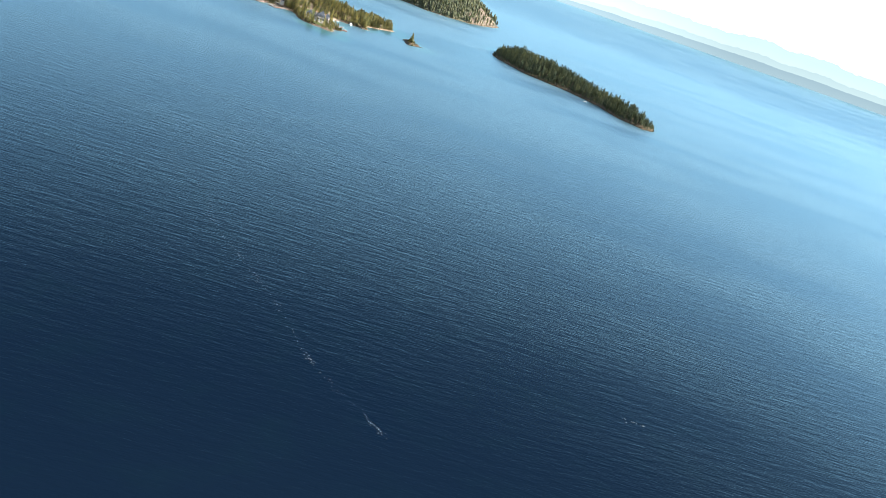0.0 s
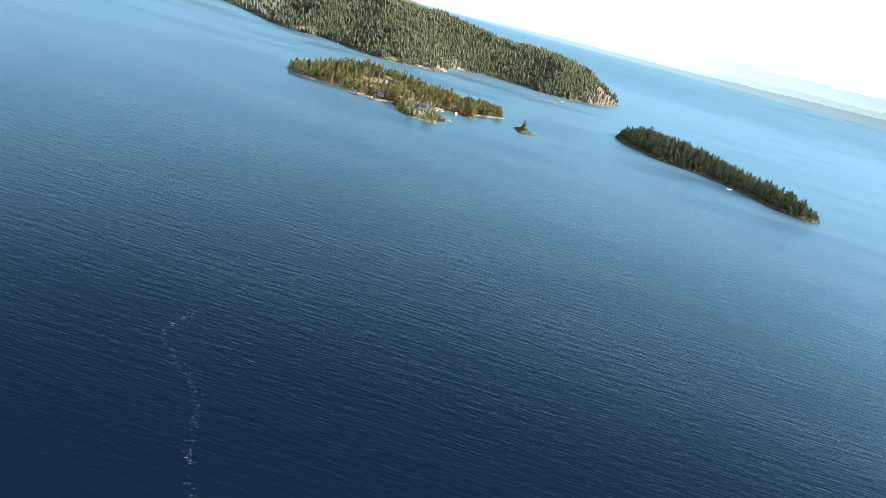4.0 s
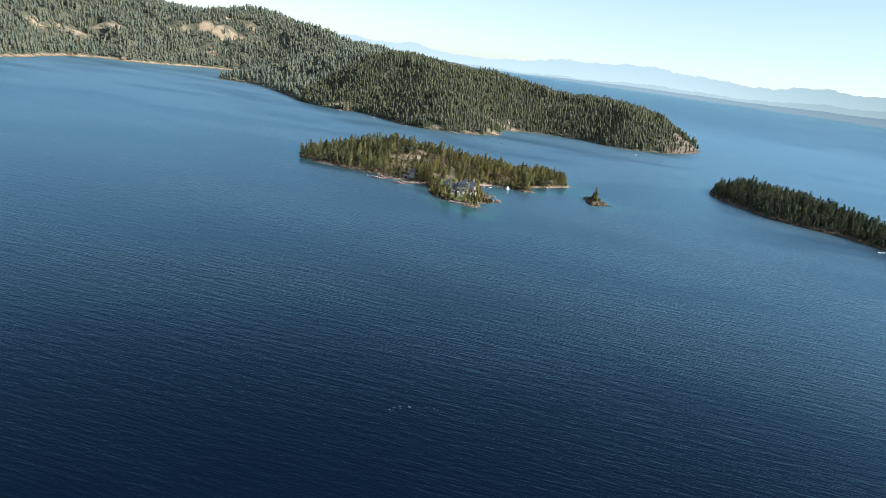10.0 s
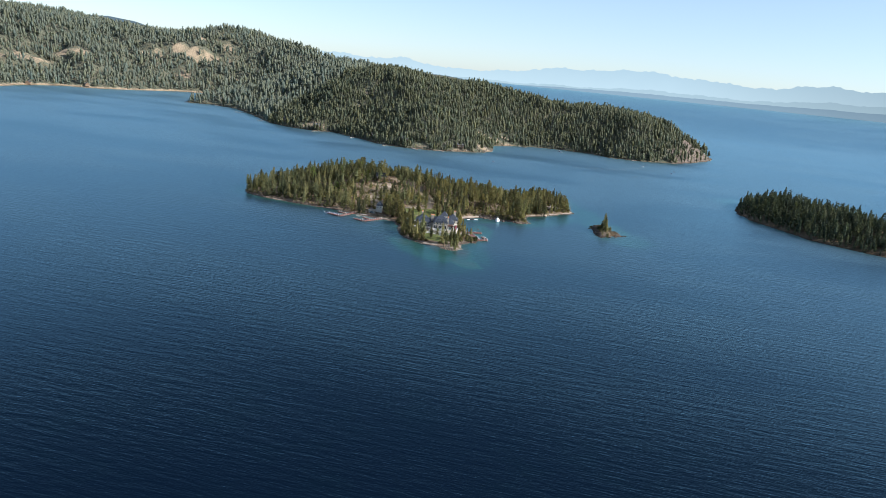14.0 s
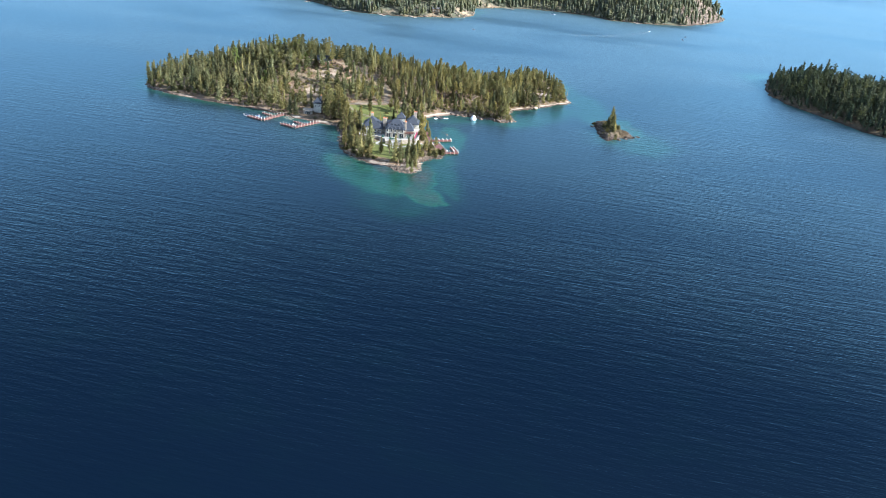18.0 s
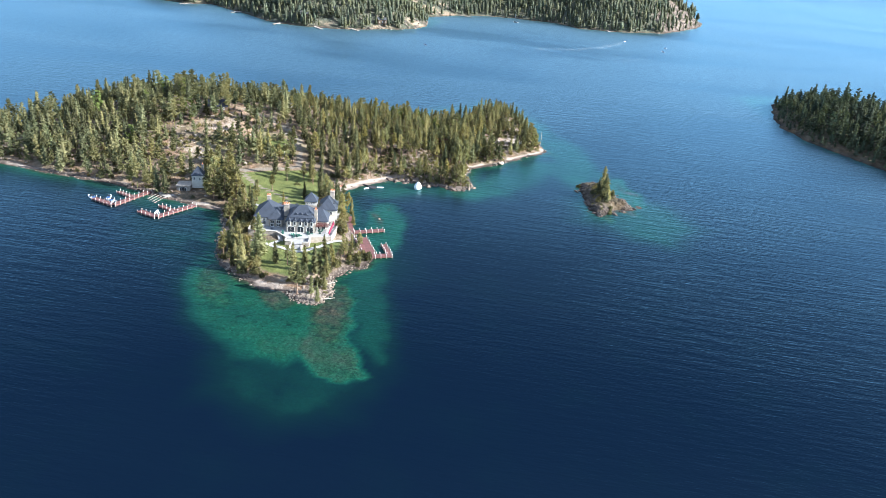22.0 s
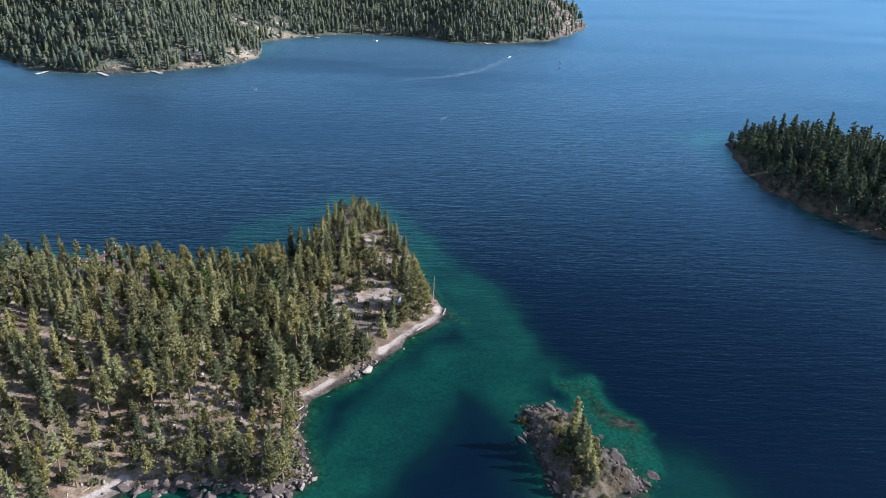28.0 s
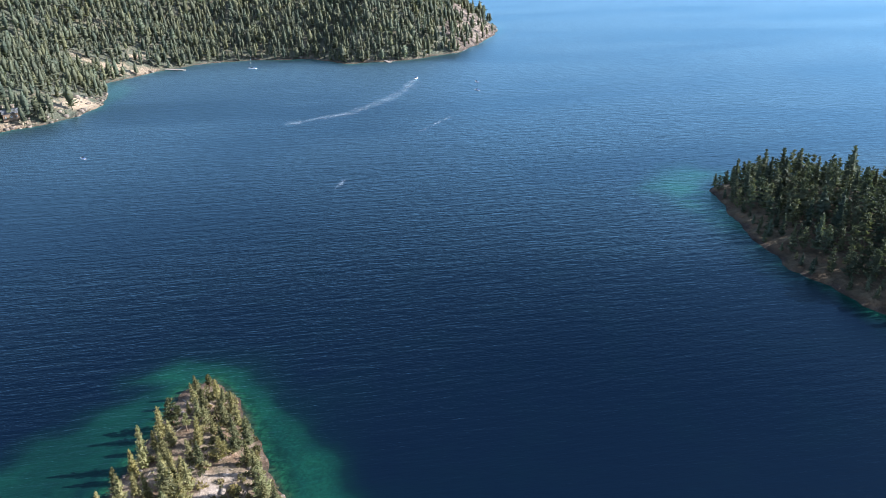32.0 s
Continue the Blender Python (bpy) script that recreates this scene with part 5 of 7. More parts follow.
def low_wall(a, b, z0, z1, thick, parent, material=M["stone_wall"], name="parapet"):
    bm = bmesh.new()
    d = Vector((b[0] - a[0], b[1] - a[1], 0)).normalized()
    n = Vector((-d.y, d.x, 0)) * thick / 2
    prism(bm, [(a[0] + n.x, a[1] + n.y)[:2], (a[0] - n.x, a[1] - n.y), (b[0] - n.x, b[1] - n.y), (b[0] + n.x, b[1] + n.y)], z0, z1)
    wall = part(name, bm, material, parent)
    bm = bmesh.new()
    n2 = n * 1.35
    prism(bm, [(a[0] + n2.x, a[1] + n2.y)[:2], (a[0] - n2.x, a[1] - n2.y), (b[0] - n2.x, b[1] - n2.y), (b[0] + n2.x, b[1] + n2.y)], z1 + 0.002, z1 + 0.1)
    part("coping", bm, M["garden_wall"], wall, "pale stone coping")
    return wall


for a, b in (((-20.7, 0.1), (-9.7, -0.8)), ((-20.8, 0.3), (-20.8, 12)), ((4.0, -4.8), (11.5, -3.7)), ((11.8, -3.4), (13.2, 4.4)), ((13.3, 4.6), (13.8, 14))):
    low_wall(a, b, 0.5, TZ + 0.4, 0.4, terrace)
for a, b in (((-5.2, -5.4), (-5.2, -9.4)), ((3.8, -4.9), (3.8, -10.0)), ((-5.2, -9.5), (-2.9, -9.6)), ((1.2, -9.9), (3.7, -10.0)), ((-9.4, -1.1), (-5.3, -5.6))):
    low_wall(a, b, 0.4, TZ + 0.35, 0.45, terrace)
stairs = tagged(empty("stairs", HOUSE, TURN), "pale stone garden stairs between cream low walls", "stairs")
for k in range(9):
    bm = bmesh.new()
    box(bm, -2.6, 0.9, -10.0 - 0.34 * (k + 1), -10.0 - 0.34 * k - 0.003, 0.6, 2.85 - 0.16 * k)
    part("step", bm, M["paving"], stairs)
for u in (-3.0, 1.3):
    low_wall((u, -9.9), (u, -13.2), 0.5, 2.7, 0.5, stairs, M["garden_wall"], "side_wall")
for k in range(7):
    bm = bmesh.new()
    box(bm, -8.9 + 0.12 * k, -7.2 + 0.12 * k, -3.4 - 0.4 * (k + 1), -3.4 - 0.4 * k - 0.003, 0.8, 3.4 - 0.16 * k)
    part("step", bm, M["paving"], stairs)


def strip(pts, wide, lift, height):
    """A thin draped band along a line of world x, y."""
    V, F, d = [], [], 0
    P = []
    for (ax, ay), (bx, by) in zip(pts, pts[1:]):
        n = max(1, int(math.hypot(bx - ax, by - ay) / 1.2))
        P += [(ax + (bx - ax) * k / n, ay + (by - ay) * k / n) for k in range(n)]
    P.append(pts[-1])
    P = np.array(P)
    T = np.gradient(P, axis=0)
    T /= np.linalg.norm(T, axis=1, keepdims=True)
    N = np.stack([-T[:, 1], T[:, 0]], 1) * wide / 2
    L, R = P + N, P - N
    for side in (L, R):
        z = np.maximum(height(side[:, 0], side[:, 1])[0], height(P[:, 0], P[:, 1])[0]) + lift
        V += [tuple(v) for v in np.column_stack([side, z])]
    m = len(P)
    V += [(x, y, z - 0.5) for x, y, z in V]
    for k in range(m - 1):
        F += [(k, m + k, m + k + 1, k + 1), (k, k + 1, 2 * m + k + 1, 2 * m + k), (m + k + 1, m + k, 3 * m + k, 3 * m + k + 1)]
    return V, F


V, F = strip([(-151.9, 1019.5), (-147.6, 1018.0), (-143.5, 1016.4), (-138.4, 1014.4), (-133.4, 1013.0), (-129.6, 1013.2), (-126.7, 1014.6), (-122.5, 1020.4), (-118.4, 1026.8), (-116.2, 1030.0)], 1.6, 0.12, main_height)
tagged(mesh_from("garden_path", V, F, M["path"]), "pale concrete path curving over the front lawn", "path", kind="structure")
V, F = strip([(-138.6, 1019.4), (-141.2, 1015.8)], 1.5, 0.13, main_height)
tagged(mesh_from("garden_path", V, F, M["path"]), "short pale concrete path below the terrace stairs", "path", kind="structure")
V, F = strip([(-168.0, 1060.0), (-160.0, 1052.5), (-153.0, 1047.0)], 1.3, 0.12, main_height)
tagged(mesh_from("garden_path", V, F, M["path"]), "pale concrete path over the back lawn", "path", kind="structure")


def umbrella(u, v):
    x, y = at_house(u, v)
    root = tagged(empty("parasol", (x, y, TZ)), "closed red parasol standing on the terrace", "parasol", "terrace parasols")
    bm = bmesh.new()
    tube(bm, (0, 0, 0.08), (0, 0, 2.7), 0.035, n=6)
    part("pole", bm, M["dark"], root)
    bm = bmesh.new()
    tube(bm, (0, 0, 0), (0, 0, 0.1), 0.32, n=10)
    part("base", bm, M["dark"], root)
    bm = bmesh.new()
    tube(bm, (0, 0, 1.0), (0, 0, 1.5), 0.22, 0.32, 8)
    tube(bm, (0, 0, 1.5), (0, 0, 2.65), 0.32, 0.05, 8)
    part("canopy", bm, M["red_cloth"], root)


for k in range(7):
    umbrella(11.0 + 0.16 * k, -2.4 + 1.6 * k)


def lounger(u, v, turn, material=M["green_cloth"]):
    x, y = at_house(u, v)
    root = tagged(empty("lounger", (x, y, TZ), turn), "dark green cushioned lounger on pale paving", "lounger", "terrace loungers")
    bm = bmesh.new()
    box(bm, -0.33, 0.33, -0.95, 0.4, 0.28, 0.4)
    part("seat", bm, material, root)
    bm = bmesh.new()
    v8 = box(bm, -0.33, 0.33, 0.41, 0.53, 0.3, 0.95)
    for q in v8[4:]:
        q.co.y += 0.3
    part("backrest", bm, material, root)
    for sx in (-0.27, 0.27):
        for sy in (-0.85, 0.3):
            bm = bmesh.new()
            box(bm, sx - 0.03, sx + 0.03, sy - 0.03, sy + 0.03, 0, 0.28)
            part("leg", bm, M["dark"], root)


for k, (u, v, t) in enumerate([(-3.0, -3.8, 60), (-2.2, -3.2, 80), (-1.2, -2.8, 100), (-0.4, -3.6, 120), (-1.0, -4.4, 170), (-2.4, -4.6, 20), (2.6, -1.4, 40), (3.6, -1.0, 100), (-7.4, -1.0, 10), (-7.2, -1.9, 10), (-7.0, -2.8, 10), (6.6, 2.2, 0), (7.8, 2.2, 0), (7.2, -0.5, 200)]):
    lounger(u, v, t)
for u, v in ((-1.8, -3.9), (3.2, -1.6), (-15.5, 2.4), (-12.0, 2.0)):
    x, y = at_house(u, v)
    root = tagged(empty("garden_table", (x, y, TZ)), "low round dark table on the terrace", "table", "terrace tables")
    bm = bmesh.new()
    tube(bm, (0, 0, 0.45), (0, 0, 0.5), 0.55, n=14)
    part("tabletop", bm, M["dark"], root)
    bm = bmesh.new()
    tube(bm, (0, 0, 0), (0, 0, 0.45), 0.12, 0.08, 8)
    part("leg", bm, M["dark"], root)


def cart(u, v, turn):
    x, y = at_house(u, v)
    root = tagged(empty("utility_cart", (x, y, TZ - 0.06), turn), "dark utility cart parked on the forecourt", "cart", "parked carts")
    bm = bmesh.new()
    box(bm, -0.65, 0.65, -1.4, 1.4, 0.35, 0.75)
    box(bm, -0.62, 0.62, -1.35, -0.55, 0.75, 1.05)
    bmesh.ops.bevel(bm, geom=bm.edges[:], offset=0.06, segments=1, affect="EDGES")
    part("body", bm, M["dark"], root)
    bm = bmesh.new()
    box(bm, -0.6, 0.6, -0.2, 0.35, 0.8, 1.2)
    part("seat", bm, M["red_cloth"], root)
    bm = bmesh.new()
    box(bm, -0.65, 0.65, -0.55, 0.85, 1.85, 1.95)
    part("roof", bm, M["dark"], root)
    for sx in (-0.58, 0.58):
        for sy in (-0.5, 0.8):
            bm = bmesh.new()
            tube(bm, (sx, sy, 0.75), (sx, sy, 1.85), 0.03, n=5)
            part("post", bm, M["dark"], root)
        for sy in (-0.95, 0.95):
            bm = bmesh.new()
            tube(bm, (sx - 0.1, sy, 0.3), (sx + 0.1, sy, 0.3), 0.3, n=12)
            part("wheel", bm, M["dark"], root)


for u, v, t in ((-9.8, 26.0, 70), (-6.6, 25.6, 100), (-4.9, 26.4, 80), (-11.8, 26.6, 60)):
    cart(u, v, t)
x, y = at_house(-23.2, 19.5)
root = tagged(empty("trampoline", (x, y, float(main_height(np.array([x]), np.array([y]))[0][0]))), "round trampoline with a dark red rim on the lawn", "trampoline")
bm = bmesh.new()
tube(bm, (0, 0, 0.62), (0, 0, 0.68), 1.75, n=20)
part("mat", bm, M["dark"], root)
bm = bmesh.new()
for k in range(20):
    a, b = 2 * math.pi * k / 20, 2 * math.pi * (k + 1) / 20
    tube(bm, (1.85 * math.cos(a), 1.85 * math.sin(a), 0.68), (1.85 * math.cos(b), 1.85 * math.sin(b), 0.68), 0.16, n=5)
part("rim", bm, M["red_cloth"], root)
for k in range(6):
    bm = bmesh.new()
    a = 2 * math.pi * k / 6
    tube(bm, (1.8 * math.cos(a), 1.8 * math.sin(a), -0.1), (1.8 * math.cos(a), 1.8 * math.sin(a), 0.6), 0.04, n=5)
    part("leg", bm, M["dark"], root)

# ---- docks and boats ----
def ground_z(x, y, height=main_height):
    return float(height(np.array([float(x)]), np.array([float(y)]))[0][0])


def dock(label, legs, posts, wide=2.2, z=0.9):
    """A dock of straight legs ((x, y), (x, y), width); posts: metres between the pale-topped piles."""
    (ax, ay), _, _ = legs[0]
    root = tagged(empty("dock", (0, 0, 0)), label, "dock")
    for a, b, w in legs:
        a, b = Vector((*a, 0)), Vector((*b, 0))
        d = (b - a).normalized()
        n = Vector((-d.y, d.x, 0)) * w / 2
        bm = bmesh.new()
        prism(bm, [(p.x, p.y) for p in (a + n, a - n, b - n, b + n)], z - 0.12, z)
        deck = part("deck", bm, M["deck"], root)
        m = max(2, int((b - a).length / 0.7))
        for k in range(m):
            p = a + (b - a) * ((k + 0.5) / m)
            q = d * (0.5 * (b - a).length / m - 0.012)
            bm = bmesh.new()
            prism(bm, [(v.x, v.y) for v in (p + n - q, p - n - q, p - n + q, p + n + q)], z + 0.002, z + 0.035 + 0.004 * (k % 2))
            part("plank", bm, M["deck"], deck)
        bm = bmesh.new()
        for s in (1, -1):
            e = n * s
            t = n.normalized() * s * 0.1
            ring = [(v.x, v.y) for v in (a + e, b + e, b + e + t, a + e + t)]
            prism(bm, ring if s < 0 else ring[::-1], z - 0.55, z + 0.06)
        part("fascia", bm, M["deck"], root)
        if not posts:
            continue
        m = max(1, round((b - a).length / posts))
        for k in range(m + 1):
            for s in (1, -1):
                p = a + (b - a) * k / m + n * s * 1.06
                bm = bmesh.new()
                tube(bm, (p.x, p.y, -3), (p.x, p.y, z + 0.65), 0.15, n=8)
                pile = part("pile", bm, M["log"], root)
                bm = bmesh.new()
                tube(bm, (p.x, p.y, z + 0.65), (p.x, p.y, z + 0.85), 0.18, 0.05, 8)
                part("cap", bm, M["white"], pile, "white cone cap")
    return root


dock("dark red boardwalk and jetty with white-topped piles", [((-120.4, 1057.8), (-117.6, 1047.0), 1.9), ((-117.5, 1046.9), (-114.2, 1040.2), 1.9), ((-114.6, 1041.0), (-103.4, 1047.2), 2.1)], 0)
dock("broad dark red jetty with white-topped piles", [((-114.3, 1041.2), (-103.2, 1047.3), 2.0)], 2.6, z=0.93)
dock("broad dark red U-shaped dock beside the rocky shore", [((-110.2, 1036.2), (-102.6, 1021.8), 4.6), ((-104.6, 1019.4), (-94.6, 1023.9), 2.3), ((-95.6, 1024.6), (-99.8, 1032.6), 1.9)], 2.4)
dock("dark red L-shaped dock with many pale posts", [((-212.0, 1055.8), (-217.6, 1036.2), 2.3), ((-217.6, 1036.2), (-229.0, 1040.4), 2.3), ((-216.2, 1047.6), (-224.0, 1051.0), 1.8)], 2.4)
dock("dark red L-shaped dock below the boathouse", [((-186.8, 1047.2), (-195.0, 1030.2), 2.3), ((-195.0, 1030.2), (-204.4, 1033.6), 2.3), ((-192.4, 1038.6), (-199.4, 1041.8), 1.8)], 2.4)

dock("dark red jetty on the island's north shore", [((-170.0, 1231.0), (-165.0, 1246.0), 2.4)], 3.0, z=1.0)
for k, (x, y, turn, cloth) in enumerate(((-135.6, 1091.6, 40, "pot"), (-134.6, 1092.8, 46, "pot"), (-133.8, 1094.0, 38, "red_cloth"))):
    bm = bmesh.new()
    rows = []
    for f, g in ((-1, 0.04), (-0.7, 0.7), (-0.2, 1.0), (0.3, 0.95), (0.75, 0.6), (1, 0.04)):
        rows.append([bm.verts.new((0.34 * g * math.cos(q), 1.65 * f, 0.2 + 0.2 * g * math.sin(q) + 0.1 * f * f)) for q in (0, 1.05, 2.09, 3.14, 4.19, 5.24)])
    for p, q in zip(rows, rows[1:]):
        for i in range(6):
            bm.faces.new((p[i], p[(i + 1) % 6], q[(i + 1) % 6], q[i]))
    bm.faces.new(rows[0][::-1])
    bm.faces.new(rows[-1])
    root = tagged(empty("kayak", (x, y, ground_z(x, y) + 0.02), turn), "orange kayak drawn up on the pale beach", "kayak", "beach kayaks")
    part("hull", bm, M[cloth], root)
    bm = bmesh.new()
    tube(bm, (0, -0.1, 0.38), (0, -0.1, 0.43), 0.24, n=10)
    part("cockpit", bm, M["dark"], root)


def boat(x, y, turn, long, label, group="boats", cabin=True, sail=False):
    """A small white motor boat, or a sailing boat at anchor."""
    root = tagged(empty("sailboat" if sail else "motorboat", (x, y, 0), turn), label, "boat", group)
    w = long * 0.17
    bm = bmesh.new()
    ys = [-0.5, -0.2, 0.12, 0.35, 0.5]
    ws = [0.86, 1.0, 0.95, 0.62, 0.06]
    rings = []
    for f, g in zip(ys, ws):
        y0 = f * long
        rings.append([bm.verts.new(p) for p in ((-w * g, y0, 0.62 + 0.2 * max(0, f)), (-w * g * 0.75, y0, -0.1), (0, y0 * 0.97, -0.3), (w * g * 0.75, y0, -0.1), (w * g, y0, 0.62 + 0.2 * max(0, f)))])
    for a, b in zip(rings, rings[1:]):
        for k in range(4):
            bm.faces.new((a[k], b[k], b[k + 1], a[k + 1]))
        bm.faces.new((a[4], b[4], b[0], a[0]))
    bm.faces.new(rings[0])
    bm.faces.new(rings[-1][::-1])
    part("hull", bm, M["white"], root)
    if cabin:
        bm = bmesh.new()
        v8 = box(bm, -w * 0.6, w * 0.6, -0.08 * long, 0.18 * long, 0.66, 1.35)
        for q in v8[4:]:
            q.co.x *= 0.8
            q.co.y *= 0.75
        part("cabin", bm, M["glass"], root)
        bm = bmesh.new()
        box(bm, -w * 0.7, w * 0.7, -0.4 * long, -0.12 * long, 0.64, 0.9)
        part("seat", bm, M["blue"], root)
    if sail:
        bm = bmesh.new()
        tube(bm, (0, 0.08 * long, 0.6), (0, 0.08 * long, long * 1.25), 0.07, 0.04, 6)
        part("mast", bm, M["white"], root)
        bm = bmesh.new()
        tube(bm, (0, 0.06 * long, 1.3), (0, -0.4 * long, 1.3), 0.11, 0.08, 6)
        part("furled_sail", bm, M["white"], root)
    else:
        bm = bmesh.new()
        box(bm, -0.18, 0.18, -0.5 * long - 0.45, -0.5 * long - 0.02, 0.1, 0.85)
        part("outboard_motor", bm, M["dark"], root)
    return root


boat(-231.0, 1042.0, 60, 6.5, "white motorboat moored at a red dock")
boat(-224.6, 1044.4, 20, 5.5, "white motorboat moored inside the L-shaped dock")
boat(-221.4, 1041.8, 15, 4.8, "small white motorboat moored inside the L-shaped dock")
boat(-197.8, 1035.6, 20, 3.4, "small white boat in the dock's slip", cabin=False)
boat(270.5, 1122.5, 130, 9.5, "white cabin cruiser anchored off a wooded shore")
boat(-175.2, 1556.0, 40, 5.5, "white motorboat out on open water")
boat(88.8, 1690.0, 20, 6.0, "white motorboat on open water")
boat(95.7, 1724.0, 10, 6.0, "white motorboat on open water")
boat(-97.0, 1840.0, 60, 9.0, "white sailing boat anchored in the bay", sail=True)
boat(48.0, 1752.0, -35, 6.0, "white motorboat at the head of its wake")

# inflatables in the cove
root = tagged(empty("inflatable_iceberg", (-99.6, 1105.2, 0)), "tall white inflatable climbing iceberg floating near the shore", "inflatable")
bm = bmesh.new()
bmesh.ops.create_icosphere(bm, subdivisions=3, radius=1.0)
for v in bm.verts:
    f = (v.co.z + 1) / 2
    k = 1 - 0.62 * f ** 1.6
    a = math.atan2(v.co.y, v.co.x)
    k *= 1 + 0.1 * math.sin(3 * a + 0.6)
    v.co = Vector((v.co.x * 2.3 * k + 0.35 * f, v.co.y * 2.1 * k, max(-0.3, -0.6 + 4.3 * f)))
for f in bm.faces:
    f.smooth = True
part("shell", bm, M["white"], root)
root = tagged(empty("water_trampoline", (-120.6, 1098.6, 0.3)), "white and black floating trampoline near the beach", "trampoline")
bm = bmesh.new()
for k in range(18):
    a, b = 2 * math.pi * k / 18, 2 * math.pi * (k + 1) / 18
    tube(bm, (1.7 * math.cos(a), 1.7 * math.sin(a), 0), (1.7 * math.cos(b), 1.7 * math.sin(b), 0), 0.36, n=7)
part("ring", bm, M["dark"], root)
bm = bmesh.new()
tube(bm, (0, 0, 0.2), (0, 0, 0.24), 1.5, n=18)
part("mat", bm, M["dark"], root)
for (x0, y0, x1, y1, name, mat) in ((2.2, 0.8, 5.2, 1.8, "log_float", "white"), (-1.6, -1.6, -3.2, -3.4, "slide", "white"), (-2.0, 0.8, -5.6, 3.0, "mat_float", "dark")):
    bm = bmesh.new()
    tube(bm, (x0, y0, 0), (x1, y1, 0), 0.34 if name != "slide" else 0.28, n=8)
    part(name, bm, M[mat], root)

# ---- boathouse, cabins ----
BX, BY = -195.0, 1065.5
bh = tagged(empty("boathouse", (BX, BY, 0), 14), "stone boathouse with a steep slate-roofed upper house", "boathouse")
block(-7.4, -1.6, -4.4, 2.0, 0.4, 3.6, M["stone_wall"], bh)
bm = bmesh.new()
box(bm, -7.7, -1.3, -4.7, 2.2, 3.6, 3.8)
part("roof_terrace", bm, M["stone_wall"], bh)
opening("arched_door", -4.6, -4.49, 0.8, 3.2, 2.5, "F", bh, 0.6, 2)
block(-1.2, 3.6, -1.6, 4.2, 2.0, 8.0, M["stucco"], bh)
hip("roof", -1.2, 3.6, -1.6, 4.2, 8.0, 11.4, (1.2, 0.9, 1.2, 1.7), bh, M["slate"], 0.4)
for u in (0.0, 2.3):
    opening("window", u, -1.69, 5.6, 1.0, 1.6, "F", bh, 0.3)
for v in (0.2, 2.6):
    opening("window", 3.69, v, 5.6, 1.0, 1.6, "R", bh, 0.3)
chimney(2.9, 2.9, 7.5, 11.6, 1.0, bh, 1)
rails = tagged(empty("boat_ramp", (0, 0, 0)), "grey boat ramp with long steel rails running into the water", "boat ramp")
bm = bmesh.new()
prism(bm, [(-208.6, 1056.2), (-203.0, 1052.2), (-196.4, 1058.6), (-203.0, 1061.0)], -0.6, 0.75)
part("slab", bm, M["gravel"], rails)
for k in range(4):
    bm = bmesh.new()
    x = -207.6 + 1.7 * k
    tube(bm, (x, 1055.4 - 1.0 * k, 0.9), (x - 2.2, 1047.8 - 1.0 * k, -0.2), 0.11, n=6)
    part("rail", bm, M["gravel"], rails)


def cabin(x, y, turn, w, d, h, roof, label, wall="timber", height=main_height, name="cabin"):
    z = ground_z(x, y, height)
    root = tagged(empty(name, (x, y, z), turn), label, "house")
    block(-w / 2, w / 2, -d / 2, d / 2, -1.2, h, M[wall], root)
    bm = bmesh.new()
    e, top = 0.5, h + d * 0.36
    a = [bm.verts.new(p) for p in ((-w / 2 - e, -d / 2 - e, h - 0.15), (w / 2 + e, -d / 2 - e, h - 0.15), (w / 2 + e, 0, top), (-w / 2 - e, 0, top), (w / 2 + e, d / 2 + e, h - 0.15), (-w / 2 - e, d / 2 + e, h - 0.15))]
    bm.faces.new((a[0], a[1], a[2], a[3]))
    bm.faces.new((a[3], a[2], a[4], a[5]))
    bmesh.ops.solidify(bm, geom=bm.faces[:], thickness=0.2)
    part("roof", bm, M[roof], root)
    for s in (-1, 1):
        bm = bmesh.new()
        v6 = [[bm.verts.new(p) for p in ((x0, -d / 2, h), (x0, d / 2, h), (x0, 0, top - 0.12))] for x0 in (s * (w / 2 - 0.12), s * (w / 2 - 0.02))]
        bm.faces.new(v6[0])
        bm.faces.new(v6[1][::-1])
        for k in range(3):
            bm.faces.new((v6[0][k], v6[0][k - 1], v6[1][k - 1], v6[1][k]))
        part("gable", bm, M[wall], root)
    n = max(2, int(w / 2.6))
    for k in range(n):
        opening("window", -w / 2 + w * (k + 0.5) / n, -d / 2 - 0.09, 1.0, 1.1, 1.2, "F", root)
    return root


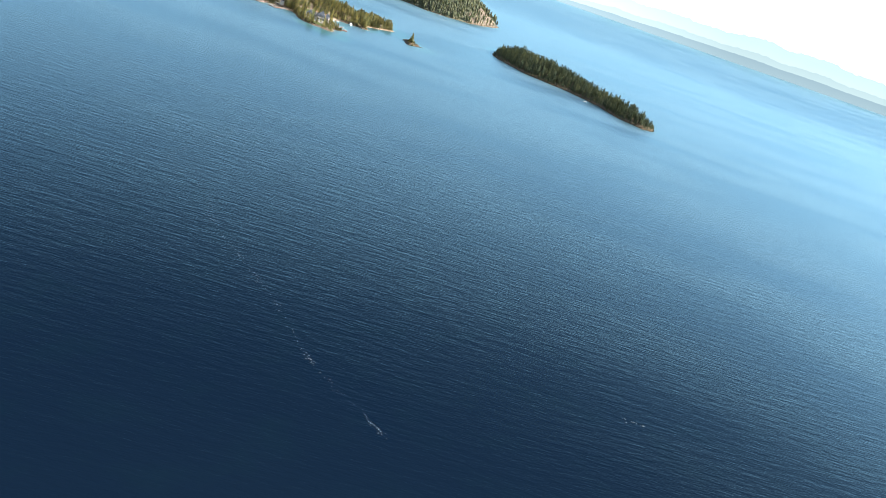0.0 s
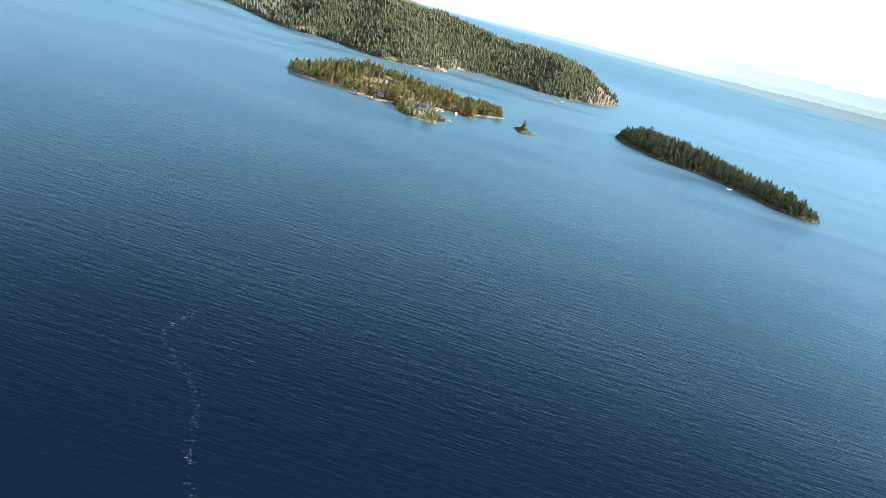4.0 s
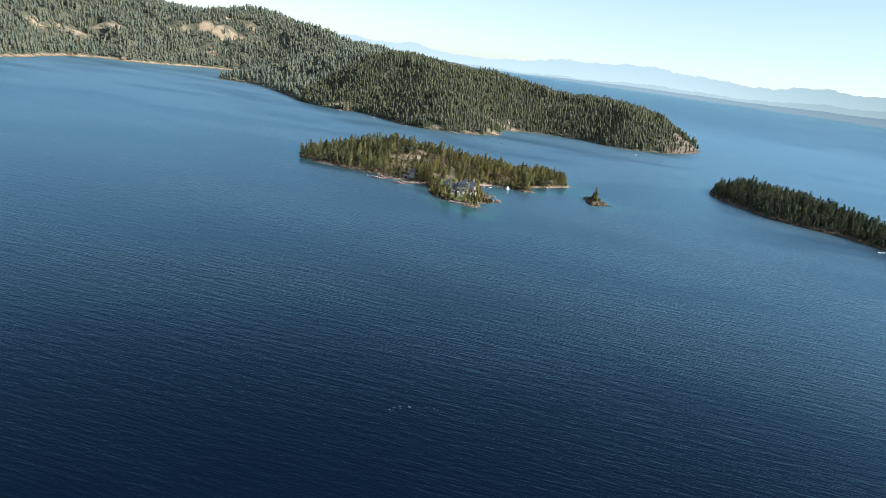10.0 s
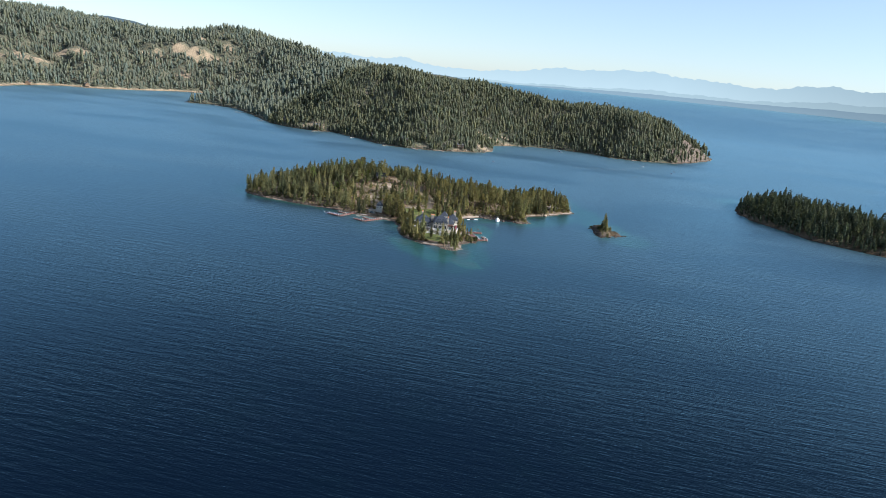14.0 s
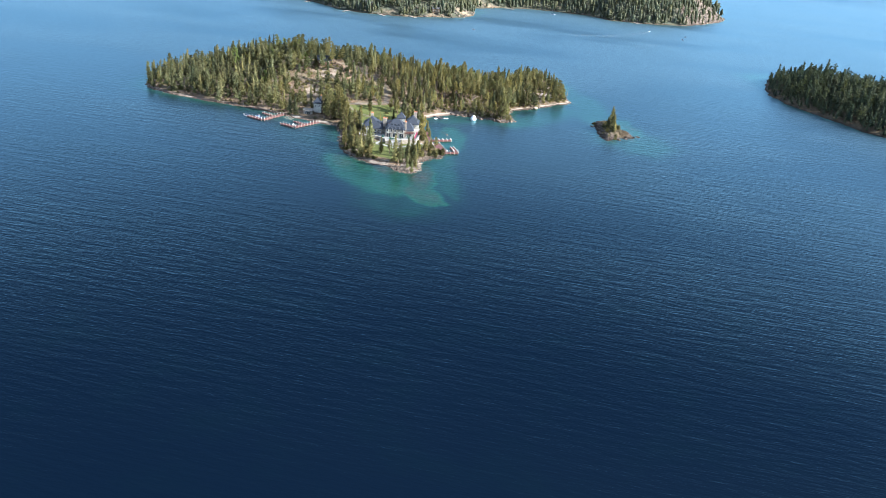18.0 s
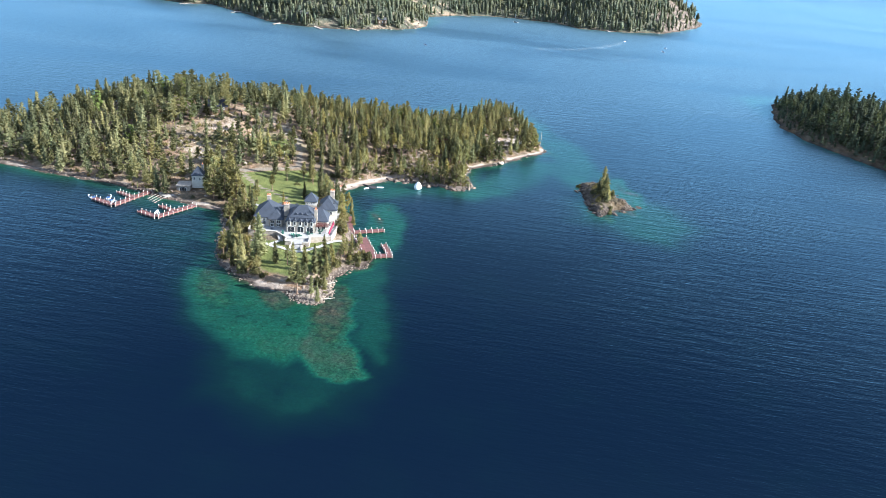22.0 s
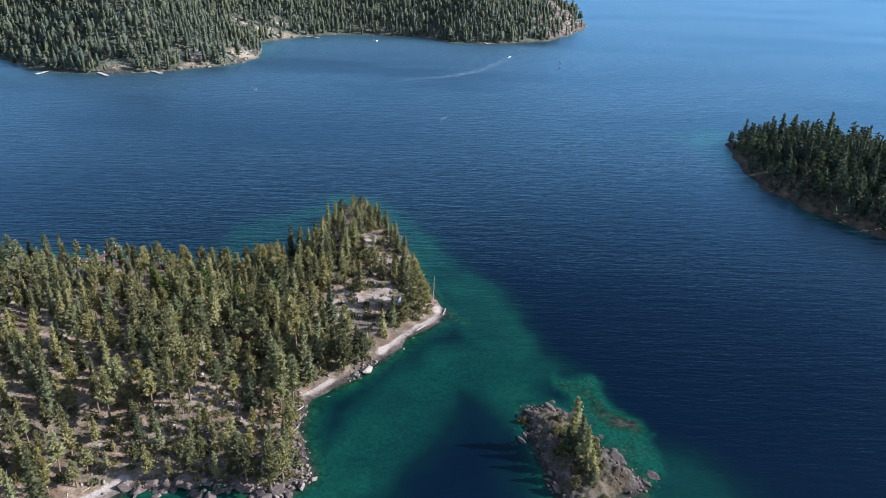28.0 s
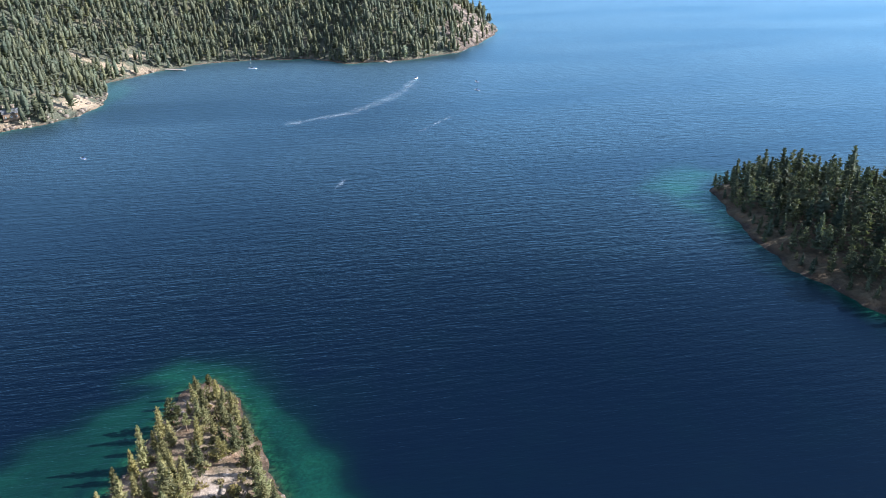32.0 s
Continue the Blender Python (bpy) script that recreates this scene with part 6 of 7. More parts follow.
cabin(-217.0, 1140.0, 20, 9.5, 8.0, 2.8, "slate", "timber cabin with a blue-grey slate roof among pines")
cabin(-190.0, 1172.0, 10, 6.0, 4.5, 2.6, "grey_roof", "small pale shed among the pines", "stucco", name="shed")
cabin(-98.0, 1171.0, 5, 9.0, 4.5, 2.4, "red_roof", "low shelter with a red metal roof among firs", "timber", name="shelter")
cabin(-158.0, 1205.0, -10, 7.0, 5.0, 2.6, "grey_roof", "small grey-roofed cabin near the north shore")
for x, y, t, w, d, roof, wall in ((-513, 1705, 30, 14, 9, "grey_roof", "timber"), (-676, 1842, 40, 12, 8, "grey_roof", "timber"), (-330, 1618, 0, 13, 9, "grey_roof", "timber"), (-300, 1640, 20, 11, 8, "grey_roof", "timber"), (-590, 1745, 35, 12, 8, "grey_roof", "timber"),
                                  (-395, 1660, 50, 12, 8, "grey_roof", "timber"), (-880, 2030, 10, 14, 9, "grey_roof", "timber"), (-1270, 2080, -40, 16, 10, "grey_roof", "timber"), (-1330, 1960, -60, 16, 10, "grey_roof", "timber"), (-245, 1650, 30, 10, 7, "grey_roof", "timber")):
    cabin(x, y, t, w, d, 4.0, roof, "lakeside house half hidden by shore conifers", wall, penin_height, "lakeside_house")


def plain_dock(a, b, wide):
    root = tagged(empty("dock", (0, 0, 0)), "small pale wooden dock on the mainland shore", "dock", "mainland docks")
    a, b = Vector((*a, 0)), Vector((*b, 0))
    d = (b - a).normalized()
    n = Vector((-d.y, d.x, 0)) * wide / 2
    bm = bmesh.new()
    prism(bm, [(p.x, p.y) for p in (a + n, a - n, b - n, b + n)], 0.6, 0.85)
    part("deck", bm, M["log"], root)
    for k in range(4):
        p = a + (b - a) * (k / 3)
        bm = bmesh.new()
        tube(bm, (p.x + n.x, p.y + n.y, -3), (p.x + n.x, p.y + n.y, 1.3), 0.15, n=6)
        part("pile", bm, M["log"], root)


for a, b in (((-424, 1668), (-432, 1648)), ((-352, 1604), (-356, 1588)), ((-313, 1604), (-300, 1590)), ((-505, 1696), (-512, 1676)), ((-180, 1856), (-160, 1846)), ((-640, 1775), (-655, 1758)), ((-745, 1895), (-765, 1880)), ((-850, 1995), (-865, 1975)), ((-275, 1618), (-262, 1606)), ((30, 1850), (34, 1836))):
    plain_dock(a, b, 3.0)

# ---- camp at the eastern point, flagpole, drift logs ----
root = tagged(empty("camper_van", (-53.5, 1201.0, ground_z(-53.5, 1201.0)), -12), "white and blue camper van parked among the firs", "van")
bm = bmesh.new()
box(bm, -0.95, 0.95, -2.5, 2.5, 0.4, 1.3)
v8 = box(bm, -0.9, 0.9, -2.45, 1.7, 1.3, 2.3)
for q in v8[4:]:
    q.co.x *= 0.9
    q.co.y *= 0.94
bmesh.ops.bevel(bm, geom=bm.edges[:], offset=0.12, segments=2, affect="EDGES")
part("body", bm, M["white"], root)
bm = bmesh.new()
box(bm, -0.97, 0.97, -2.0, 1.4, 1.45, 2.0)
part("side_window", bm, M["glass"], root)
bm = bmesh.new()
box(bm, -0.965, 0.965, -2.3, 2.3, 0.75, 1.0)
part("stripe", bm, M["blue"], root, "blue side stripe")
for sx in (-0.85, 0.85):
    for sy in (-1.6, 1.6):
        bm = bmesh.new()
        tube(bm, (sx - 0.12, sy, 0.36), (sx + 0.12, sy, 0.36), 0.36, n=12)
        part("wheel", bm, M["dark"], root)
fx, fy = -56.5, 1211.0
root = tagged(empty("fire_ring", (fx, fy, ground_z(fx, fy))), "ring of pale stones round a camp fire pit", "fire pit")
for k in range(10):
    bm = bmesh.new()
    bmesh.ops.create_icosphere(bm, subdivisions=1, radius=0.35, matrix=Matrix.Translation((1.2 * math.cos(k * 0.628), 1.2 * math.sin(k * 0.628), 0.15)))
    part("stone", bm, M["rock"], root)
gx, gy = -141.1, 1160.4
gz = ground_z(gx, gy)
root = tagged(empty("flagpole", (gx, gy, gz)), "tall slim flagpole with a white flag among the trees", "flagpole")
bm = bmesh.new()
top = 11.6 - gz
tube(bm, (0, 0, -0.3), (0, 0, top), 0.09, 0.05, 8)
part("pole", bm, M["log"], root)
bm = bmesh.new()
G = [[bm.verts.new((0.1 + 0.12 * k, 0.1 * math.sin(k * 1.2), top - 0.2 - 0.22 * j - 0.11 * k)) for k in range(8)] for j in range(6)]
for j in range(5):
    for k in range(7):
        bm.faces.new((G[j][k], G[j][k + 1], G[j + 1][k + 1], G[j + 1][k]))
part("flag", bm, M["white"], root)


def drift_log(x, y, z, turn, long, r, tilt=2):
    bm = bmesh.new()
    for k in range(4):
        tube(bm, (long * (k / 4 - 0.5), 0.12 * math.sin(k * 1.7), 0), (long * ((k + 1) / 4 - 0.5), 0.12 * math.sin((k + 1) * 1.7), 0), r * (1 - 0.15 * k), r * (0.85 - 0.15 * k), 7)
    tube(bm, (0.1 * long, 0, 0), (0.22 * long, 0.35, 0.3), r * 0.4, r * 0.15, 5)
    ob = tagged(part("drift_log", bm, M["log"], None), "bleached driftwood log lying on the rocky shore", "log", "drift logs")
    ob.matrix_world = pose(x, y, z, 0, tilt, turn)


for row in ((-108.8, 982.6, 0.5, 32, 7.5, 0.24), (-110.2, 993.5, 0.9, 48, 6.0, 0.22), (-3.6, 1117.5, 1.2, 10, 3.6, 0.2), (-79.6, 1142.5, 0.9, 60, 4.0, 0.2), (-79.4, 1134.0, 0.9, 70, 3.6, 0.18), (-46.5, 1187.5, 0.7, 55, 6.0, 0.2), (-38.8, 1198.5, 0.7, 80, 5.0, 0.2), (-132.0, 1088.5, 0.9, 50, 4.0, 0.18)):
    drift_log(*row)

# ---- shore rocks and bushes ----
LAWN_TIP = [(-118, 983), (-113, 981), (-110, 986), (-112, 994), (-114, 990)]
ROCKS = []
for k in range(8):
    bm = bmesh.new()
    long = 1.0 + 0.25 * (k % 3)
    for _ in range(18):
        p = Vector(rng.normal(size=3)).normalized()
        p = Vector((p.x * long, p.y, p.z * 0.75)) * rng.uniform(0.72, 1.08)
        bm.verts.new(p)
    hull = bmesh.ops.convex_hull(bm, input=bm.verts[:])
    bmesh.ops.delete(bm, geom=[v for v in bm.verts if not v.link_faces], context="VERTS")
    bmesh.ops.bevel(bm, geom=bm.edges[:], offset=0.05, segments=1, affect="EDGES")
    me = bpy.data.meshes.new("boulder")
    bm.to_mesh(me)
    bm.free()
    me.materials.append(M["rock"])
    ROCKS.append(me)


def d_of(x, y):
    return float(inside_by(MAIN, np.array([x]), np.array([y]))[0])


DARK_ROCKS = [me.copy() for me in ROCKS]
for me in DARK_ROCKS:
    me.materials[0] = M["rock_islet"]


def boulders(poly, height, count, low, high, label, group, spread=2.5, pick=None, kinds=ROCKS, grain=None):
    P = np.array(poly, float)
    Q = np.roll(P, -1, 0)
    L = np.linalg.norm(Q - P, axis=1)
    done = 0
    while done < count:
        i = int(rng.choice(len(P), p=L / L.sum()))
        x, y = P[i] + (Q[i] - P[i]) * rng.uniform() + rng.normal(0, spread, 2)
        if pick and rng.uniform() > pick(x, y):
            continue
        if bump_at(x, y, -105, 1030, 8, 12) > 0.3 and d_of(x, y) < 0.5:
            continue
        done += 1
        r = rng.uniform(low, high) * (1.6 if rng.uniform() < 0.12 else 1.0)
        z = max(ground_z(x, y, height), -0.5)
        ob = tagged(new("boulder", kinds[int(rng.integers(8))]), label, "rock", group)
        turn = Euler((rng.normal(0, 0.25), rng.normal(0, 0.25), rng.uniform(0, 6.3)))
        size = (r, r * rng.uniform(0.65, 1.2), r * rng.uniform(0.6, 1.2))
        if grain is not None:
            # slabs that dip one way, as the bedding lies
            turn, size = Euler((0.35 + rng.normal(0, 0.12), rng.normal(0, 0.1), grain + rng.normal(0, 0.16))), (r * rng.uniform(1.0, 1.7), r * rng.uniform(0.6, 1.1), r * rng.uniform(0.5, 0.9))
        ob.matrix_world = Matrix.LocRotScale((x, y, z + 0.12 * r), turn, size)


def rocky(x, y):
    sandy = min(float(near_line(line, np.array([x]), np.array([y]))[0]) for line in BEACH)
    return (0.06 if sandy < 4 else 1.0) * (1.0 if x > -178 else 0.45) * (1.6 if bump_at(x, y, -95, 1114, 25, 12) > 0.4 else 0.75) * (0.06 if x > -90 and y > 1190 else 1.0)


boulders(MAIN, main_height, 150, 0.3, 0.85, "weathered brown boulder on the island shore", "shore boulders", 2.2, rocky)
boulders(ISLET, islet_height, 90, 0.5, 1.3, "jagged dark slab on the rocky islet", "islet boulders", 1.9, None, DARK_ROCKS, -1.0)



def shore_rubble(poly, height, count, label, pick, wide, stone="rock", big=0.55):
    """Small broken stones along the water's edge, as one mass."""
    P = np.array(poly, float)
    Q = np.roll(P, -1, 0)
    L = np.linalg.norm(Q - P, axis=1)
    cube = np.array([(x, y, z) for x in (-1, 1) for y in (-1, 1) for z in (-1, 1)], float)
    quads = np.array([(0, 1, 3, 2), (4, 6, 7, 5), (0, 4, 5, 1), (2, 3, 7, 6), (0, 2, 6, 4), (1, 5, 7, 3)])
    V, F, n = [], [], 0
    i = rng.choice(len(P), count, p=L / L.sum())
    XY = P[i] + (Q[i] - P[i]) * rng.uniform(0, 1, (count, 1)) + rng.normal(0, wide, (count, 2))
    Z = np.maximum(height(XY[:, 0], XY[:, 1])[0], -0.4)
    for (x, y), z in zip(XY, Z):
        if pick and rng.uniform() > pick(x, y):
            continue
        r = rng.uniform(0.15, big)
        a = rng.uniform(0, 6.28)
        B = cube * rng.uniform(0.5, 1.0, (8, 3)) * (r, r * rng.uniform(0.5, 1), r * rng.uniform(0.4, 0.9))
        c, q = math.cos(a), math.sin(a)
        V.append(np.column_stack([x + B[:, 0] * c - B[:, 1] * q, y + B[:, 0] * q + B[:, 1] * c, z + B[:, 2] + 0.1 * r]))
        F.append(quads + n)
        n += 8
    tagged(new("shore_rubble", quick_mesh("shore_rubble", np.concatenate(V), np.concatenate(F), M[stone])), label, "rocks", kind="stuff")


shore_rubble(MAIN, main_height, 4200, "broken brown stones along the island's waterline", rocky, 1.5)
shore_rubble(ISLET, islet_height, 450, "broken dark stones round the rocky islet", None, 1.8, "rock_islet")


def slope_stones(places, label):
    """Angular stones lying about on the wooded slopes, as one mass."""
    cube = np.array([(x, y, z) for x in (-1, 1) for y in (-1, 1) for z in (-1, 1)], float)
    quads = np.array([(0, 1, 3, 2), (4, 6, 7, 5), (0, 4, 5, 1), (2, 3, 7, 6), (0, 2, 6, 4), (1, 5, 7, 3)])
    Z = main_height(places[:, 0], places[:, 1])[0]
    V, F = [], []
    for k, ((x, y), z) in enumerate(zip(places, Z)):
        r = rng.uniform(0.25, 0.6) * (2.2 if rng.uniform() < 0.12 else 1.0)
        a = rng.uniform(0, 6.28)
        B = cube * rng.uniform(0.55, 1.0, (8, 3)) * (r * rng.uniform(0.8, 1.8), r * 0.7, r * 0.45)
        c, q = math.cos(a), math.sin(a)
        V.append(np.column_stack([x + B[:, 0] * c - B[:, 1] * q, y + B[:, 0] * q + B[:, 1] * c, z + B[:, 2] + 0.12 * r]))
        F.append(quads + 8 * k)
    tagged(new("slope_stones", quick_mesh("slope_stones", np.concatenate(V), np.concatenate(F), M["rock"])), label, "rocks", kind="stuff")


def stony(X, Y):
    Z, d = main_height(X, Y)
    a = ease(d, 0.5, 3) * (0.2 + 0.8 * ease(wobble(X, Y, 9, 8.0), -0.1, 0.4)) * np.where(X > -130, 1.0, 0.6)
    for lawn in (LAWN_BACK, LAWN_FRONT):
        a *= 1 - ease(inside_by(lawn, X, Y), -3, 0)
    for line in (ROAD, DRIVE, *BEACH):
        a *= ease(near_line(line, X, Y), 2.0, 3.5)
    a = np.maximum(a, (bump_at(X, Y, -152.5, 1002, 7, 12) > 0.4) * 0.9 * (d > 0.3))
    return a * (1 - (bump_at(X, Y, -134, 1034, 22, 19) > 0.42) * 1.0)


slope_stones(scatter(-330, -36, 972, 1308, 9000, 1.6, stony)[:2600], "pale angular stones lying on the island's dry slopes")


def fallen_branches(places, label):
    """Thin bleached branches lying on the ground, as one mass."""
    bm = bmesh.new()
    for x, y in places:
        z = ground_z(x, y)
        a, long = rng.uniform(0, 6.28), rng.uniform(1.5, 4.5)
        e = Vector((x + long * math.cos(a), y + long * math.sin(a), 0))
        e.z = ground_z(e.x, e.y) + 0.15
        tube(bm, (x, y, z + 0.1), e, 0.11, 0.04, 4)
    tagged(part("fallen_branches", bm, M["log"], None), label, "branches", kind="stuff")


fallen_branches(scatter(-250, -40, 980, 1300, 2500, 4.0, stony)[:260], "bleached fallen branches on the dry ground")


def headland_rocks(places, label):
    """Angular outcrops on the mainland's bare points, as one mass."""
    cube = np.array([(x, y, z) for x in (-1, 1) for y in (-1, 1) for z in (-1, 1)], float)
    quads = np.array([(0, 1, 3, 2), (4, 6, 7, 5), (0, 4, 5, 1), (2, 3, 7, 6), (0, 2, 6, 4), (1, 5, 7, 3)])
    Z = np.maximum(penin_height(places[:, 0], places[:, 1])[0], -0.5)
    V, F = [], []
    for k, ((x, y), z) in enumerate(zip(places, Z)):
        r, a = rng.uniform(0.7, 2.4), rng.uniform(0, 6.28)
        B = cube * rng.uniform(0.45, 1.0, (8, 3)) * (r * rng.uniform(0.8, 1.5), r * 0.8, r * rng.uniform(0.4, 0.8))
        c, q = math.cos(a), math.sin(a)
        V.append(np.column_stack([x + B[:, 0] * c - B[:, 1] * q, y + B[:, 0] * q + B[:, 1] * c, z + B[:, 2] + 0.1 * r]))
        F.append(quads + 8 * k)
    tagged(new("headland_rocks", quick_mesh("headland_rocks", np.concatenate(V), np.concatenate(F), M["rock"])), label, "rocks", kind="stuff")


def bare_point(X, Y):
    d = penin_height(X, Y)[1]
    at = np.maximum(np.maximum(bump_at(X, Y, 152, 1990, 34, 50), bump_at(X, Y, 180, 2045, 18, 40)), np.maximum(bump_at(X, Y, -206, 1700, 16, 40), bump_at(X, Y, -240, 1645, 26, 18)))
    return np.where(d > -3, at * np.where(d < 8, 1.0, 0.35), 0) + 0.06 * ((d > -2) & (d < 3))


headland_rocks(scatter(-340, 215, 1590, 2110, 14000, 3.2, bare_point)[:1100], "broken tan rock outcrops on the mainland's points")
shore_rubble(LAWN_TIP, main_height, 900, "pale broken rock heaped on the island's southern point", None, 2.8, "rock", 0.38)

boulders([(-112, 1112), (-100, 1112.5), (-92, 1112.5), (-84, 1110), (-78, 1112), (-82, 1111), (-92, 1113.5), (-102, 1113)], main_height, 40, 0.6, 1.9, "dark weathered outcrop rock on the steep shore", "outcrop rocks", 1.8, None, DARK_ROCKS)
# single large rocks, and a reef of stones just under the surface
for x, y, z, r, k in ((-63.0, 1161.6, 0.9, 2.3, 1), (-65.6, 1160.0, 0.5, 1.5, 3), (-75.0, 1114.0, 0.3, 1.3, 2), (-72.4, 1116.4, 0.1, 0.9, 4), (-108.0, 1060.5, 0.1, 0.8, 0)):
    ob = tagged(new("boulder", ROCKS[k]), "large pale brown boulder at the water's edge", "rock", "shore boulders")
    ob.matrix_world = Matrix.LocRotScale((x, y, z), Euler((0.1, 0.2, k)), (r, r * 0.85, r * 0.9))
z = ground_z(-42.5, 1208.0)
root = tagged(empty("dead_tree", (-42.5, 1208.0, z)), "bare grey dead trunk standing by the shore", "tree")
bm = bmesh.new()
tube(bm, (0, 0, -0.4), (0.15, 0, 5.0), 0.16, 0.11, 7)
tube(bm, (0.15, 0, 5.0), (0.1, 0.2, 9.5), 0.11, 0.03, 7)
part("trunk", bm, M["log"], root)
for h0, a0 in ((4.2, 0.4), (5.6, 2.6), (6.8, 4.4), (7.9, 1.2)):
    bm = bmesh.new()
    tube(bm, (0.14, 0, h0), (0.14 + 0.9 * math.cos(a0), 0.9 * math.sin(a0), h0 + 0.4), 0.045, 0.015, 5)
    part("branch", bm, M["log"], root)

BUSHES = []
for k in range(5):
    n = 330
    D = rng.normal(size=(n, 3))
    D /= np.linalg.norm(D, axis=1, keepdims=True)
    D[:, 2] = np.abs(D[:, 2])
    C = D * rng.uniform(0.5, 1.05, (n, 1)) * (1.2, 1.2, 1.5) * (1 + 0.25 * np.sin(D[:, :1] * 4 + k)) + (0, 0, 0.1)
    S = rng.uniform(0.3, 0.6, n)
    V, F = needle_tufts(C, D + rng.normal(0, 0.6, (n, 3)) + (0, 0, 0.4), D + rng.normal(0, 0.4, (n, 3)) + (0, 0, 0.6), S, S * 0.6)
    BUSHES.append(quick_mesh("bush", V, F, M["bush"]))


def bushes(places, height, low, high, label, group):
    for x, y in places:
        s = rng.uniform(low, high)
        ob = tagged(new("bush", BUSHES[int(rng.integers(5))]), label, "bush", group)
        ob.matrix_world = Matrix.LocRotScale((x, y, ground_z(x, y, height) - 0.15), Euler((0, 0, rng.uniform(0, 6.3))), (s, s, s * rng.uniform(0.8, 1.5)))


def bush_allowed(X, Y):
    Z, d = main_height(X, Y)
    a = ease(d, 0.8, 3) * (0.25 + 0.75 * ease(d, 22, 8))
    a *= 1 - ease(inside_by(LAWN_BACK, X, Y), -3, 0)
    a *= 1 - ease(inside_by(LAWN_FRONT, X, Y), -3, 0)
    for line in (ROAD, DRIVE, *BEACH):
        a *= ease(near_line(line, X, Y), 2.0, 3.5)
    a *= 1 - (bump_at(X, Y, -134, 1034, 22, 19) > 0.42) * 1.0
    a *= 1 - (bump_at(X, Y, -197, 1062, 9, 9) > 0.3) * 1.0
    return a * np.where(X > -200, 1.0, 0.35)


bushes(scatter(-335, -32, 972, 1310, 1500, 3.0, bush_allowed)[:140], main_height, 0.7, 1.7, "olive-green shrub on the dry island ground", "island shrubs")
def undergrowth(places, height, label):
    """Low shrubs and saplings between the trees, as one mass."""
    V, F, base = [], [], 0
    T = []
    for x, y in places:
        n = 48
        D = rng.normal(size=(n, 3))
        D /= np.linalg.norm(D, axis=1, keepdims=True)
        D[:, 2] = np.abs(D[:, 2])
        r = rng.uniform(0.6, 1.6)
        C = D * rng.uniform(0.5, 1.0, (n, 1)) * (r, r, r * rng.uniform(0.8, 1.8)) + (x, y, ground_z(x, y, height))
        S = rng.uniform(0.38, 0.7, n) * r
        v, f = needle_tufts(C, D + rng.normal(0, 0.6, (n, 3)) + (0, 0, 0.4), D + rng.normal(0, 0.4, (n, 3)) + (0, 0, 0.6), S, S * 0.7)
        V.append(v)
        F.append(f + base)
        T.append(np.full(len(v), rng.uniform(0, 1)))
        base += len(v)
    me = quick_mesh("undergrowth", np.concatenate(V), np.concatenate(F), M["undergrowth"])
    put_mask(me, "tint", np.concatenate(T))
    tagged(new("undergrowth", me), label, "shrubs", kind="stuff")


def tip_allowed(X, Y):
    Z, d = main_height(X, Y)
    a = ease(d, 0.0, 0.8)
    for x, y, rx, ry in CLEAR:
        a *= 1 - 0.85 * np.clip(bump_at(X, Y, x, y, rx, ry) * 1.4, 0, 1)
    for line in BEACH:
        a *= ease(near_line(line, X, Y), 2.0, 4.0)
    return a


undergrowth(np.concatenate([scatter(-75, -35, 1190, 1310, 4000, 1.7, tip_allowed)[:800], scatter(-125, -70, 1115, 1250, 4000, 2.0, tip_allowed)[:800], scatter(-335, -60, 972, 1240, 5000, 2.4, stony)[:900], scatter(-335, -60, 972, 1240, 5000, 2.8, main_allowed)[:800], scatter(-250, -192, 1085, 1135, 600, 2.8, lambda X, Y: 0.55 + 0 * X)[:130]]), main_height, "low olive shrubs and saplings between the island's trees")
bushes([(-154.5 - 0.22 * (q - 1018) * (q < 1018) + rng.uniform(-5, 3.5), q) for q in rng.uniform(1000, 1042, 34)], main_height, 0.7, 1.6, "olive shrub on the rocky shore beside the lawn", "shore shrubs")
bushes([(-9 + rng.normal(0, 3.2) - (k % 3 - 1) * 1.5, 1122 + rng.normal(0, 9.5)) for k in range(60)], islet_height, 0.5, 1.2, "grey-green shrub on the rocky islet", "islet shrubs")


bushes([(x, y) for x, y in scatter(-172, -100, 976, 1050, 900, 2.3, lambda X, Y: (inside_by(MAIN, X, Y) > 0.8) * (inside_by(MAIN, X, Y) < 10) * (inside_by(LAWN_FRONT, X, Y) < -2) * (1 - (bump_at(X, Y, -134, 1034, 22, 19) > 0.36)) * (Y > 990))[:40]], main_height, 0.8, 1.9, "grey-green shrub on the rocky shore round the mansion", "shore shrubs")

# a tall shrubbery between the mansion and the docks
bushes([at_house(rng.uniform(14.2, 16.4), v) for v in np.linspace(5, 27, 24)], main_height, 0.8, 1.6, "tall olive shrub between the mansion and the docks", "mansion shrubs")


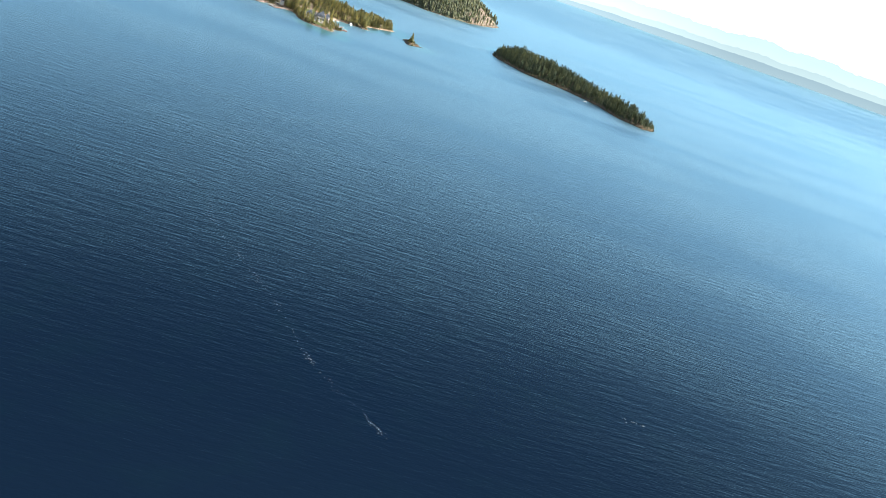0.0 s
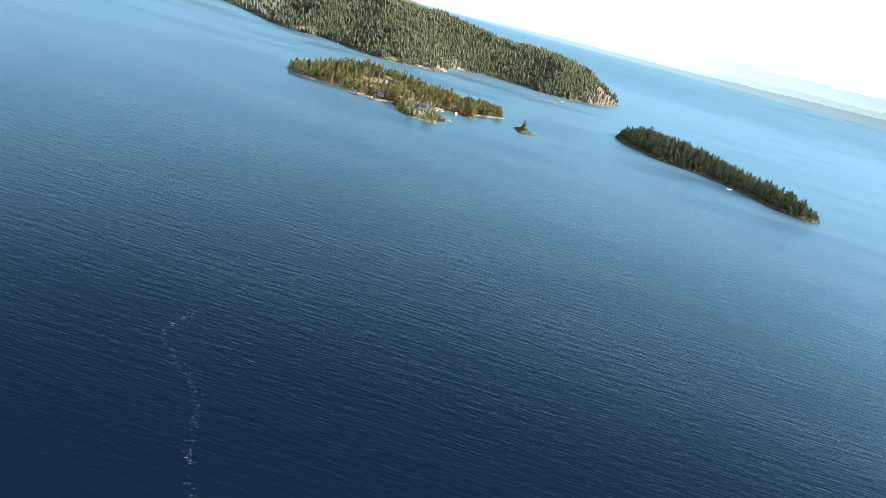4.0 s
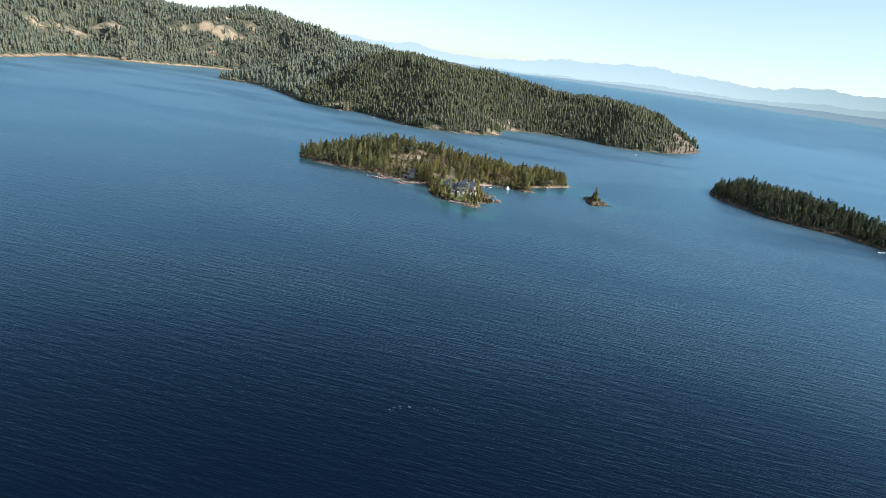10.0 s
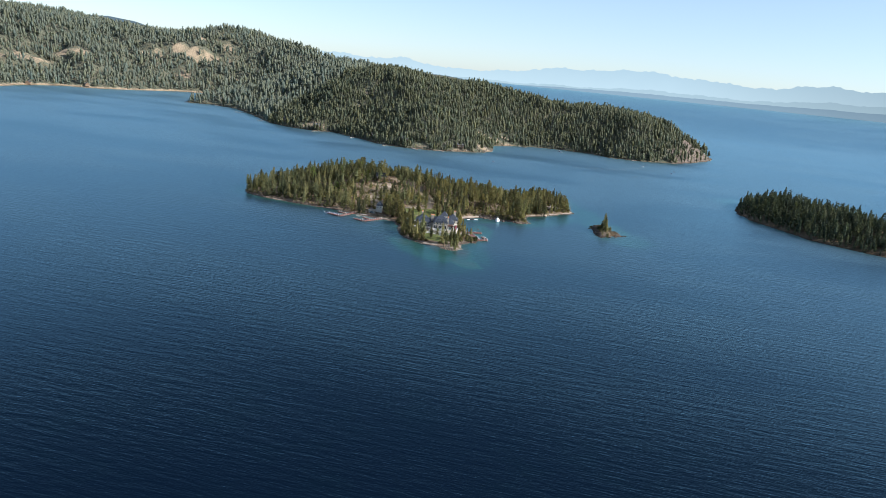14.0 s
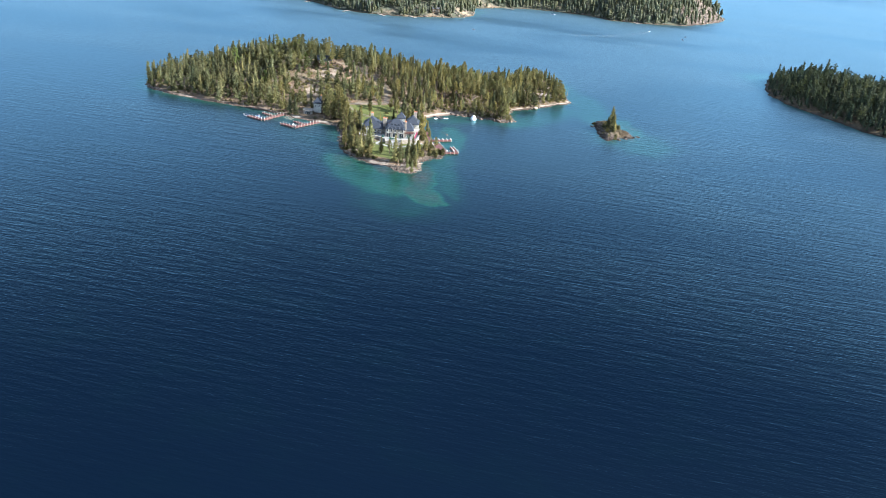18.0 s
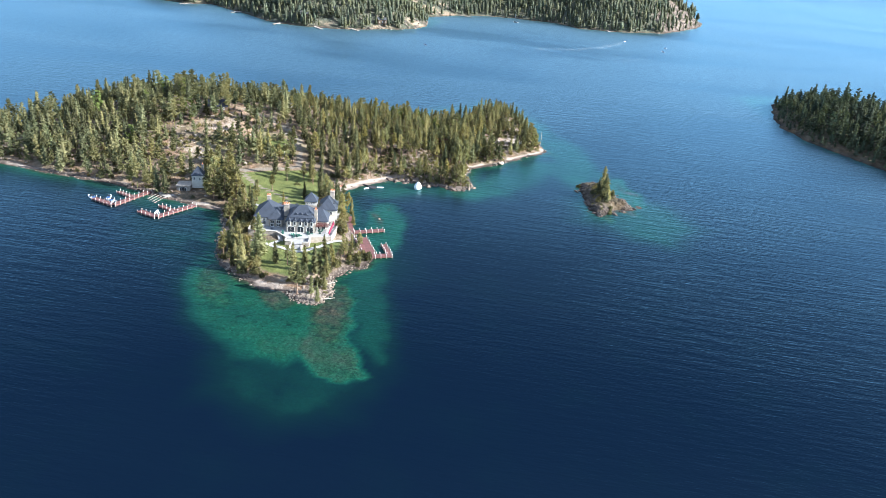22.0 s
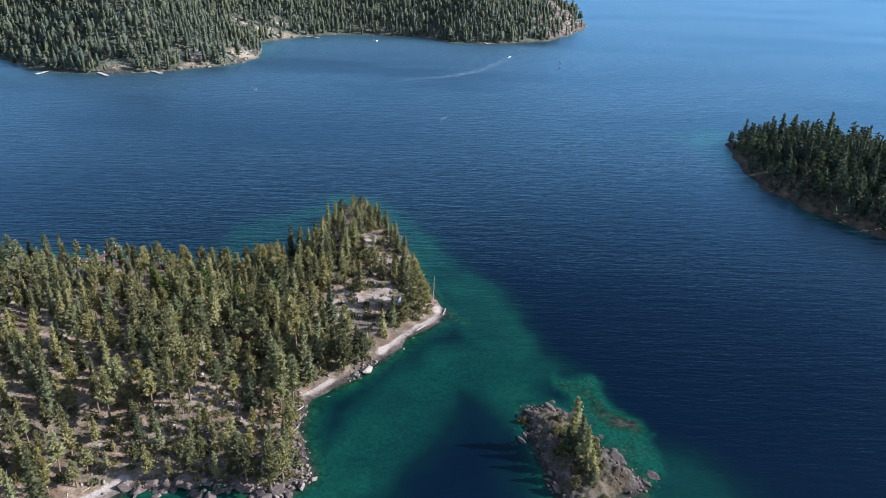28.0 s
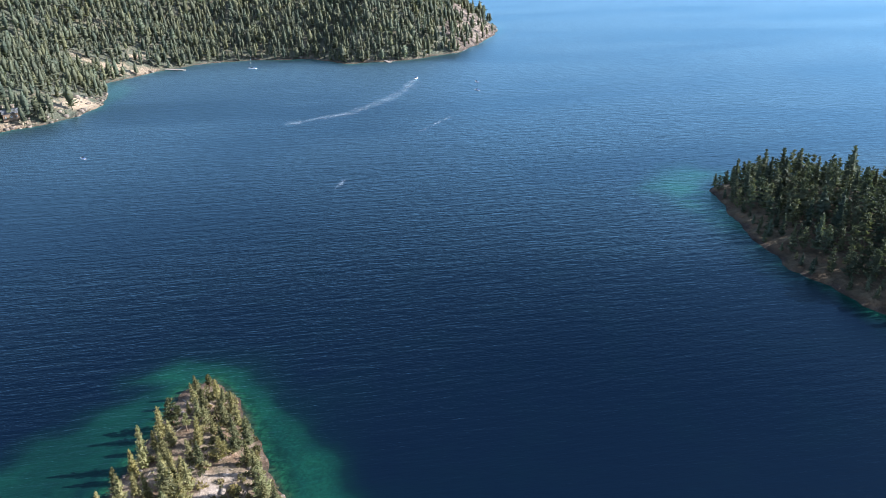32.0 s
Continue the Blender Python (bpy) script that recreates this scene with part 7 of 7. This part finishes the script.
# ---- foam and wakes ----
def foam_line(pts, wide, count, size, label):
    """Many small flecks of foam scattered along a line, a hair above the water."""
    P = np.array(pts, float)
    L = np.concatenate([[0], np.cumsum(np.linalg.norm(np.diff(P, axis=0), axis=1))])
    V, F = [], []
    for k in range(count):
        s = rng.uniform(0, L[-1])
        s += 1.5 * math.sin(s * 0.35)
        x, y = np.interp(s, L, P[:, 0]), np.interp(s, L, P[:, 1])
        x, y = x + rng.normal(0, wide), y + rng.normal(0, wide)
        r = size * rng.uniform(0.4, 1.3)
        a = rng.uniform(0, 6.28)
        b = len(V)
        n = 6
        for j in range(n):
            q = r * rng.uniform(0.5, 1.2)
            V.append((x + q * math.cos(a + j * 6.28 / n), y + 0.6 * q * math.sin(a + j * 6.28 / n), 0.07))
        F.append(tuple(range(b, b + n)))
    tagged(mesh_from("foam", V, F, M["foam"]), label, "foam", kind="stuff")


foam_line([(28, 182), (18, 192), (0.6, 209), (-7.6, 221), (-20, 244), (-38, 269), (-59.5, 296), (-61, 300), (-67, 315), (-73, 331), (-87, 345), (-100, 357), (-103, 363), (-101.5, 378), (-97, 393), (-95.5, 415), (-88, 435), (-79, 451)], 0.7, 520, 0.15, "thin broken line of white foam drifting on the lake")
foam_line([(-46, 470), (-47, 507), (-52, 520)], 0.8, 30, 0.26, "short patch of drifting white foam")
foam_line([(-69, 577), (-59, 588), (-50, 590)], 0.8, 24, 0.26, "short patch of drifting white foam")
foam_line([(115, 232), (124, 231)], 0.6, 14, 0.24, "short patch of drifting white foam")
foam_line([(-60, 1612), (-47, 1618), (-15, 1636), (17, 1676), (35, 1715), (47, 1746)], 2.4, 1100, 0.42, "white wake of a passing motorboat")
foam_line([(60, 1790), (110, 1880), (170, 1960), (230, 2060)], 2.0, 160, 0.6, "old white wake curving round the headland")
foam_line([(24, 1570), (54, 1610)], 0.8, 60, 0.5, "short broken wake on the lake")
foam_line([(-32, 1470), (-26, 1486)], 0.6, 40, 0.4, "short broken wake on the lake")
